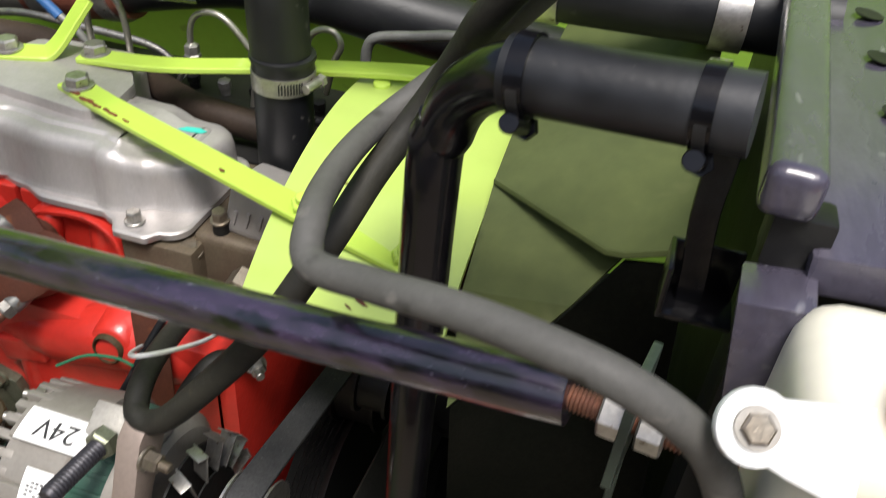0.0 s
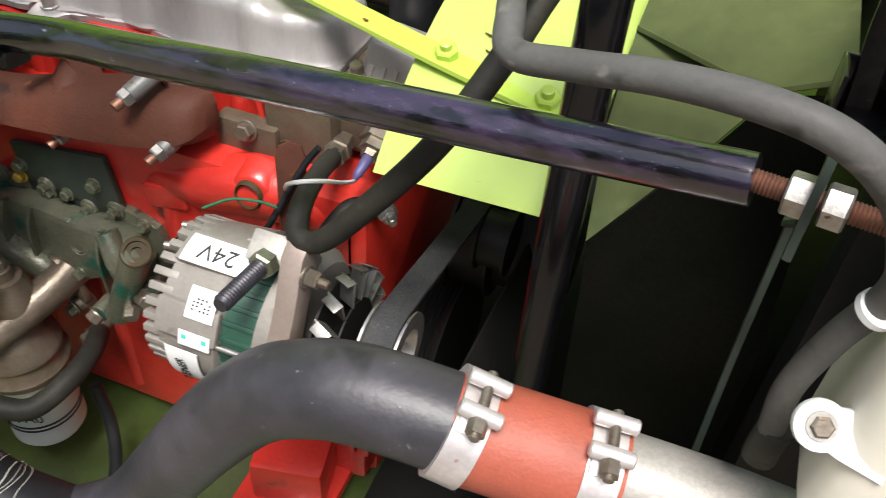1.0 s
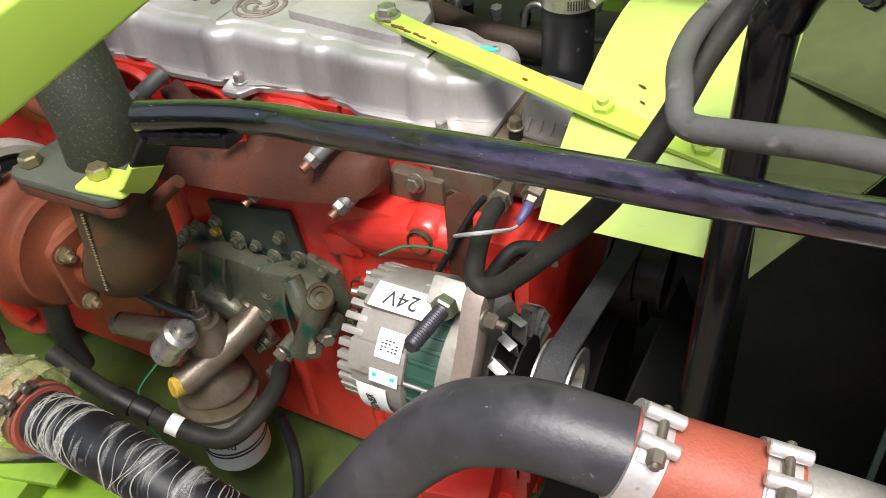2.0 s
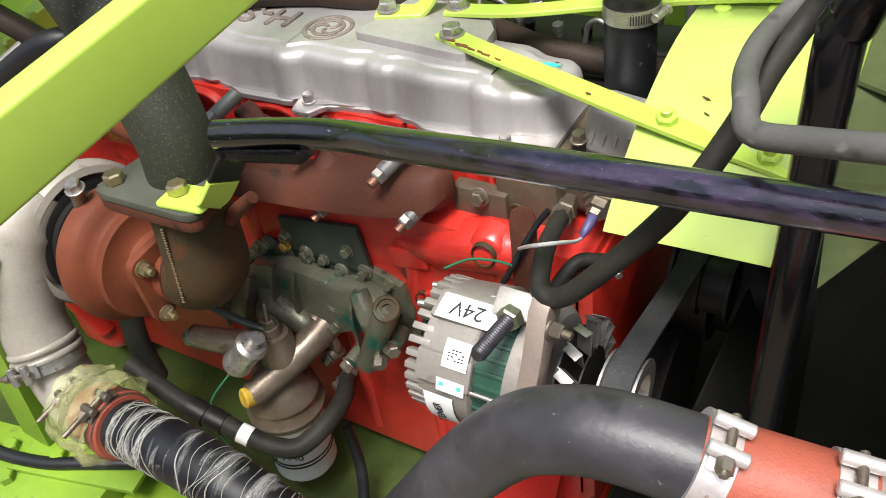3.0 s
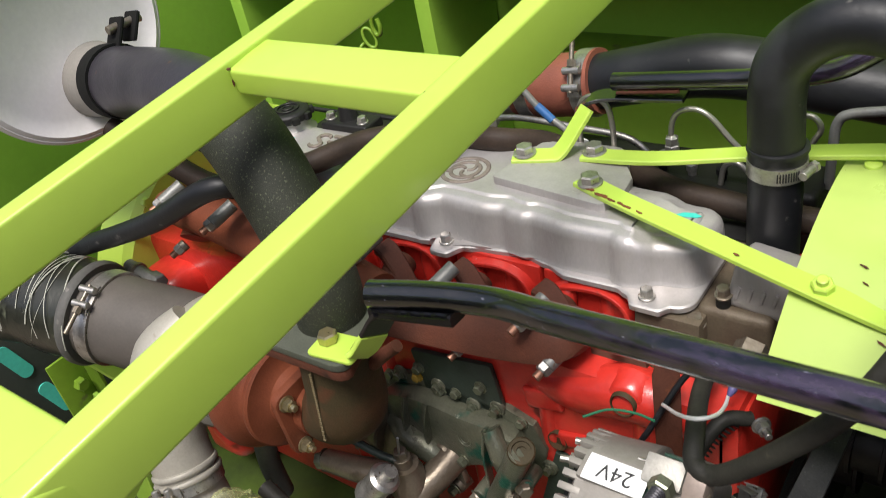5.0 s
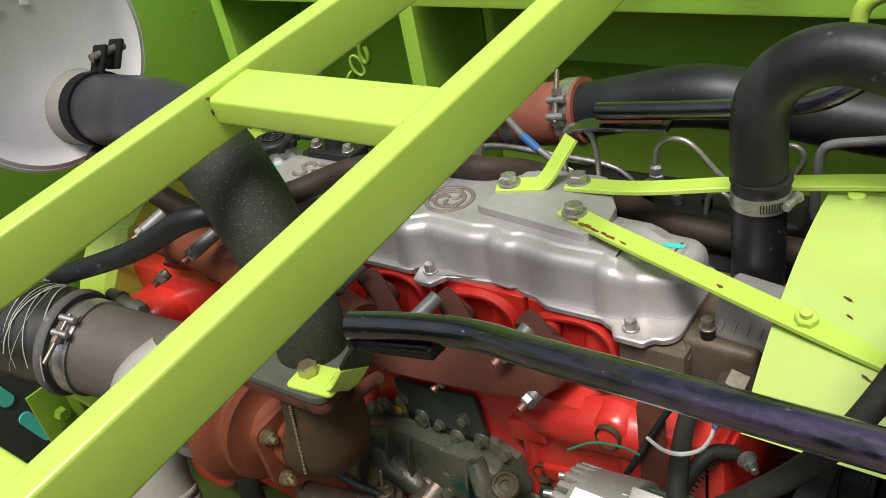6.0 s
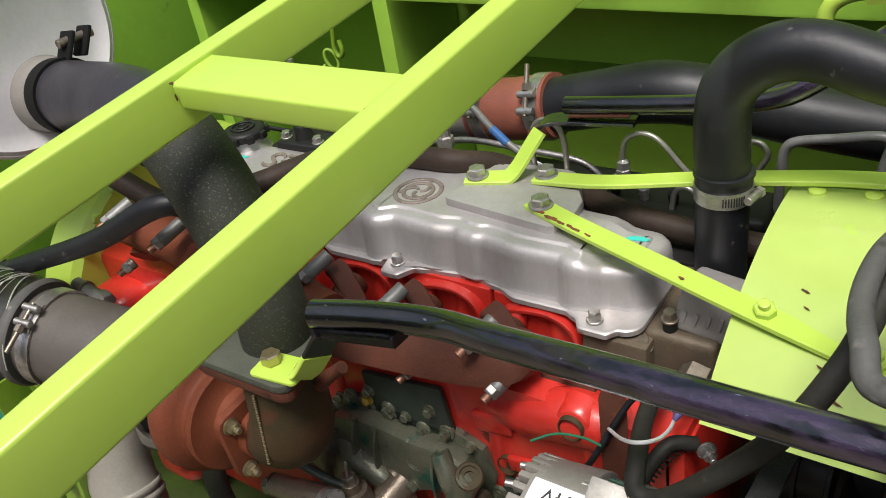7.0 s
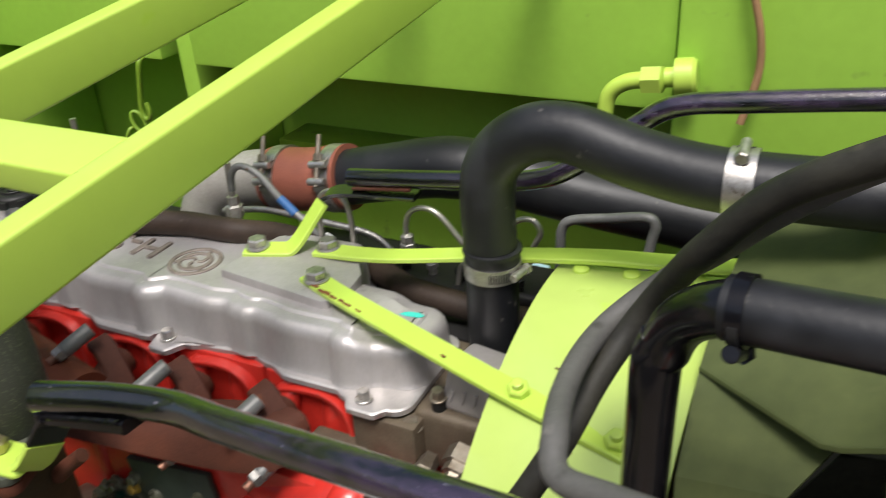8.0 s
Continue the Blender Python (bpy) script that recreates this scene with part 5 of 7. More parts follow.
for k in range(32):
    a = 360 * k / 32
    bm = rbox(bmnew(), around(0.013, a, 0.0525), (0.022, 0.0068, 0.010), 0.0012, basis((0, 0, 0), (1, 0, 0), outward(a)).to_3x3())
    part("rear_fin", bm, ALU_PALE, alt)
part("rear_end", lathe(bmnew(), AC, (1, 0, 0), [(d, r * SR) for d, r in [(0.004, 0), (0.004, 0.042), (0.014, 0.046), (0.014, 0)]], 36), BLACK_FLAT, alt)
for a in (78, 30):
    bm = rbox(bmnew(), around(0.045, a, 0.060), (0.056, 0.030, 0.006), 0.003, basis((0, 0, 0), (1, 0, 0), outward(a)).to_3x3())
    part("label_pad", bm, ALU_PALE, alt)
part("stator_winding", lathe(bmnew(), AC + Vector((0.07, 0, 0)), (1, 0, 0), [(d, r * SR) for d, r in [(0, 0), (0, 0.0545), (0.034, 0.0545), (0.034, 0)]], 44), COPPER_WIRE, alt, "green lacquered stator")
for k in range(30):
    a = 12 * k
    bm = rbox(bmnew(), around(0.087, a, 0.0545), (0.034, 0.0042, 0.004), 0.001, basis((0, 0, 0), (1, 0, 0), outward(a)).to_3x3())
    part("lamination_rib", bm, COPPER_WIRE, alt)
for a in (18, 100, 200, 290):
    part("through_bolt", rod(bmnew(), around(0.06, a, 0.0585), around(0.108, a, 0.0585), 0.0025, 10), ZINC, alt)
part("front_bracket", lathe(bmnew(), AC + Vector((0.102, 0, 0)), (1, 0, 0), [(d, r * SR) for d, r in [(0, 0), (0, 0.060), (0.016, 0.060), (0.026, 0.052), (0.030, 0.030), (0.030, 0)]], 44), ALU_PALE, alt)
for a in (10, 95, 190, 280):
    bm = rbox(bmnew(), around(0.108, a, 0.060), (0.034, 0.022, 0.008), 0.003, basis((0, 0, 0), (1, 0, 0), outward(a)).to_3x3())
    part("bolt_lug", bm, ALU_PALE, alt)
# tall hinge arm with stud and nut
bm = plate(bmnew(), [(-0.015, 0.085), (-0.012, 0.02), (-0.016, -0.020), (-0.010, -0.032), (0.010, -0.032), (0.016, -0.020), (0.012, 0.02), (0.015, 0.085)], 0.018, basis((-0.277, 0.290, 1.140), (0, -1, 0.55), (1, 0, 0)), 0.003)
part("adjuster_arm", bm, ARM_CAST, alt, "pale cast arm")
bm = rbox(bmnew(), (-0.306, 0.322, 1.128), (0.036, 0.026, 0.020), 0.003, pose(0, 0, 0, 35).to_3x3())
part("stud_block", bm, ALU_DULL, alt, "grey green machined block")
sd = Vector((-0.05, -0.95, 0.10)).normalized()
sb = Vector((-0.300, 0.303, 1.137))
bm = lathe(bmnew(), sb, sd, [(0, 0), (0, 0.0115), (0.009, 0.0115), (0.011, 0.010), (0.011, 0)], 6)
part("stud_nut", bm, GREEN_ZINC, alt, sharp=25)
bm = lathe(bmnew(), sb + sd * 0.010, sd, [(0, 0)] + [(0.0015 * k, 0.0072 if k % 2 else 0.0062) for k in range(33)] + [(0.050, 0.0055), (0.050, 0)], 20)
part("threaded_stud", bm, STUD_DARK, alt, "dark threaded stud")
bolt(alt, (-0.258, 0.287, 1.152), (1, -0.1, 0), 0.012, 0.010, BOLT_STEEL, tip=0.008)
for p in ((-0.380, 0.345, 1.104), (-0.390, 0.330, 1.090)):
    bm = rod(bmnew(), p, Vector(p) + Vector((-0.024, -0.008, 0.003)), 0.0035, 12)
    lathe(bm, Vector(p) + Vector((-0.008, -0.003, 0.001)), (-1, -0.3, 0.1), [(0, 0), (0, 0.0072), (0.007, 0.0072), (0.007, 0)], 6)
    part("terminal", bm, ZINC, alt, "bright terminal post and nut")
# labels


def sticker(x0, x1, a0, a1, r, n=8):
    """A paper label bent round the alternator's body."""
    bm = bmnew()
    low = [[bm.verts.new(around(x, a0 + (a1 - a0) * k / n, q)) for k in range(n + 1)] for x, q in ((x0, r), (x1, r), (x1, r + 0.0006), (x0, r + 0.0006))]
    for a, b in zip(low, low[1:] + low[:1]):
        for k in range(n):
            bm.faces.new((a[k], a[k + 1], b[k + 1], b[k]))
    for k in (0, n):
        bm.faces.new([row[k] for row in low])
    part("sticker", bm, PAPER, alt, "white paper sticker")


sticker(0.023, 0.081, 66, 86, 0.0640)
sticker(0.044, 0.069, 34, 54, 0.0640)
sticker(0.026, 0.056, -30, 8, 0.0612)
lettering(alt, "24V", around(0.052, 76, 0.0646), (-1, 0, 0), outward(76), 0.021, INK, "printed_voltage", 0.0002)
lettering(alt, "TENER", around(0.041, -11, 0.0625), Vector((1, 0, 0)).cross(outward(-12)) * -1, outward(-12), 0.012, INK, "printed_word", 0.0002)
bm = bmnew()
for k in range(5):
    for j in range(4):
        if (k * 7 + j * 3) % 4:
            rbox(bm, around(0.0495 + 0.0035 * k, 43, 0.0646) + Vector((1, 0, 0)).cross(outward(42)) * (0.003 * j - 0.005), (0.0022, 0.0014, 0.0003), 0, basis((0, 0, 0), (1, 0, 0), outward(42)).to_3x3())
part("printed_bars", bm, INK, alt)
bm = rbox(bmnew(), around(0.055, 20, 0.0635), (0.028, 0.013, 0.0008), 0, basis((0, 0, 0), (1, 0, 0), outward(18)).to_3x3())
part("sticker", bm, PAPER, alt)
for x in (0.046, 0.064):
    bm = rbox(bmnew(), around(x, 21, 0.0642), (0.004, 0.0035, 0.0006), 0, basis((0, 0, 0), (1, 0, 0), outward(20)).to_3x3())
    part("teal_dab", bm, TEAL, alt)
# fan and pulley
part("fan_disc", lathe(bmnew(), AP + Vector((0.142, 0, 0)), (1, 0, 0), [(0, 0), (0, 0.050), (0.002, 0.050), (0.002, 0)], 44), BLACK_FLAT, alt)
for k in range(16):
    a = 22.5 * k + 8
    c = AP + Vector((0.154, 0, 0)) + outward(a) * 0.048
    m = basis((0, 0, 0), Vector((1, 0, 0)) + Vector((1, 0, 0)).cross(outward(a)) * 0.5, outward(a)).to_3x3()
    bm = rbox(bmnew(), c, (0.018, 0.0013, 0.026), 0.0004, m)
    rbox(bm, c + outward(a) * 0.0125 + Vector((1, 0, 0)).cross(outward(a)) * 0.004, (0.016, 0.009, 0.0013), 0.0004, m)
    part("fan_blade", bm, ZINC, alt, "bent sheet steel fan blade")
part("fan_ring", lathe(bmnew(), AP + Vector((0.160, 0, 0)), (1, 0, 0), [(0, 0.02), (0, 0.036), (0.0015, 0.036), (0.0015, 0.02)], 44), BLACK_FLAT, alt)
part("pulley", lathe(bmnew(), AP + Vector((0.176, 0, 0)), (1, 0, 0), [(0, 0), (0, 0.038), (0.002, 0.038), (0.0035, 0.031), (0.028, 0.031), (0.030, 0.038), (0.032, 0.038), (0.032, 0.024), (0.020, 0.020), (0.020, 0)], 48), ZINC, alt, "bright steel pulley")
belt = tagged(part("drive_belt", ribbon(bmnew(), [(-0.2065, 0.295, 1.085), (-0.2065, 0.318, 1.0945), (-0.2065, 0.36, 1.087), (-0.206, 0.46, 1.064), (-0.206, 0.64, 1.022)], 0.025, 0.004, (1, 0, 0)), BELT), "dusty black flat drive belt", "belt")
for k in range(6):
    x = -0.2165 + 0.004 * k
    part("belt_rib", ribbon(bmnew(), [(x, 0.295, 1.0825), (x, 0.318, 1.092), (x, 0.36, 1.0845), (x, 0.46, 1.0615), (x, 0.64, 1.0195)], 0.0024, 0.002, (1, 0, 0)), BELT, belt)
for ob in (alt, belt):
    ob.location += Vector((0.007, 0, 0.003))
fan = thing("fan_hub", (-0.16, 0.62, 0.75), "black engine cooling fan and pulleys in shadow", "fan")
part("fan_pulley", lathe(bmnew(), (-0.235, 0.62, 0.95), (1, 0, 0), [(0, 0), (0, 0.076), (0.004, 0.076), (0.006, 0.07), (0.045, 0.07), (0.047, 0.076), (0.051, 0.076), (0.051, 0)], 40), BLACK_FLAT, fan)
part("water_pump_pulley", lathe(bmnew(), (-0.19, 0.53, 1.02), (1, 0, 0), [(0, 0), (0, 0.035), (0.004, 0.035), (0.005, 0.03), (0.03, 0.03), (0.031, 0.035), (0.035, 0.035), (0.035, 0)], 36), BLACK_FLAT, fan)
part("crank_pulley", lathe(bmnew(), (-0.255, 0.55, 0.80), (1, 0, 0), [(0, 0), (0, 0.11)] + [(0.006 + 0.003 * k, 0.108 if k % 2 else 0.104) for k in range(12)] + [(0.045, 0.11), (0.045, 0)], 48), BLACK_FLAT, fan)
for k in range(7):
    a = 2 * math.pi * k / 7 + 0.3
    o = Vector((0, math.cos(a), math.sin(a)))
    bm = ribbon(bmnew(), [Vector((-0.13, 0.62, 0.95)) + o * 0.05, Vector((-0.13, 0.62, 0.95)) + o * 0.17, Vector((-0.13, 0.62, 0.95)) + o * 0.29], 0.07, 0.003, Vector((0.6, 0, 0)) + Vector((1, 0, 0)).cross(o))
    part("fan_blade", bm, BLACK_FLAT, fan)
part("fan_boss", lathe(bmnew(), (-0.18, 0.62, 0.95), (1, 0, 0), [(0, 0), (0, 0.06), (0.08, 0.06), (0.08, 0)], 28), BLACK_FLAT, fan)

# ---- oil cooler housing and filter ----
cooler = thing("oil_cooler", (-0.63, 0.43, 0.86), "grey green cast oil cooler housing bolted to the block", "oil cooler")
OUT = [(-0.772, 0.955), (-0.745, 0.985), (-0.69, 1.0), (-0.645, 1.0), (-0.60, 0.995), (-0.55, 0.998), (-0.515, 0.985), (-0.50, 0.95), (-0.512, 0.905), (-0.57, 0.895), (-0.60, 0.875), (-0.665, 0.858), (-0.70, 0.875), (-0.748, 0.885), (-0.775, 0.92)]
part("housing_flange", plate(bmnew(), [(x + 0.63, z - 0.93) for x, z in OUT], 0.012, basis((-0.63, 0.442, 0.93), (1, 0, 0), (0, -1, 0)), 0.002), PUMP, cooler)
bm = plate(bmnew(), [((x + 0.63) * 0.86, (z - 0.93) * 0.74) for x, z in OUT], 0.030, basis((-0.63, 0.432, 0.935), (1, 0, 0), (0, -1, 0)), 0.011)
part("housing_body", bm, PUMP, cooler)
for x in (-0.69, -0.655, -0.565):
    part("housing_rib", ribbon(bmnew(), [(x, 0.405, 0.985), (x - 0.003, 0.396, 0.95), (x - 0.012, 0.405, 0.88)], 0.004, 0.012, (1, 0, 0)), PUMP, cooler)
for p in ((-0.715, 0.995), (-0.652, 0.998), (-0.600, 0.985), (-0.563, 0.995), (-0.548, 0.965), (-0.562, 0.930), (-0.600, 0.888), (-0.662, 0.885), (-0.660, 0.832), (-0.755, 0.96), (-0.70, 0.90), (-0.50, 0.92)):
    part("bolt_boss", lathe(bmnew(), (p[0], 0.432, p[1]), (0, -1, 0), [(0, 0), (0, 0.0115), (0.004, 0.0105), (0.005, 0.009), (0.005, 0)], 20), PUMP, cooler)
    bolt(cooler, (p[0], 0.427, p[1]), (0, -1, 0), 0.010, 0.006, GREEN_ZINC)
bm = bmnew()
for r in (0.0105, 0.0065):
    hoop(bm, (-0.603, 0.404, 0.948), (0, -1, 0.1), r - 0.0012, r + 0.0012, 0.0026, 28)
part("cast_emblem", bm, PUMP, cooler)
part("casting_web", tube(bmnew(), [(-0.745, 0.425, 0.93), (-0.70, 0.402, 0.915), (-0.66, 0.400, 0.90), (-0.63, 0.405, 0.875)], [0.016, 0.020, 0.018, 0.012], 18, 6), PUMP, cooler)
part("casting_web", tube(bmnew(), [(-0.56, 0.405, 0.985), (-0.545, 0.398, 0.955), (-0.545, 0.402, 0.925)], [0.012, 0.015, 0.013], 16, 5), PUMP, cooler)
for p in ((-0.735, 0.985), (-0.685, 1.0), (-0.625, 0.995), (-0.53, 0.985), (-0.525, 0.90)):
    bolt(cooler, (p[0], 0.4305, p[1]), (0, -1, 0.1), 0.011, 0.006, YELLOW_PLUG if p[0] == -0.685 else GREEN_ZINC)
# relief valve barrel with hexagon socket plug
vb, vt = Vector((-0.554, 0.385, 0.882)), Vector((-0.497, 0.378, 1.002))
part("valve_barrel", tube(bmnew(), [vb, vb.lerp(vt, 0.5), vt], [0.0145, 0.0145, 0.0160], 24, 6), PUMP, cooler)
bm = lathe(bmnew(), vt, (0.25, -0.55, 1), [(0, 0), (0, 0.0155), (0.004, 0.0165), (0.006, 0.0150), (0.006, 0.0115), (0.0035, 0.0110), (0.0035, 0.0060), (-0.001, 0.0055), (-0.001, 0)], 28)
part("barrel_plug", bm, SCALE_IRON, cooler, "oily steel socket plug")
for p, d in (((-0.528, 0.380, 0.905), (0.5, -1, -0.3)), ((-0.585, 0.385, 0.868), (-0.4, -1, -0.5)), ((-0.508, 0.384, 0.93), (0.8, -0.8, 0.1)), ((-0.633, 0.405, 0.785), (-0.3, -1, 0))):
    part("pipe_fitting", rod(bmnew(), Vector(p) + Vector((0, 0.03, 0)), p, 0.010, 18), PUMP, cooler)
    bolt(cooler, p, d, 0.016, 0.010, BOLT_STEEL)
oil = thing("oil_filter", (-0.66, 0.345, 0.66), "white spin-on oil filter under an oily cast head", "oil filter")
FC = Vector((-0.684, 0.345, 0))
part("filter_can", lathe(bmnew(), FC + Vector((0, 0, 0.655)), (0, 0, 1), [(0, 0), (0, 0.03), (0.004, 0.040), (0.012, 0.045), (0.110, 0.0455), (0.114, 0.0475), (0.120, 0.0475), (0.122, 0.044), (0.122, 0)], 48), WHITE, oil)
part("filter_head", lathe(bmnew(), FC + Vector((0, 0, 0.777)), (0, 0, 1), [(0, 0), (0, 0.050), (0.006, 0.054), (0.012, 0.054), (0.018, 0.049), (0.030, 0.047), (0.034, 0.050), (0.040, 0.049), (0.058, 0.036), (0.075, 0.030), (0.075, 0)], 48), ALU_OILY, oil, "oily cast filter head")
bm = tube(bmnew(), [(-0.632, 0.425, 0.900), (-0.648, 0.370, 0.880), (-0.684, 0.300, 0.850)], [0.023, 0.0205, 0.0185], 28, 6)
part("filter_arm", bm, ALU_OILY, oil)
# the arm's bolted foot on the cooler
part("arm_foot", plate(bmnew(), [(0.040 * math.cos(t), 0.024 * math.sin(t)) for t in (2 * math.pi * k / 28 for k in range(28))], 0.010, basis((-0.640, 0.412, 0.880), (-0.2, 0, 1), (-0.2, -1, -0.15)), 0.003), ALU_OILY, oil)
for p in ((-0.655, 0.396, 0.899), (-0.636, 0.398, 0.842), (-0.612, 0.404, 0.905)):
    part("foot_boss", lathe(bmnew(), Vector(p) + Vector((0.004, 0.022, 0.003)), (-0.2, -1, -0.15), [(0, 0), (0, 0.0125), (0.019, 0.0115), (0.021, 0.010), (0.021, 0)], 20), ALU_OILY, oil)
    bolt(oil, p, (-0.2, -1, -0.15), 0.013, 0.008, GREEN_ZINC)
bm = rbox(bmnew(), (-0.760, 0.418, 0.905), (0.10, 0.045, 0.10), 0.018, pose(0, 0, 0, -12, 18, 0).to_3x3(), 4)
part("head_casting", bm, ALU_OILY, oil, "bare aluminium casting beside the cooler")
for x in (-0.785, -0.742):
    part("casting_rib", ribbon(bmnew(), [(x + 0.012, 0.402, 0.955), (x, 0.384, 0.905), (x - 0.014, 0.392, 0.855)], 0.006, 0.018, (1, 0, 0.2), 5), ALU_OILY, oil)
part("arm_plug", lathe(bmnew(), Vector((-0.682, 0.298, 0.853)), (-0.35, -0.85, 0.25), [(-0.006, 0), (-0.006, 0.0135), (0.012, 0.0135), (0.014, 0.011), (0.014, 0.006), (0.012, 0)], 24), YELLOW_PLUG, oil, "yellow painted plug")
part("head_post", lathe(bmnew(), (-0.668, 0.350, 0.86), (0, 0, 1), [(0, 0), (0, 0.026), (0.05, 0.024), (0.058, 0.020), (0.064, 0.020), (0.064, 0.013), (0.075, 0.012), (0.075, 0)], 32), ALU_OILY, oil)
bolt(oil, (-0.668, 0.350, 0.935), (0, 0, 1), 0.016, 0.012, BOLT_STEEL)
part("lock_wire", rod(bmnew(), (-0.665, 0.345, 0.945), (-0.655, 0.342, 0.985), 0.0016, 8), ZINC, oil)
part("banjo_pipe", tube(bmnew(), [(-0.668, 0.345, 0.932), (-0.70, 0.338, 0.942), (-0.75, 0.335, 0.955), (-0.80, 0.335, 0.965)], 0.0055, 14), PLATE_DARK, oil, "dark oil pipe")
bm = tube(bmnew(), [(-0.672, 0.345, 0.905), (-0.735, 0.335, 0.893), (-0.802, 0.335, 0.878)], [0.020, 0.018, 0.016], 24, 5)
part("inlet_arm", bm, ALU_OILY, oil)
bolt(oil, (-0.806, 0.334, 0.877), (-1, -0.35, -0.2), 0.022, 0.012, PUMP)
lettering(oil, "F7A0", FC + Vector((0.0185, -0.0425, 0.724)), (0.917, 0.399, 0.0), (0.399, -0.917, 0), 0.020, INK, "printed_number", 0.0002)
for k, (w, z) in enumerate(((0.058, 0.703), (0.05, 0.696))):
    bm = lathe(bmnew(), FC + Vector((0, 0, z)), (0, 0, 1), [(0, 0.0452), (0, 0.0459), (0.003, 0.0459), (0.003, 0.0452)], 48)
    part("printed_band", bm, INK, oil)
part("printed_mark", lathe(bmnew(), FC + Vector((-0.03, -0.0345, 0.757)), (-0.65, -0.75, 0), [(0.0, 0.004), (0.0005, 0.004), (0.0005, 0.007), (0, 0.007)], 24), INK, oil)

sensor = thing("pressure_switch", (-0.69, 0.30, 0.87), "round zinc pressure switch with a green wire", "sensor")
a, b = Vector((-0.660, 0.312, 0.945)), Vector((-0.708, 0.296, 0.885))
part("switch_body", lathe(bmnew(), a, b - a, [(-0.014, 0), (-0.014, 0.009), (0, 0.009), (0, 0.016), (0.004, 0.0205), (0.008, 0.0205), (0.009, 0.018), (0.045, 0.018), (0.050, 0.0195), (0.054, 0.0185), (0.056, 0.011), (0.056, 0)], 36), ZINC, sensor)
e = a + (b - a).normalized() * 0.056
part("insulator", rod(bmnew(), e, e + (b - a).normalized() * 0.010, 0.009, 20), BLACK_FLAT, sensor)
part("contact", rod(bmnew(), e + (b - a).normalized() * 0.009, e + (b - a).normalized() * 0.022, 0.0035, 12), COPPER, sensor)
part("lead", tube(bmnew(), [e + (b - a).normalized() * 0.020, (-0.735, 0.275, 0.845), (-0.738, 0.27, 0.815), (-0.735, 0.265, 0.78), (-0.72, 0.27, 0.72)], 0.0013, 8), GREEN_WIRE, sensor, "thin green wire")

# ---- tank and radiator side ----
tank = thing("expansion_tank", (0.14, 0.19, 1.2), "cream plastic coolant expansion tank with white ears", "coolant tank")
bm = bmnew()
rbox(bm, (0.150, 0.240, 1.300), (0.135, 0.09, 0.236), 0.024, None, 5)
part("tank_body", bm, SEALANT, tank)
part("tank_cap", lathe(bmnew(), (0.132, 0.215, 1.415), (0, -0.3, 1), [(0, 0), (0, 0.024), (0.004, 0.026), (0.018, 0.025), (0.020, 0.022), (0.020, 0)], 36), ORANGE, tank, "orange screw cap")
EN = Vector((0.1, -0.75, 0.65)).normalized()
for p, r in (((0.0655, 0.199, 1.4155), 0.0128), ((0.0715, 0.204, 1.2655), 0.0128)):
    c = Vector(p)
    bm = plate(bmnew(), [(r * math.cos(radians(a)), r * math.sin(radians(a))) for a in range(60, 301, 15)] + [(0.012, -0.013), (0.034, -0.018), (0.034, 0.016), (0.012, 0.012)], 0.006, basis(c - EN * 0.003, (1, 0.15, -0.15), EN), 0.0015)
    ear = part("mounting_ear", bm, WHITE, tank, "white plastic ear")
    part("ear_washer", lathe(bmnew(), c + EN * 0.003, EN, [(0, 0), (0, 0.0075), (0.0012, 0.0072), (0.0012, 0.006), (0.0008, 0)], 28), ALU_DULL, ear, "dull metal washer")
    bolt(ear, c + EN * 0.0036, EN, 0.0095, 0.0028, BOLT_STEEL, False)
part("hose_end", tube(bmnew(), [(0.066, 0.24, 1.215), (0.065, 0.24, 1.20), (0.065, 0.24, 1.185)], 0.0098, 20, 3), RUBBER_DIRTY, conduit, "dark rubber hose end")
tie = thing("cable_tie", (0.076, 0.222, 1.33), "white nylon cable tie round the grey hose", "cable tie")
part("tie_loop", lathe(bmnew(), (0.0735, 0.2215, 1.330), (-0.3, 0.3, -1), [(0, 0.0085), (0, 0.0098), (0.004, 0.0098), (0.004, 0.0085)], 28), WHITE, tie)
part("tie_tail", rbox(bmnew(), (0.086, 0.214, 1.334), (0.022, 0.004, 0.003), 0.001, pose(0, 0, 0, 0, 15, -20).to_3x3()), WHITE, tie)

radiator = thing("radiator", (0.15, 0.6, 0.6), "glossy black radiator frame beside the fan cowl", "radiator")
part("top_rail", rbox(bmnew(), (0.0885, 0.55, 1.444), (0.024, 0.51, 0.024), 0.008, pose(0, 0, 0, 0, 0, -3.9).to_3x3(), 5), BLACK_VIOLET, radiator, "glossy violet black top rail")
bm = rbox(bmnew(), (0.21, 0.55, 1.422), (0.22, 0.52, 0.02), 0.004, pose(0, 0, 0, 0, -6, -3).to_3x3())
part("top_panel", bm, BLACK_VIOLET, radiator, "black perforated top panel")
for k in range(5):
    for j in range(3):
        part("panel_hole", lathe(bmnew(), (0.135 + 0.045 * j, 0.36 + 0.075 * k, 1.4255 + 0.0047 * j), (0.1, 0, 1), [(0, 0), (0, 0.008), (0.0014, 0.0095), (0.0014, 0.0075), (0.0006, 0)], 18), BLACK_FLAT, radiator)
part("side_member", rbox(bmnew(), (0.095, 0.345, 1.0), (0.035, 0.04, 0.80), 0.004), BLACK_FLAT, radiator)
part("end_box", rbox(bmnew(), (0.082, 0.288, 1.378), (0.030, 0.030, 0.060), 0.002, pose(0, 0, 0, 0, -9, -4).to_3x3()), BLACK_VIOLET, radiator)
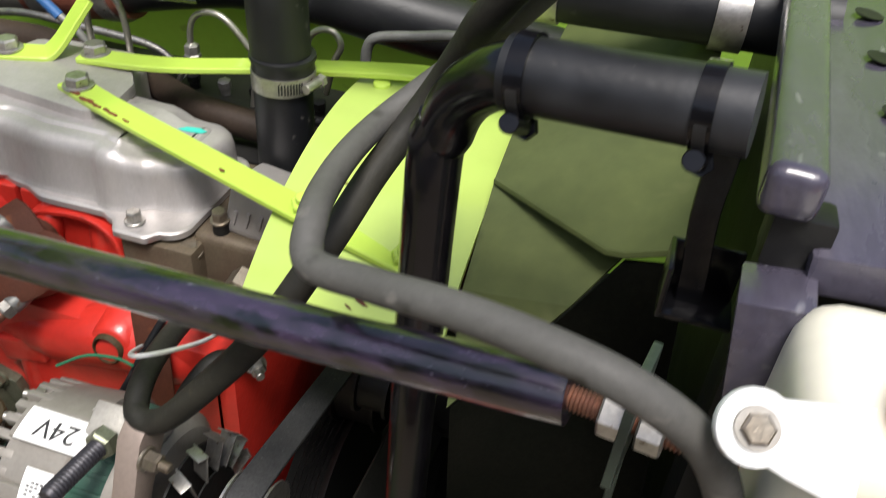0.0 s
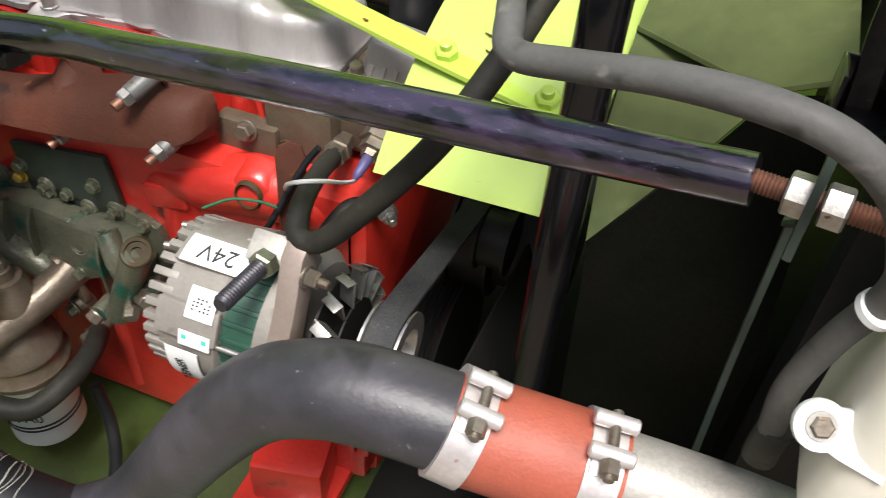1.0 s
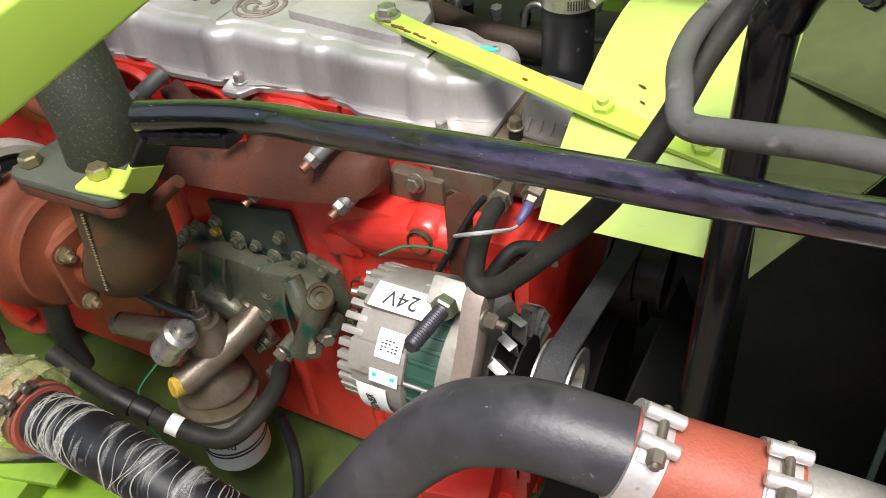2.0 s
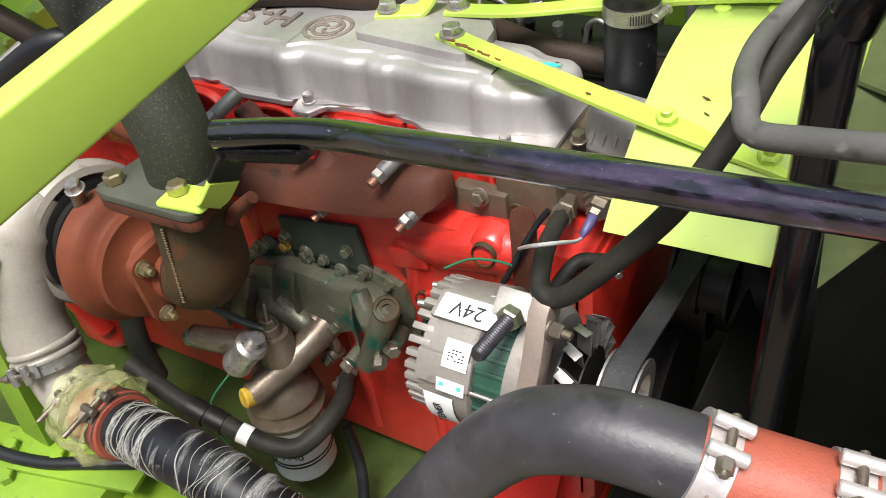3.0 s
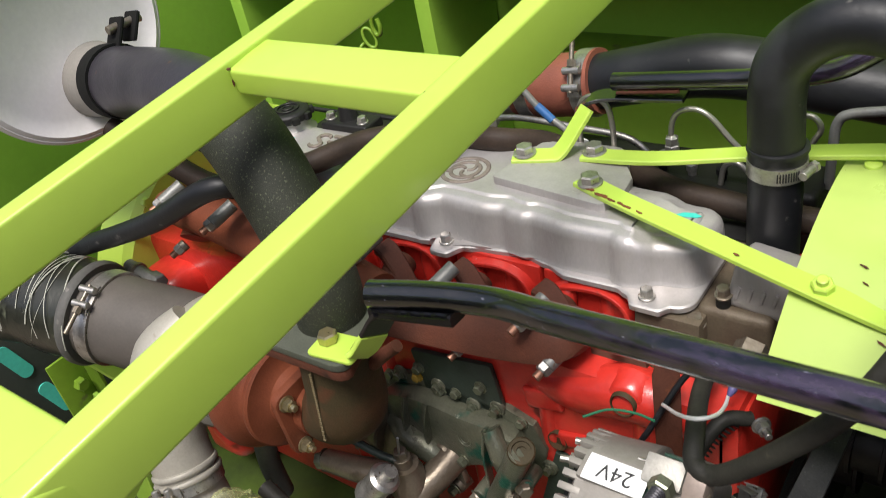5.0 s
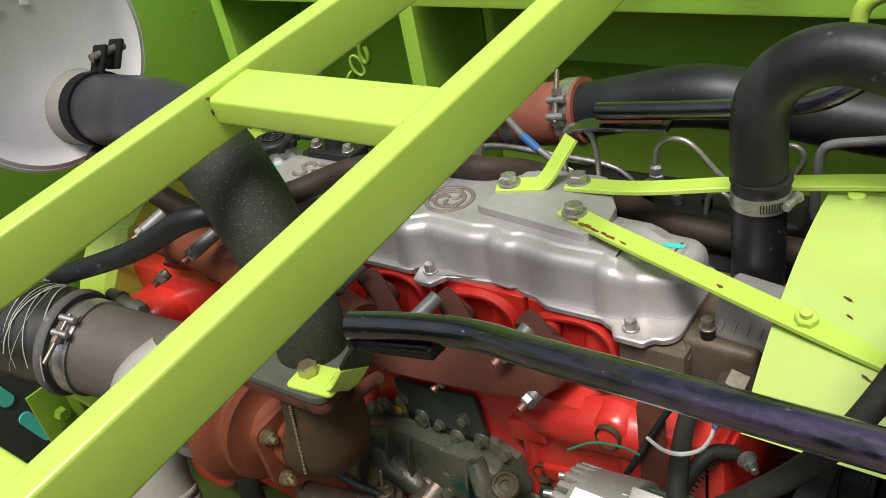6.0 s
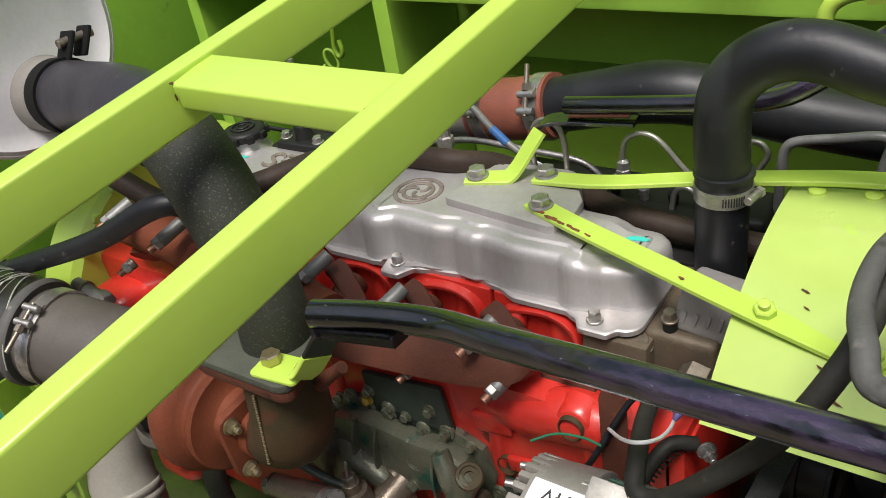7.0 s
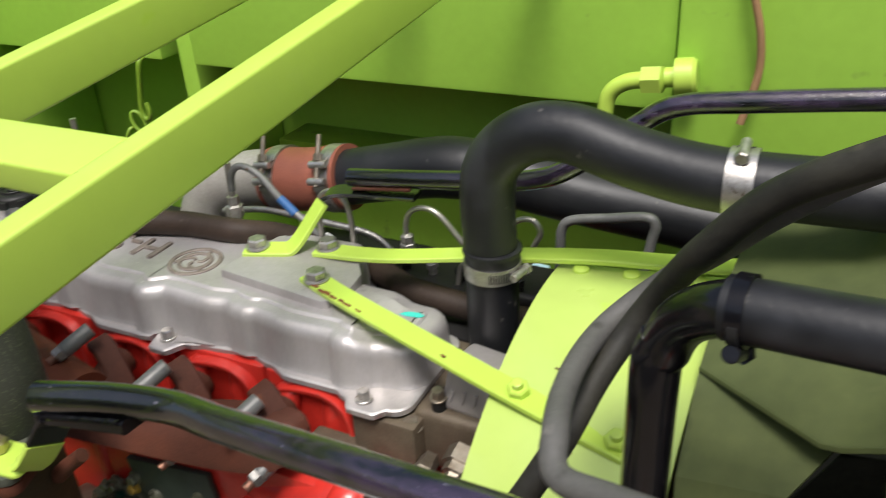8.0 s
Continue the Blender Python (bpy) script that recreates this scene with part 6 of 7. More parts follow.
part("rail_end", rbox(bmnew(), (0.0815, 0.312, 1.419), (0.026, 0.02, 0.026), 0.003), BLACK_FLAT, radiator)
part("core", rbox(bmnew(), (0.13, 0.63, 1.00), (0.05, 0.50, 0.78), 0.004), BLACK_FLAT, radiator)
hanger = thing("hose_hanger", (0.05, 0.33, 1.33), "black folded steel bracket hanging below the coupling", "bracket")
part("hanger_strap", ribbon(bmnew(), [(0.044, 0.310, 1.456), (0.046, 0.328, 1.41), (0.050, 0.335, 1.375), (0.052, 0.335, 1.35)], 0.013, 0.003, (1, 0, 0)), BLACK, hanger)
bm = bmnew()
rbox(bm, (0.055, 0.348, 1.366), (0.036, 0.003, 0.028), 0.001)
rbox(bm, (0.0385, 0.335, 1.366), (0.003, 0.028, 0.028), 0.001)
rbox(bm, (0.055, 0.335, 1.352), (0.036, 0.028, 0.003), 0.001)
part("hanger_cup", bm, BLACK, hanger)
lug = thing("stay_lug", (0.037, 0.235, 1.34), "dark painted steel lug that holds the stay's thread", "bracket")
part("lug_plate", rbox(bmnew(), (0.0328, 0.238, 1.366), (0.0042, 0.034, 0.052), 0.001, pose(0, 0, 0, -10, 0, -10).to_3x3()), PLATE_DARK, lug)
part("lug_arm", ribbon(bmnew(), [(0.0333, 0.245, 1.345), (0.033, 0.275, 1.32), (0.039, 0.30, 1.30), (0.040, 0.296, 1.20), (0.041, 0.284, 1.112)], 0.0045, 0.003, (1, 0, 0)), PLATE_DARK, lug, "thin olive painted flat arm")
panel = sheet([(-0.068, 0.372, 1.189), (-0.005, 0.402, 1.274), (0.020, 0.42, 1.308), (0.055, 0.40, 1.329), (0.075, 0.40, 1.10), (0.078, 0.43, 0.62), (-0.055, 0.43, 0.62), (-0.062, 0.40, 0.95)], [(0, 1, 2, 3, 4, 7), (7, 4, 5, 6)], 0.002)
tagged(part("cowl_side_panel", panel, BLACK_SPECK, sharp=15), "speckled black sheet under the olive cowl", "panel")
# near-black slab laid over the front of the deck
slab("floor_front", (-0.27, 0.10, 0.602), (0.75, 1.29, 0.64), DARK, label="black slab on the deck under the fan", category="floor")

# ---- pipework behind the engine ----
intake = thing("intake_pipe", (-0.6, 0.8, 1.15), "black charge air pipe joined by a brown silicone sleeve", "pipe")
part("sleeve", tube(bmnew(), [(-0.712, 0.80, 1.236), (-0.65, 0.80, 1.243), (-0.585, 0.80, 1.256)], [0.044, 0.0435, 0.044], 36, 5), SILICONE_BROWN, intake, "brown silicone sleeve")
part("pipe_run", tube(bmnew(), [(-0.60, 0.80, 1.252), (-0.52, 0.80, 1.272), (-0.44, 0.805, 1.287), (-0.36, 0.815, 1.280), (-0.27, 0.83, 1.262), (-0.15, 0.85, 1.242), (0.0, 0.85, 1.225), (0.12, 0.85, 1.22)], [0.037, 0.037, 0.039, 0.037, 0.036, 0.036, 0.036, 0.036], 32, 8), RUBBER, intake)
part("manifold_elbow", tube(bmnew(), [(-0.69, 0.80, 1.238), (-0.76, 0.80, 1.228), (-0.82, 0.79, 1.20), (-0.85, 0.78, 1.12)], 0.040, 30, 6), ALU_DULL, intake, "dull cast aluminium elbow")
for x, z in ((-0.692, 1.2385), (-0.602, 1.2515)):
    t_clamp(intake, (x, 0.80, z), (-1, 0, -0.14), 0.0445, 0.02, (-0.05, -1, 0.55), 0.05, ZINC)
stay2 = thing("stay_tube", (-0.4, 0.69, 1.28), "gloss black steel stay tube with welded end plate", "stay rod")
part("stay_bar", tube(bmnew(), [(-0.512, 0.69, 1.311), (-0.43, 0.69, 1.320), (-0.35, 0.69, 1.330), (-0.285, 0.69, 1.341), (-0.245, 0.695, 1.360), (-0.195, 0.72, 1.397), (-0.155, 0.72, 1.422), (-0.09, 0.72, 1.432), (0.01, 0.72, 1.444), (0.12, 0.72, 1.455)], 0.0105, 22, 8), BLACK_WORN_SHEEN, stay2)
part("end_plate", ribbon(bmnew(), [(-0.555, 0.672, 1.276), (-0.538, 0.682, 1.290), (-0.515, 0.688, 1.2945), (-0.47, 0.69, 1.2975), (-0.425, 0.69, 1.3015)], 0.022, 0.005, (0, 1, 0.2)), BLACK_WORN_SHEEN, stay2, "flat welded plate with rust")
part("weld_bead", tube(bmnew(), [(-0.505 + 0.0058 * k, 0.682, 1.3008 + 0.0007 * k + 0.0006 * (k % 2)) for k in range(14)], 0.0022, 8, 2), RUST, stay2, "rust-stained weld")


def line_pipe(pts, r, label, mat=None, nut=None, kind="fuel_pipe"):
    t = thing(kind, pts[0], label, "pipe", "steel fuel pipes")
    part("pipe", tube(bmnew(), pts, r, 12, 8), mat or LINE_STEEL, t)
    if nut:
        p = Vector(nut)
        bm = lathe(bmnew(), p, (0, 0, 1), [(0, 0), (0, 0.009), (0.012, 0.009), (0.013, 0.0078), (0.022, 0.0078), (0.024, 0.005), (0.026, 0)], 6)
        part("union_nut", bm, ZINC, t, sharp=25)
    return t


line_pipe([(-0.443, 0.69, 1.22), (-0.443, 0.69, 1.262), (-0.434, 0.69, 1.281), (-0.415, 0.69, 1.287), (-0.397, 0.69, 1.279), (-0.372, 0.69, 1.252), (-0.345, 0.692, 1.225)], 0.0033, "steel injector pipe looped over its nut", nut=(-0.443, 0.69, 1.226))
line_pipe([(-0.517, 0.69, 1.205), (-0.518, 0.69, 1.255), (-0.524, 0.69, 1.279), (-0.541, 0.69, 1.289), (-0.557, 0.69, 1.280), (-0.563, 0.69, 1.255), (-0.562, 0.69, 1.215)], 0.0036, "steel injector pipe looped beside the bracket")
line_pipe([(-0.318, 0.70, 1.255), (-0.318, 0.70, 1.275), (-0.306, 0.70, 1.287), (-0.291, 0.70, 1.287), (-0.284, 0.70, 1.274), (-0.292, 0.70, 1.255), (-0.30, 0.70, 1.22)], 0.0033, "steel injector pipe curled behind the hose")
line_pipe([(-0.288, 0.775, 1.16), (-0.287, 0.775, 1.215), (-0.285, 0.775, 1.243), (-0.273, 0.775, 1.2565), (-0.23, 0.775, 1.266), (-0.190, 0.775, 1.274), (-0.179, 0.775, 1.266), (-0.182, 0.775, 1.245), (-0.189, 0.775, 1.20)], 0.0058, "grey steel return pipe bent square", LINE_GREY)
line_pipe([(-0.702, 0.70, 1.262), (-0.699, 0.70, 1.282), (-0.688, 0.70, 1.296), (-0.670, 0.70, 1.297), (-0.651, 0.70, 1.287), (-0.633, 0.70, 1.268), (-0.617, 0.70, 1.252), (-0.588, 0.70, 1.232), (-0.575, 0.70, 1.215)], 0.0046, "grey steel injector pipe with blue sleeve", LINE_GREY)
part("sleeve_band", rod(bmnew(), (-0.6275, 0.70, 1.2622), (-0.606, 0.70, 1.2438), 0.0056, 14), BLUE, [o for o in scene.objects if o.name.startswith("fuel_pipe") and o.type == "EMPTY"][-1], "blue sleeve")
line_pipe([(-0.76, 0.74, 1.205), (-0.69, 0.74, 1.218), (-0.61, 0.74, 1.216), (-0.535, 0.74, 1.212), (-0.505, 0.74, 1.20), (-0.49, 0.74, 1.18)], 0.0045, "pale steel leak-off pipe behind the cover", ZINC)
line_pipe([(-0.50, 0.72, 1.17), (-0.485, 0.72, 1.185), (-0.47, 0.72, 1.208), (-0.455, 0.72, 1.212)], 0.003, "thin steel pipe bent behind the cover")
line_pipe([(-0.40, 0.73, 1.17), (-0.395, 0.73, 1.195), (-0.38, 0.73, 1.202), (-0.36, 0.73, 1.185)], 0.0035, "thin steel pipe beside the hose")
for x, y, top in ((-0.704, 0.70, 1.30), (-0.966, 0.70, 1.33), (-1.094, 0.70, 1.33)):
    inj = line_pipe([(x, y, 1.17), (x, y, 1.24), (x + 0.002, y, top)], 0.0042, "steel injector pipe with zinc union nut", LINE_STEEL)
    part("union_nut", lathe(bmnew(), (x, y, 1.219), (0, 0, 1), [(0, 0), (0, 0.0085), (0.005, 0.0085), (0.006, 0.0118), (0.021, 0.0118), (0.023, 0.0085), (0.034, 0.0075), (0.036, 0)], 6), ZINC, inj, sharp=25)
line_pipe([(-1.06, 0.66, 1.234), (-1.007, 0.656, 1.236), (-0.954, 0.660, 1.234), (-0.85, 0.664, 1.234), (-0.76, 0.668, 1.224)], 0.0035, "black leak-off pipe along the cover", BLACK_FLAT)
injectors = thing("injection_pump", (-0.5, 0.76, 1.1), "row of zinc unions on the injection pump", "pump")
part("pump_body", rbox(bmnew(), (-0.47, 0.77, 1.12), (0.36, 0.08, 0.10), 0.01, None, 3), BLACK_FLAT, injectors)
for k in range(9):
    x = -0.63 + 0.038 * k
    bm = lathe(bmnew(), (x, 0.745, 1.155), (0, -0.15, 1), [(0, 0), (0, 0.008), (0.012, 0.008), (0.013, 0.006), (0.022, 0.006), (0.024, 0.0075), (0.032, 0.0075), (0.034, 0)], 6)
    part("union", bm, ZINC if k % 4 == 1 else BLACK_FLAT, injectors, sharp=25)
rear_hose = hose("coolant_hose", [(-1.12, 0.405, 1.315), (-1.046, 0.42, 1.266), (-0.987, 0.44, 1.226), (-0.930, 0.462, 1.224), (-0.885, 0.484, 1.240), (-0.852, 0.508, 1.2475), (-0.834, 0.538, 1.250), (-0.815, 0.574, 1.2495), (-0.778, 0.604, 1.2485), (-0.72, 0.626, 1.246), (-0.685, 0.631, 1.2445), (-0.642, 0.638, 1.2425), (-0.605, 0.672, 1.226), (-0.562, 0.700, 1.196), (-0.512, 0.706, 1.187), (-0.468, 0.684, 1.190), (-0.432, 0.662, 1.195), (-0.40, 0.655, 1.196), (-0.35, 0.656, 1.191), (-0.29, 0.663, 1.184), (-0.23, 0.668, 1.18)], 0.0156, HOSE_BROWN, "dark brown rubber hose along the valve cover")
side_hose = hose("coolant_hose", [(-1.50, 0.33, 1.05), (-1.36, 0.33, 1.085), (-1.185, 0.33, 1.152), (-1.00, 0.34, 1.225), (-0.88, 0.36, 1.285), (-0.845, 0.395, 1.275), (-0.83, 0.43, 1.235)], 0.0145, RUBBER, "black rubber hose passing the silencer pipe")
part("hose_end", tube(bmnew(), [(-0.838, 0.412, 1.256), (-0.83, 0.43, 1.235), (-0.824, 0.445, 1.215)], 0.0158, 20, 3), BLACK_FLAT, side_hose, "black crimped hose end")
part("hose_end", tube(bmnew(), [(-0.25, 0.6665, 1.1817), (-0.235, 0.6678, 1.1804), (-0.22, 0.669, 1.179)], 0.0178, 20, 3), BLACK_FLAT, rear_hose, "black hose end")
hose("wiring_loom", [(-0.78, 0.68, 1.20), (-0.70, 0.655, 1.226), (-0.64, 0.668, 1.218), (-0.58, 0.69, 1.20)], 0.0055, DARK, "thin black wiring loom", "cable")

for k, (x, y) in enumerate(((-0.676, 0.705), (-0.640, 0.712))):
    part("cap_nut", lathe(bmnew(), (x, y, 1.165), (0, 0, 1), [(0, 0), (0, 0.012), (0.022, 0.012), (0.024, 0.0085), (0.040, 0.0080), (0.044, 0.006), (0.044, 0)], 8), BLACK_FLAT, injectors, "black plastic cap")
part("paper_tag", rbox(bmnew(), (-0.575, 0.718, 1.204), (0.010, 0.002, 0.020), 0.0005, pose(0, 0, 0, 8, 20, 0).to_3x3()), PAPER, injectors, "small white paper tag")
bottle = thing("reservoir_bottle", (-0.384, 0.95, 0.60), "tall pale blue plastic reservoir bottle on the deck behind the engine", "bottle")
part("bottle_body", rbox(bmnew(), (-0.384, 0.95, 0.837), (0.034, 0.05, 0.474), 0.008, None, 4), PALE_BLUE, bottle)

# ---- engine front, left of the shroud ----
part("union_nut", lathe(bmnew(), (-0.312, 0.452, 1.132), (-0.2, 0.9, -0.25), [(-0.008, 0), (-0.008, 0.0108), (0.006, 0.0108), (0.008, 0.0125), (0.018, 0.0125), (0.020, 0.010), (0.040, 0.010), (0.040, 0)], 6), BOLT_STEEL, heater, "grey steel hose union", sharp=25)
temp = thing("temperature_sender", (-0.29, 0.48, 1.1), "steel temperature sender with blue lead", "sensor")
part("sender_body", lathe(bmnew(), (-0.281, 0.492, 1.142), (-0.06, -0.85, -0.25), [(0, 0), (0, 0.018), (0.017, 0.018), (0.017, 0.0135), (0.026, 0.0135), (0.027, 0.009), (0.033, 0.008), (0.033, 0)], 6), BOLT_STEEL, temp, sharp=25)
part("boot", tube(bmnew(), [(-0.283, 0.462, 1.134), (-0.283, 0.452, 1.132), (-0.2845, 0.443, 1.128), (-0.286, 0.439, 1.1235)], [0.0052, 0.0052, 0.0042, 0.0024], 12), BOOT_VIOLET, temp, "violet insulating boot")
part("white_lead", tube(bmnew(), [[-0.286, 0.440, 1.124], [-0.289, 0.446, 1.116], [-0.276, 0.4, 1.151], [-0.264, 0.345, 1.196], [-0.272, 0.325, 1.207], [-0.296, 0.345, 1.182], [-0.34, 0.41, 1.115]], 0.0018, 8), WHITE, temp, "white wire")
starter = thing("battery_cable", (-0.30, 0.44, 1.05), "black ribbed cable with bolted ring terminal", "cable")
part("sheath", tube(bmnew(), [(-0.30, 0.37, 1.03), (-0.305, 0.395, 1.065), (-0.29, 0.43, 1.095), (-0.268, 0.45, 1.09)], 0.0075, 14), RUBBER_DIRTY, starter)
for k in range(14):
    f = k / 13
    q = Vector((-0.304 + 0.02 * f * f, 0.385 + 0.055 * f, 1.055 + 0.042 * f - 0.012 * f * f))
    part("sheath_ring", lathe(bmnew(), q, (0.2, 0.6, 0.5), [(0, 0.007), (0.0007, 0.0086), (0.0016, 0.0086), (0.0022, 0.007)], 14), RUBBER_DIRTY, starter)
bolt(starter, (-0.258, 0.448, 1.088), (0.6, -0.7, 0.1), 0.013, 0.009, ZINC, tip=0.008)
bracket = thing("loom_bracket", (-0.35, 0.42, 1.05), "rusty curved steel bracket holding a cable", "bracket")
part("curved_strip", plate(bmnew(), [(-0.013, -0.07), (0.013, -0.07), (0.0135, 0.045), (0.010, 0.056), (0.0, 0.061), (-0.010, 0.056), (-0.0135, 0.045)], 0.0035, basis((-0.342, 0.425, 1.09), (0.89, 0.45, 0), (0.5, -1, 0.2)), 0.001), RUST, bracket)
hose("cable", [(-0.318, 0.435, 1.15), (-0.328, 0.43, 1.135), (-0.34, 0.418, 1.11), (-0.355, 0.405, 1.075), (-0.372, 0.395, 1.04), (-0.385, 0.39, 1.00)], 0.0032, RUBBER, "black cable clipped to the bracket", "cable")
hose("earth_wire", [(-0.345, 0.40, 1.10), (-0.37, 0.41, 1.09), (-0.40, 0.41, 1.082), (-0.425, 0.40, 1.07)], 0.0014, GREEN_WIRE, "thin green wire above the alternator", "cable")

# ---- charge pipe below the turbocharger ----
HOSE_RUN = [(-0.79, 0.174, 0.892), (-0.72, 0.168, 0.903), (-0.65, 0.165, 0.905), (-0.58, 0.163, 0.893), (-0.52, 0.165, 0.86), (-0.475, 0.182, 0.82)]
charge = thing("charge_hose", (-0.8, 0.18, 0.84), "black rubber charge hose wrapped in film at the compressor", "hose")
part("cast_elbow", tube(bmnew(), [(-0.921, 0.202, 0.925), (-0.910, 0.198, 0.895), (-0.885, 0.190, 0.874), (-0.85, 0.182, 0.876), (-0.82, 0.178, 0.884)], [0.039, 0.039, 0.038, 0.037, 0.036], 30, 6), ALU_COMP, charge, "pale cast aluminium elbow")
part("sleeve", tube(bmnew(), [(-0.85, 0.182, 0.876), (-0.80, 0.175, 0.890), (-0.757, 0.170, 0.898)], 0.0385, 34, 5), SILICONE, charge, "red silicone sleeve")
part("sleeve_cuff", lathe(bmnew(), (-0.775, 0.1725, 0.8945), (1, -0.1, 0.15), [(0, 0.036), (0, 0.040), (0.004, 0.0425), (0.010, 0.0425), (0.013, 0.040), (0.018, 0.0395), (0.018, 0.035)], 40), SILICONE, charge, "dark red sleeve cuff")
part("hose_run", tube(bmnew(), HOSE_RUN, 0.034, 32, 8), RUBBER, charge)
for p in ((-0.838, 0.180, 0.879), (-0.772, 0.172, 0.8955)):
    t_clamp(charge, p, (1, -0.13, 0.07), 0.040, 0.018, (-0.1, -0.2, 1), 0.05, BOLT_STEEL)
bm = bmnew()
rings = []
for k in range(30):
    f = k / 29
    c = Vector((-0.870 + 0.098 * f, 0.184 - 0.011 * f, 0.872 + 0.022 * f))
    ring = []
    for j in range(40):
        a = 2 * math.pi * j / 40
        o = Vector((0, math.cos(a), math.sin(a)))
        r = 0.052 + 0.013 * noise.noise(Vector((f * 9, math.cos(a) * 2.2, math.sin(a) * 2.2))) + 0.004 * noise.noise(Vector((f * 30, a * 4, 1.0))) + 0.006 * max(0, math.sin(a)) * math.sin(3.1 * f)
        ring.append(bm.verts.new(c + o * r + Vector((0.006 * noise.noise(Vector((a * 2, f * 3, 7))), 0, 0))))
    rings.append(ring)
for a, b in zip(rings, rings[1:]):
    for j in range(40):
        bm.faces.new((a[j], a[(j + 1) % 40], b[(j + 1) % 40], b[j]))
part("film_bag", bm, CLEAR_FILM, charge, "crumpled yellowed clear film")
rings = []
bm = bmnew()
run = spline(HOSE_RUN, 12)
for k in range(8, 46):
    d = (run[k + 1] - run[k - 1]).normalized()
    mm = frame_of(d)
    rings.append([bm.verts.new(run[k] + mm @ Vector((math.cos(a), math.sin(a), 0)) * (0.0352 + 0.0016 * max(-0.6, noise.noise(Vector((k * 0.5, a * 2.0, 2.0)))) + 0.0008 * math.sin(a * 3 + k))) for a in (2 * math.pi * j / 36 for j in range(36))])
for a, b in zip(rings, rings[1:]):
    for j in range(36):
        bm.faces.new((a[j], a[(j + 1) % 36], b[(j + 1) % 36], b[j]))
part("film_wrap", bm, WHITE_FILM, charge, "torn whitish stretch film")
for k in range(34):
    f = (0.12 + 0.20 * k / 19) if k < 20 else (0.44 + 0.42 * (k - 20) / 13)
    i0 = spline(HOSE_RUN, 8)
    n = int(f * (len(i0) - 2))
    d = (i0[n + 1] - i0[n]).normalized()
    m = frame_of(d)
    c = i0[n].lerp(i0[n + 1], f * (len(i0) - 2) - n)
    pts = []
    for j in range(15):
        a = -0.4 + 0.42 * j + 0.3 * math.sin(k * 1.7)
        pts.append(c + m @ Vector((math.cos(a), math.sin(a), 0)) * (0.0345 + 0.0006 * math.sin(5 * a + k)) + d * (0.010 * math.sin(a + k * 0.9) + 0.004 * math.sin(3 * a + k)))
    part("film_strand", tube(bmnew(), pts, 0.0004 + 0.0004 * ((k * 37) % 5 == 0), 6, 3), FILM, charge, "white stretched film strand")
drain = thing("breather_hose", (-0.66, 0.3, 0.78), "dark rubber oil hose with a white tag round the filter", "hose")
part("rubber_run", tube(bmnew(), [(-0.845, 0.255, 0.885), (-0.80, 0.25, 0.870), (-0.75, 0.25, 0.852), (-0.71, 0.255, 0.838), (-0.672, 0.258, 0.826), (-0.642, 0.265, 0.812), (-0.607, 0.28, 0.808), (-0.588, 0.32, 0.820), (-0.595, 0.365, 0.815), (-0.625, 0.41, 0.79)], 0.0125, 22, 8), RUBBER_DIRTY, drain)
for p, d in (((-0.748, 0.250, 0.8515), (1, 0.08, -0.38)), ((-0.722, 0.253, 0.842), (1, 0.1, -0.35))):
    part("ferrule", lathe(bmnew(), p, d, [(0, 0.012), (0, 0.0148), (0.012, 0.0152), (0.024, 0.0146), (0.024, 0.012)], 24), BLACK_FLAT, drain, "black crimped ferrule")
part("paper_tag", lathe(bmnew(), (-0.678, 0.2575, 0.828), (1, 0.15, -0.4), [(0, 0.0125), (0, 0.0131), (0.016, 0.0131), (0.016, 0.0125)], 26), PAPER, drain, "white printed paper tag")
hose("cable", [(-1.25, 0.13, 0.80), (-1.16, 0.13, 0.752), (-1.07, 0.122, 0.742), (-0.98, 0.137, 0.742), (-0.91, 0.165, 0.745), (-0.84, 0.20, 0.74), (-0.78, 0.25, 0.70)], 0.0095, RUBBER, "black cable sagging over the green bracket", "cable")
hose("cable", [(-0.60, 0.36, 0.76), (-0.585, 0.35, 0.70), (-0.575, 0.33, 0.65), (-0.57, 0.30, 0.61)], 0.008, RUBBER, "black cable beside the oil filter", "cable")

# ---- green brackets at the rear ----
rear = thing("rear_support", (-0.95, 0.15, 0.6), "lime green bolted angle steel rear support", "support")
a, b = Vector((-0.925, 0.165, 1.085)), Vector((-1.000, 0.165, 0.74))
d = (b - a).normalized()
# darker lime here carries the shade at the rear
part("angle_face", rbox(bmnew(), (a + b) / 2 + Vector((-0.022, 0, 0)), (0.05, 0.006, (b - a).length), 0.001, basis((0, 0, 0), (1, 0, -0.25), -d).to_3x3()), LIME_SHADED, rear)
part("angle_web", rbox(bmnew(), (a + b) / 2 + Vector((0.005, 0.02, 0)), (0.006, 0.046, (b - a).length), 0.001, basis((0, 0, 0), (1, 0, -0.25), -d).to_3x3()), LIME_SHADED, rear)
part("top_plate", rbox(bmnew(), (-0.93, 0.19, 0.735), (0.20, 0.11, 0.008), 0.001, pose(0, 0, 0, 0, 0, 14).to_3x3()), LIME_SHADED, rear)
part("base_box", rbox(bmnew(), (-1.03, 0.12, 0.667), (0.34, 0.12, 0.13), 0.004, pose(0, 0, 0, 0, 0, 10).to_3x3()), LIME_SHADED, rear)
part("cross_beam", rbox(bmnew(), (-0.73, 0.165, 0.655), (0.42, 0.075, 0.075), 0.004, pose(0, 0, 0, 0, 0, -6).to_3x3()), LIME_SHADED, rear)
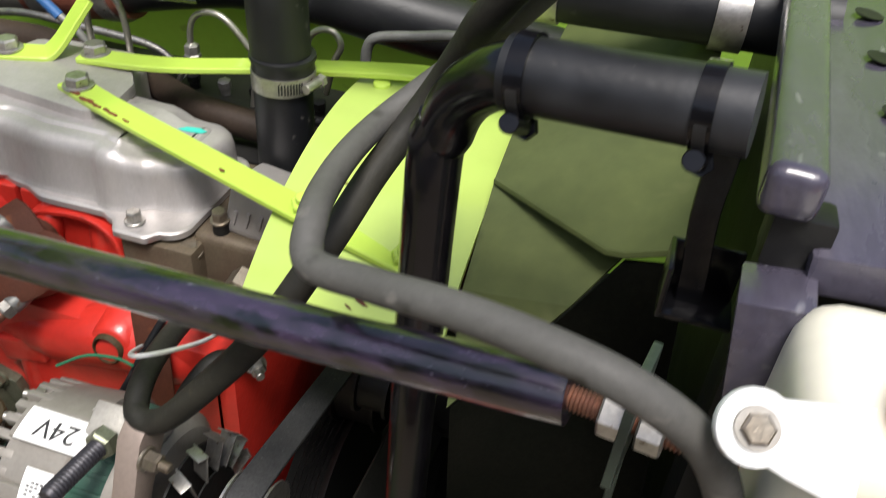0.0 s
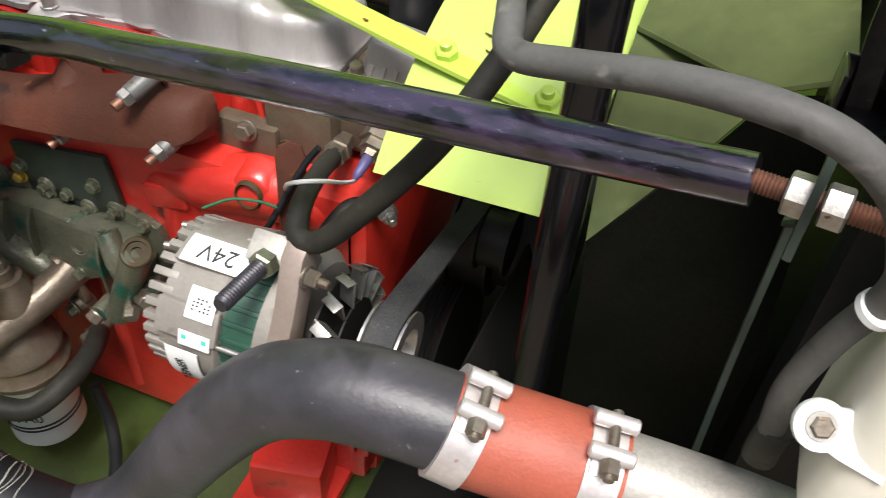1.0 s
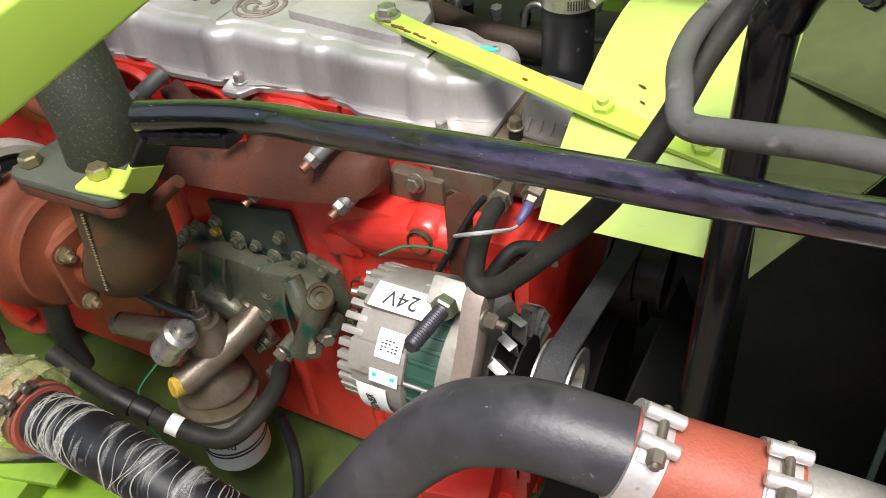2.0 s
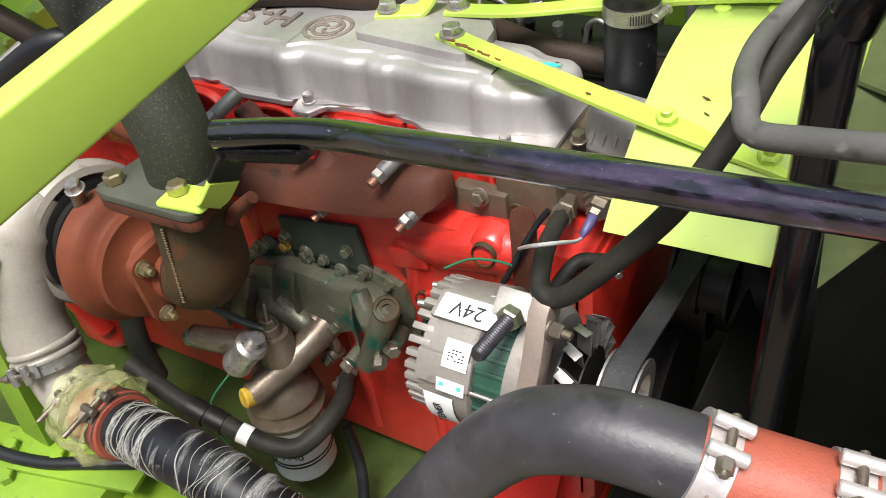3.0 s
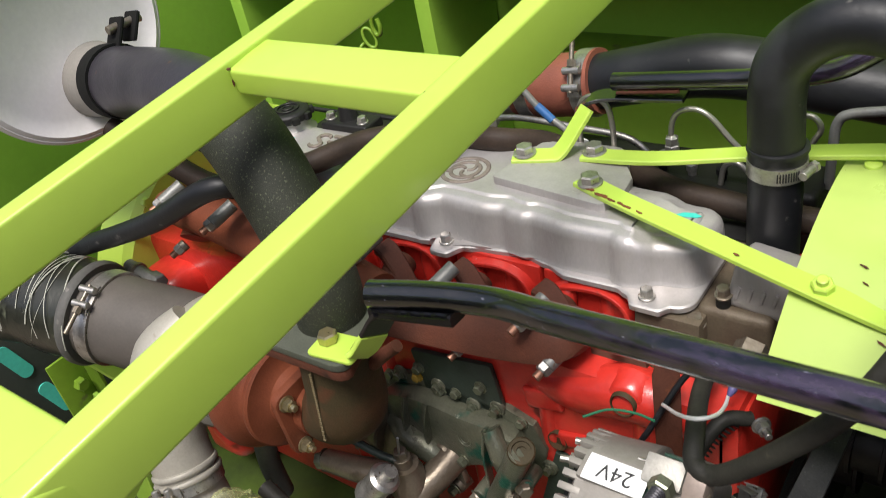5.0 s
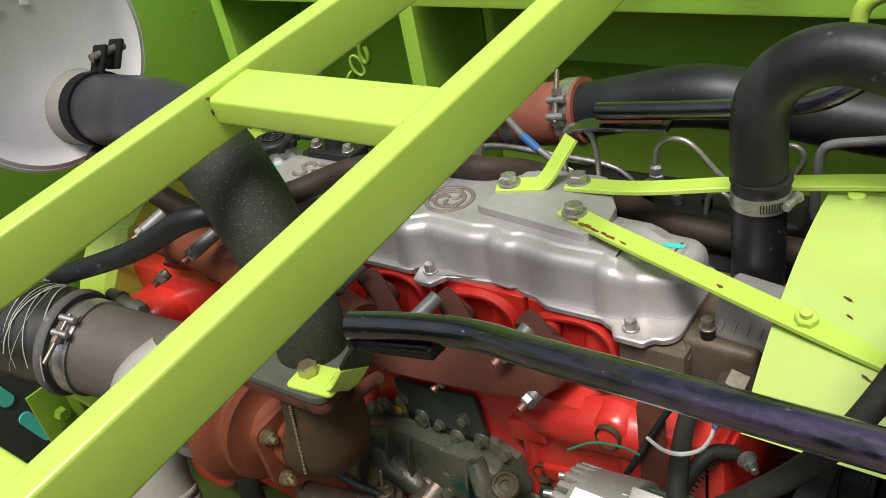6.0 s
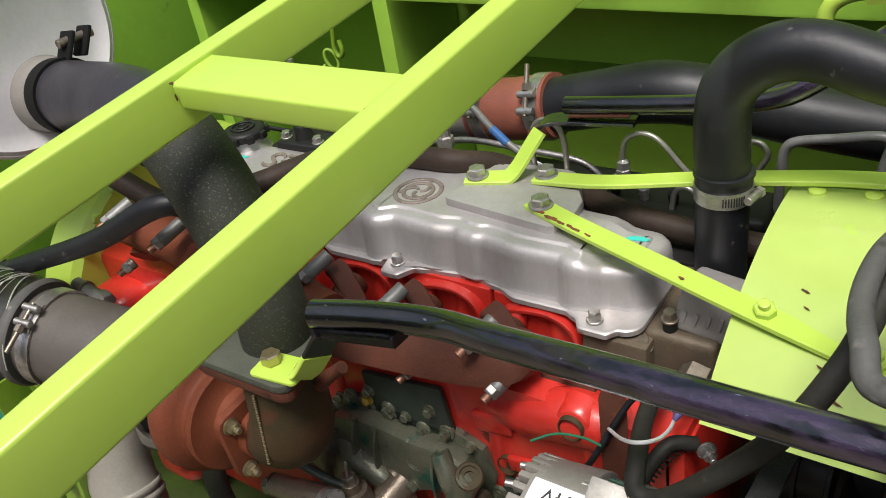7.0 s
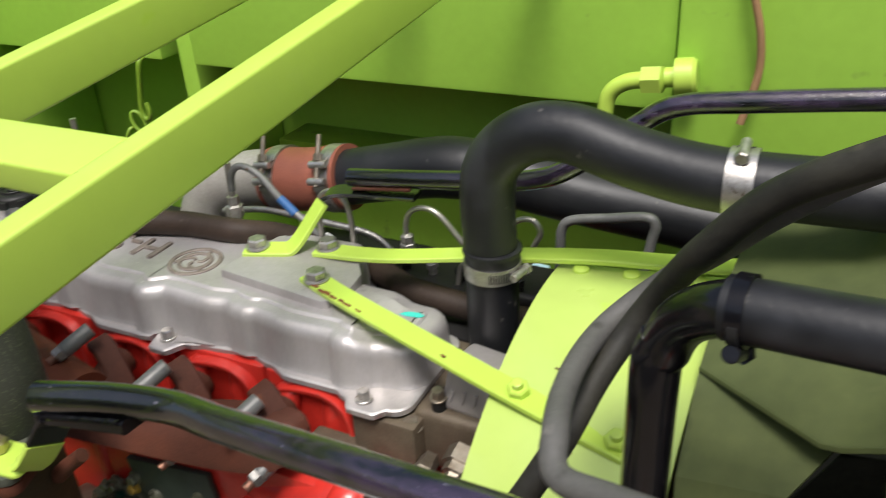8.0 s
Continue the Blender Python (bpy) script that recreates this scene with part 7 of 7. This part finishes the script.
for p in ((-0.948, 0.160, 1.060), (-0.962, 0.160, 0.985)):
    bolt(rear, p, (0, -1, 0), 0.022, 0.014, LIME_SHADED, False)
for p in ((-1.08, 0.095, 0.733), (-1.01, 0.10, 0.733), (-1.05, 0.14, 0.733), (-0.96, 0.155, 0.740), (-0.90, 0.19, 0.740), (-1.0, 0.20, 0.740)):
    bolt(rear, p, (0, 0, 1), 0.020, 0.012, LIME_SHADED, False)
bell = thing("flywheel_cover", (-1.25, 0.62, 0.66), "lime green round flywheel cover", "cover")
part("rim", lathe(bmnew(), (-1.30, 0.62, 0.935), (1, 0, 0), [(0, 0), (0, 0.27), (0.05, 0.275), (0.07, 0.272), (0.08, 0.26), (0.08, 0)], 56), LIME, bell)
for k in range(12):
    a = radians(40 + 12 * k)
    bolt(bell, (-1.22, 0.62 - 0.265 * math.cos(a), 0.935 + 0.265 * math.sin(a)), (1, 0, 0), 0.014, 0.009, LIME, False)
slotted = thing("slotted_panel", (-1.5, 0.2, 0.6), "dark grey slotted panel with turquoise sheet behind", "panel")
part("panel_sheet", rbox(bmnew(), (-1.505, 0.215, 0.85), (0.006, 0.40, 0.50), 0.001), PLATE_GREY, slotted)
for y, z in ((0.2465, 0.872), (0.2775, 0.760), (0.2155, 0.984)):
    part("slot", plate(bmnew(), rounded(0.085, 0.026, 0.0128, 8), 0.003, basis((-1.502, y, z), (0, 0.34, -1), (1, 0, 0)), 0), TEAL_SHEET, slotted, "turquoise round-ended slot")

rear_post = thing("rear_post", (-1.38, 0.28, 0.6), "lime green folded steel post with a bolted lug", "post")
part("post_face", rbox(bmnew(), (-1.395, 0.283, 0.745), (0.006, 0.058, 0.29), 0.0015), LIME_SHADED, rear_post)
part("post_return", rbox(bmnew(), (-1.372, 0.314, 0.745), (0.052, 0.006, 0.29), 0.0015), LIME_SHADED, rear_post)
bolt(rear_post, (-1.390, 0.290, 0.828), (1, 0, 0), 0.022, 0.016, LIME_SHADED, False)
part("post_lug", rbox(bmnew(), (-1.29, 0.330, 0.870), (0.14, 0.060, 0.006), 0.001, pose(0, 0, 0, -14, 6, 0).to_3x3()), LIME, rear_post, "lime bracket plate")

# ---- back wall fittings ----
for x in (-1.098, -1.638):
    slab("wall_rib", (x - 0.018, 1.075, 0.62), (x + 0.018, 1.294, 2.0), WALL, 0.003, "green steel rib of the recessed wall", "wall rib")
slab("wall_ledge", (-1.02, 1.20, 1.098), (0.6, 1.298, 1.112), LIME_SHADED, 0.002, "green folded ledge along the recess", "ledge")
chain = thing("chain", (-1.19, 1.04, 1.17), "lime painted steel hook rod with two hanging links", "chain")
part("hook", tube(bmnew(), [(-1.183, 1.06, 1.306), (-1.184, 1.042, 1.298), (-1.192, 1.04, 1.262), (-1.200, 1.04, 1.228), (-1.203, 1.04, 1.205), (-1.197, 1.04, 1.190), (-1.187, 1.04, 1.192), (-1.184, 1.04, 1.206), (-1.188, 1.04, 1.222)], 0.0048, 12, 6), LIME_SHADED, chain)
for c, o, up in (((-1.214, 1.036, 1.183), (0.75, 0.5, 0.35), (-0.45, 0, 0.9)), ((-1.236, 1.032, 1.150), (0.2, 0.9, 0), (0.25, 0, 1))):
    o, up = Vector(o).normalized(), Vector(up).normalized()
    pts = [Vector(c) + o * 0.011 * math.cos(t) + up * 0.021 * math.sin(t) for t in (2 * math.pi * j / 12 for j in range(13))]
    part("link", tube(bmnew(), pts, 0.0036, 10, 3), LIME_SHADED, chain)
elbow = thing("hydraulic_elbow", (-0.27, 1.0, 1.29), "lime painted hydraulic elbow and union on the tank", "fitting")
part("bent_pipe", tube(bmnew(), [(-0.304, 1.0, 1.24), (-0.303, 1.0, 1.305), (-0.297, 1.0, 1.335), (-0.277, 1.0, 1.351), (-0.25, 1.0, 1.357)], 0.011, 18, 6), LIME, elbow)
part("union_nut", lathe(bmnew(), (-0.255, 1.0, 1.356), (1, 0, 0.1), [(0, 0), (0, 0.019), (0.025, 0.019), (0.027, 0.014), (0.03, 0)], 6), LIME, elbow, sharp=25)
part("union_body", lathe(bmnew(), (-0.228, 1.005, 1.360), (1, 0.1, 0.1), [(0, 0), (0, 0.013), (0.012, 0.013), (0.013, 0.024), (0.035, 0.024), (0.04, 0.020), (0.04, 0)], 24), LIME, elbow)
hose("cable", [(-0.135, 1.01, 1.62), (-0.138, 1.01, 1.50), (-0.12, 1.01, 1.42), (-0.117, 1.01, 1.37), (-0.13, 1.0, 1.31)], 0.005, CABLE_BROWN, "brown cable hanging down the tank", "cable")
# rust where bolts and hose have rubbed the lime paint
strap_one = [o for o in scene.objects if o.name == "brace_strap"][0]
for k, (x, y, sx, sy) in enumerate(((-0.478, 0.5540, 0.007, 0.003), (-0.463, 0.5475, 0.012, 0.0035), (-0.449, 0.5425, 0.008, 0.0025), (-0.437, 0.5395, 0.006, 0.002), (-0.428, 0.5355, 0.010, 0.0022), (-0.412, 0.5300, 0.006, 0.0018), (-0.30, 0.493, 0.004, 0.0016))):
    bm = plate(bmnew(), ragged(sx, sy, 3.1 * k + 0.7), 0.0006, basis((x, y, 1.2484), (math.cos(radians(-19)), math.sin(radians(-19)), 0), (0, 0, 1)), 0)
    part("rust_patch", bm, RUST_SPOT, strap_one, "rust patch in the paint")
for ang, x, sx in ((57, -0.165, 0.008), (53, -0.150, 0.012), (52, -0.158, 0.006), (69, -0.195, 0.008), (66, -0.19, 0.006)):
    r = 0.318 + (0.034 - 0.020 * min(1.0, max(0.0, (ang - 57.5) / 22.5))) * (x + 0.248) / 0.15 + 0.0012
    o = Vector((-0.2, -math.cos(radians(ang)), math.sin(radians(ang)))).normalized()
    bm = plate(bmnew(), ragged(sx * 0.75, sx * 0.14, ang), 0.0006, basis((x, 0.62 - r * math.cos(radians(ang)), 0.95 + r * math.sin(radians(ang))), (1, -0.5, -0.2), o), 0)
    part("rust_chip", bm, RUST, shroud, "rust chip in the paint")
# weld stains where the cross bar meets the guard bars
for k, (p, n, w, sx, sy) in enumerate((((-0.4645, 0.3035, 1.4795), (0.1, -0.18, 1), (0.2, 1, 0.18), 0.0025, 0.002), ((-0.6835, 0.3035, 1.4795), (0.1, -0.18, 1), (0.2, 1, 0.18), 0.003, 0.002), ((-0.6830, 0.3550, 1.4890), (0.1, -0.18, 1), (0.2, 1, 0.18), 0.004, 0.0025), ((-0.6840, 0.3040, 1.4660), (0, -1, -0.18), (0.2, 0, 1), 0.0045, 0.0018))):
    part("weld_stain", plate(bmnew(), ragged(sx, sy, 5.3 * k), 0.0006, basis(p, w, n), 0), RUST, guard, "brown weld stain")
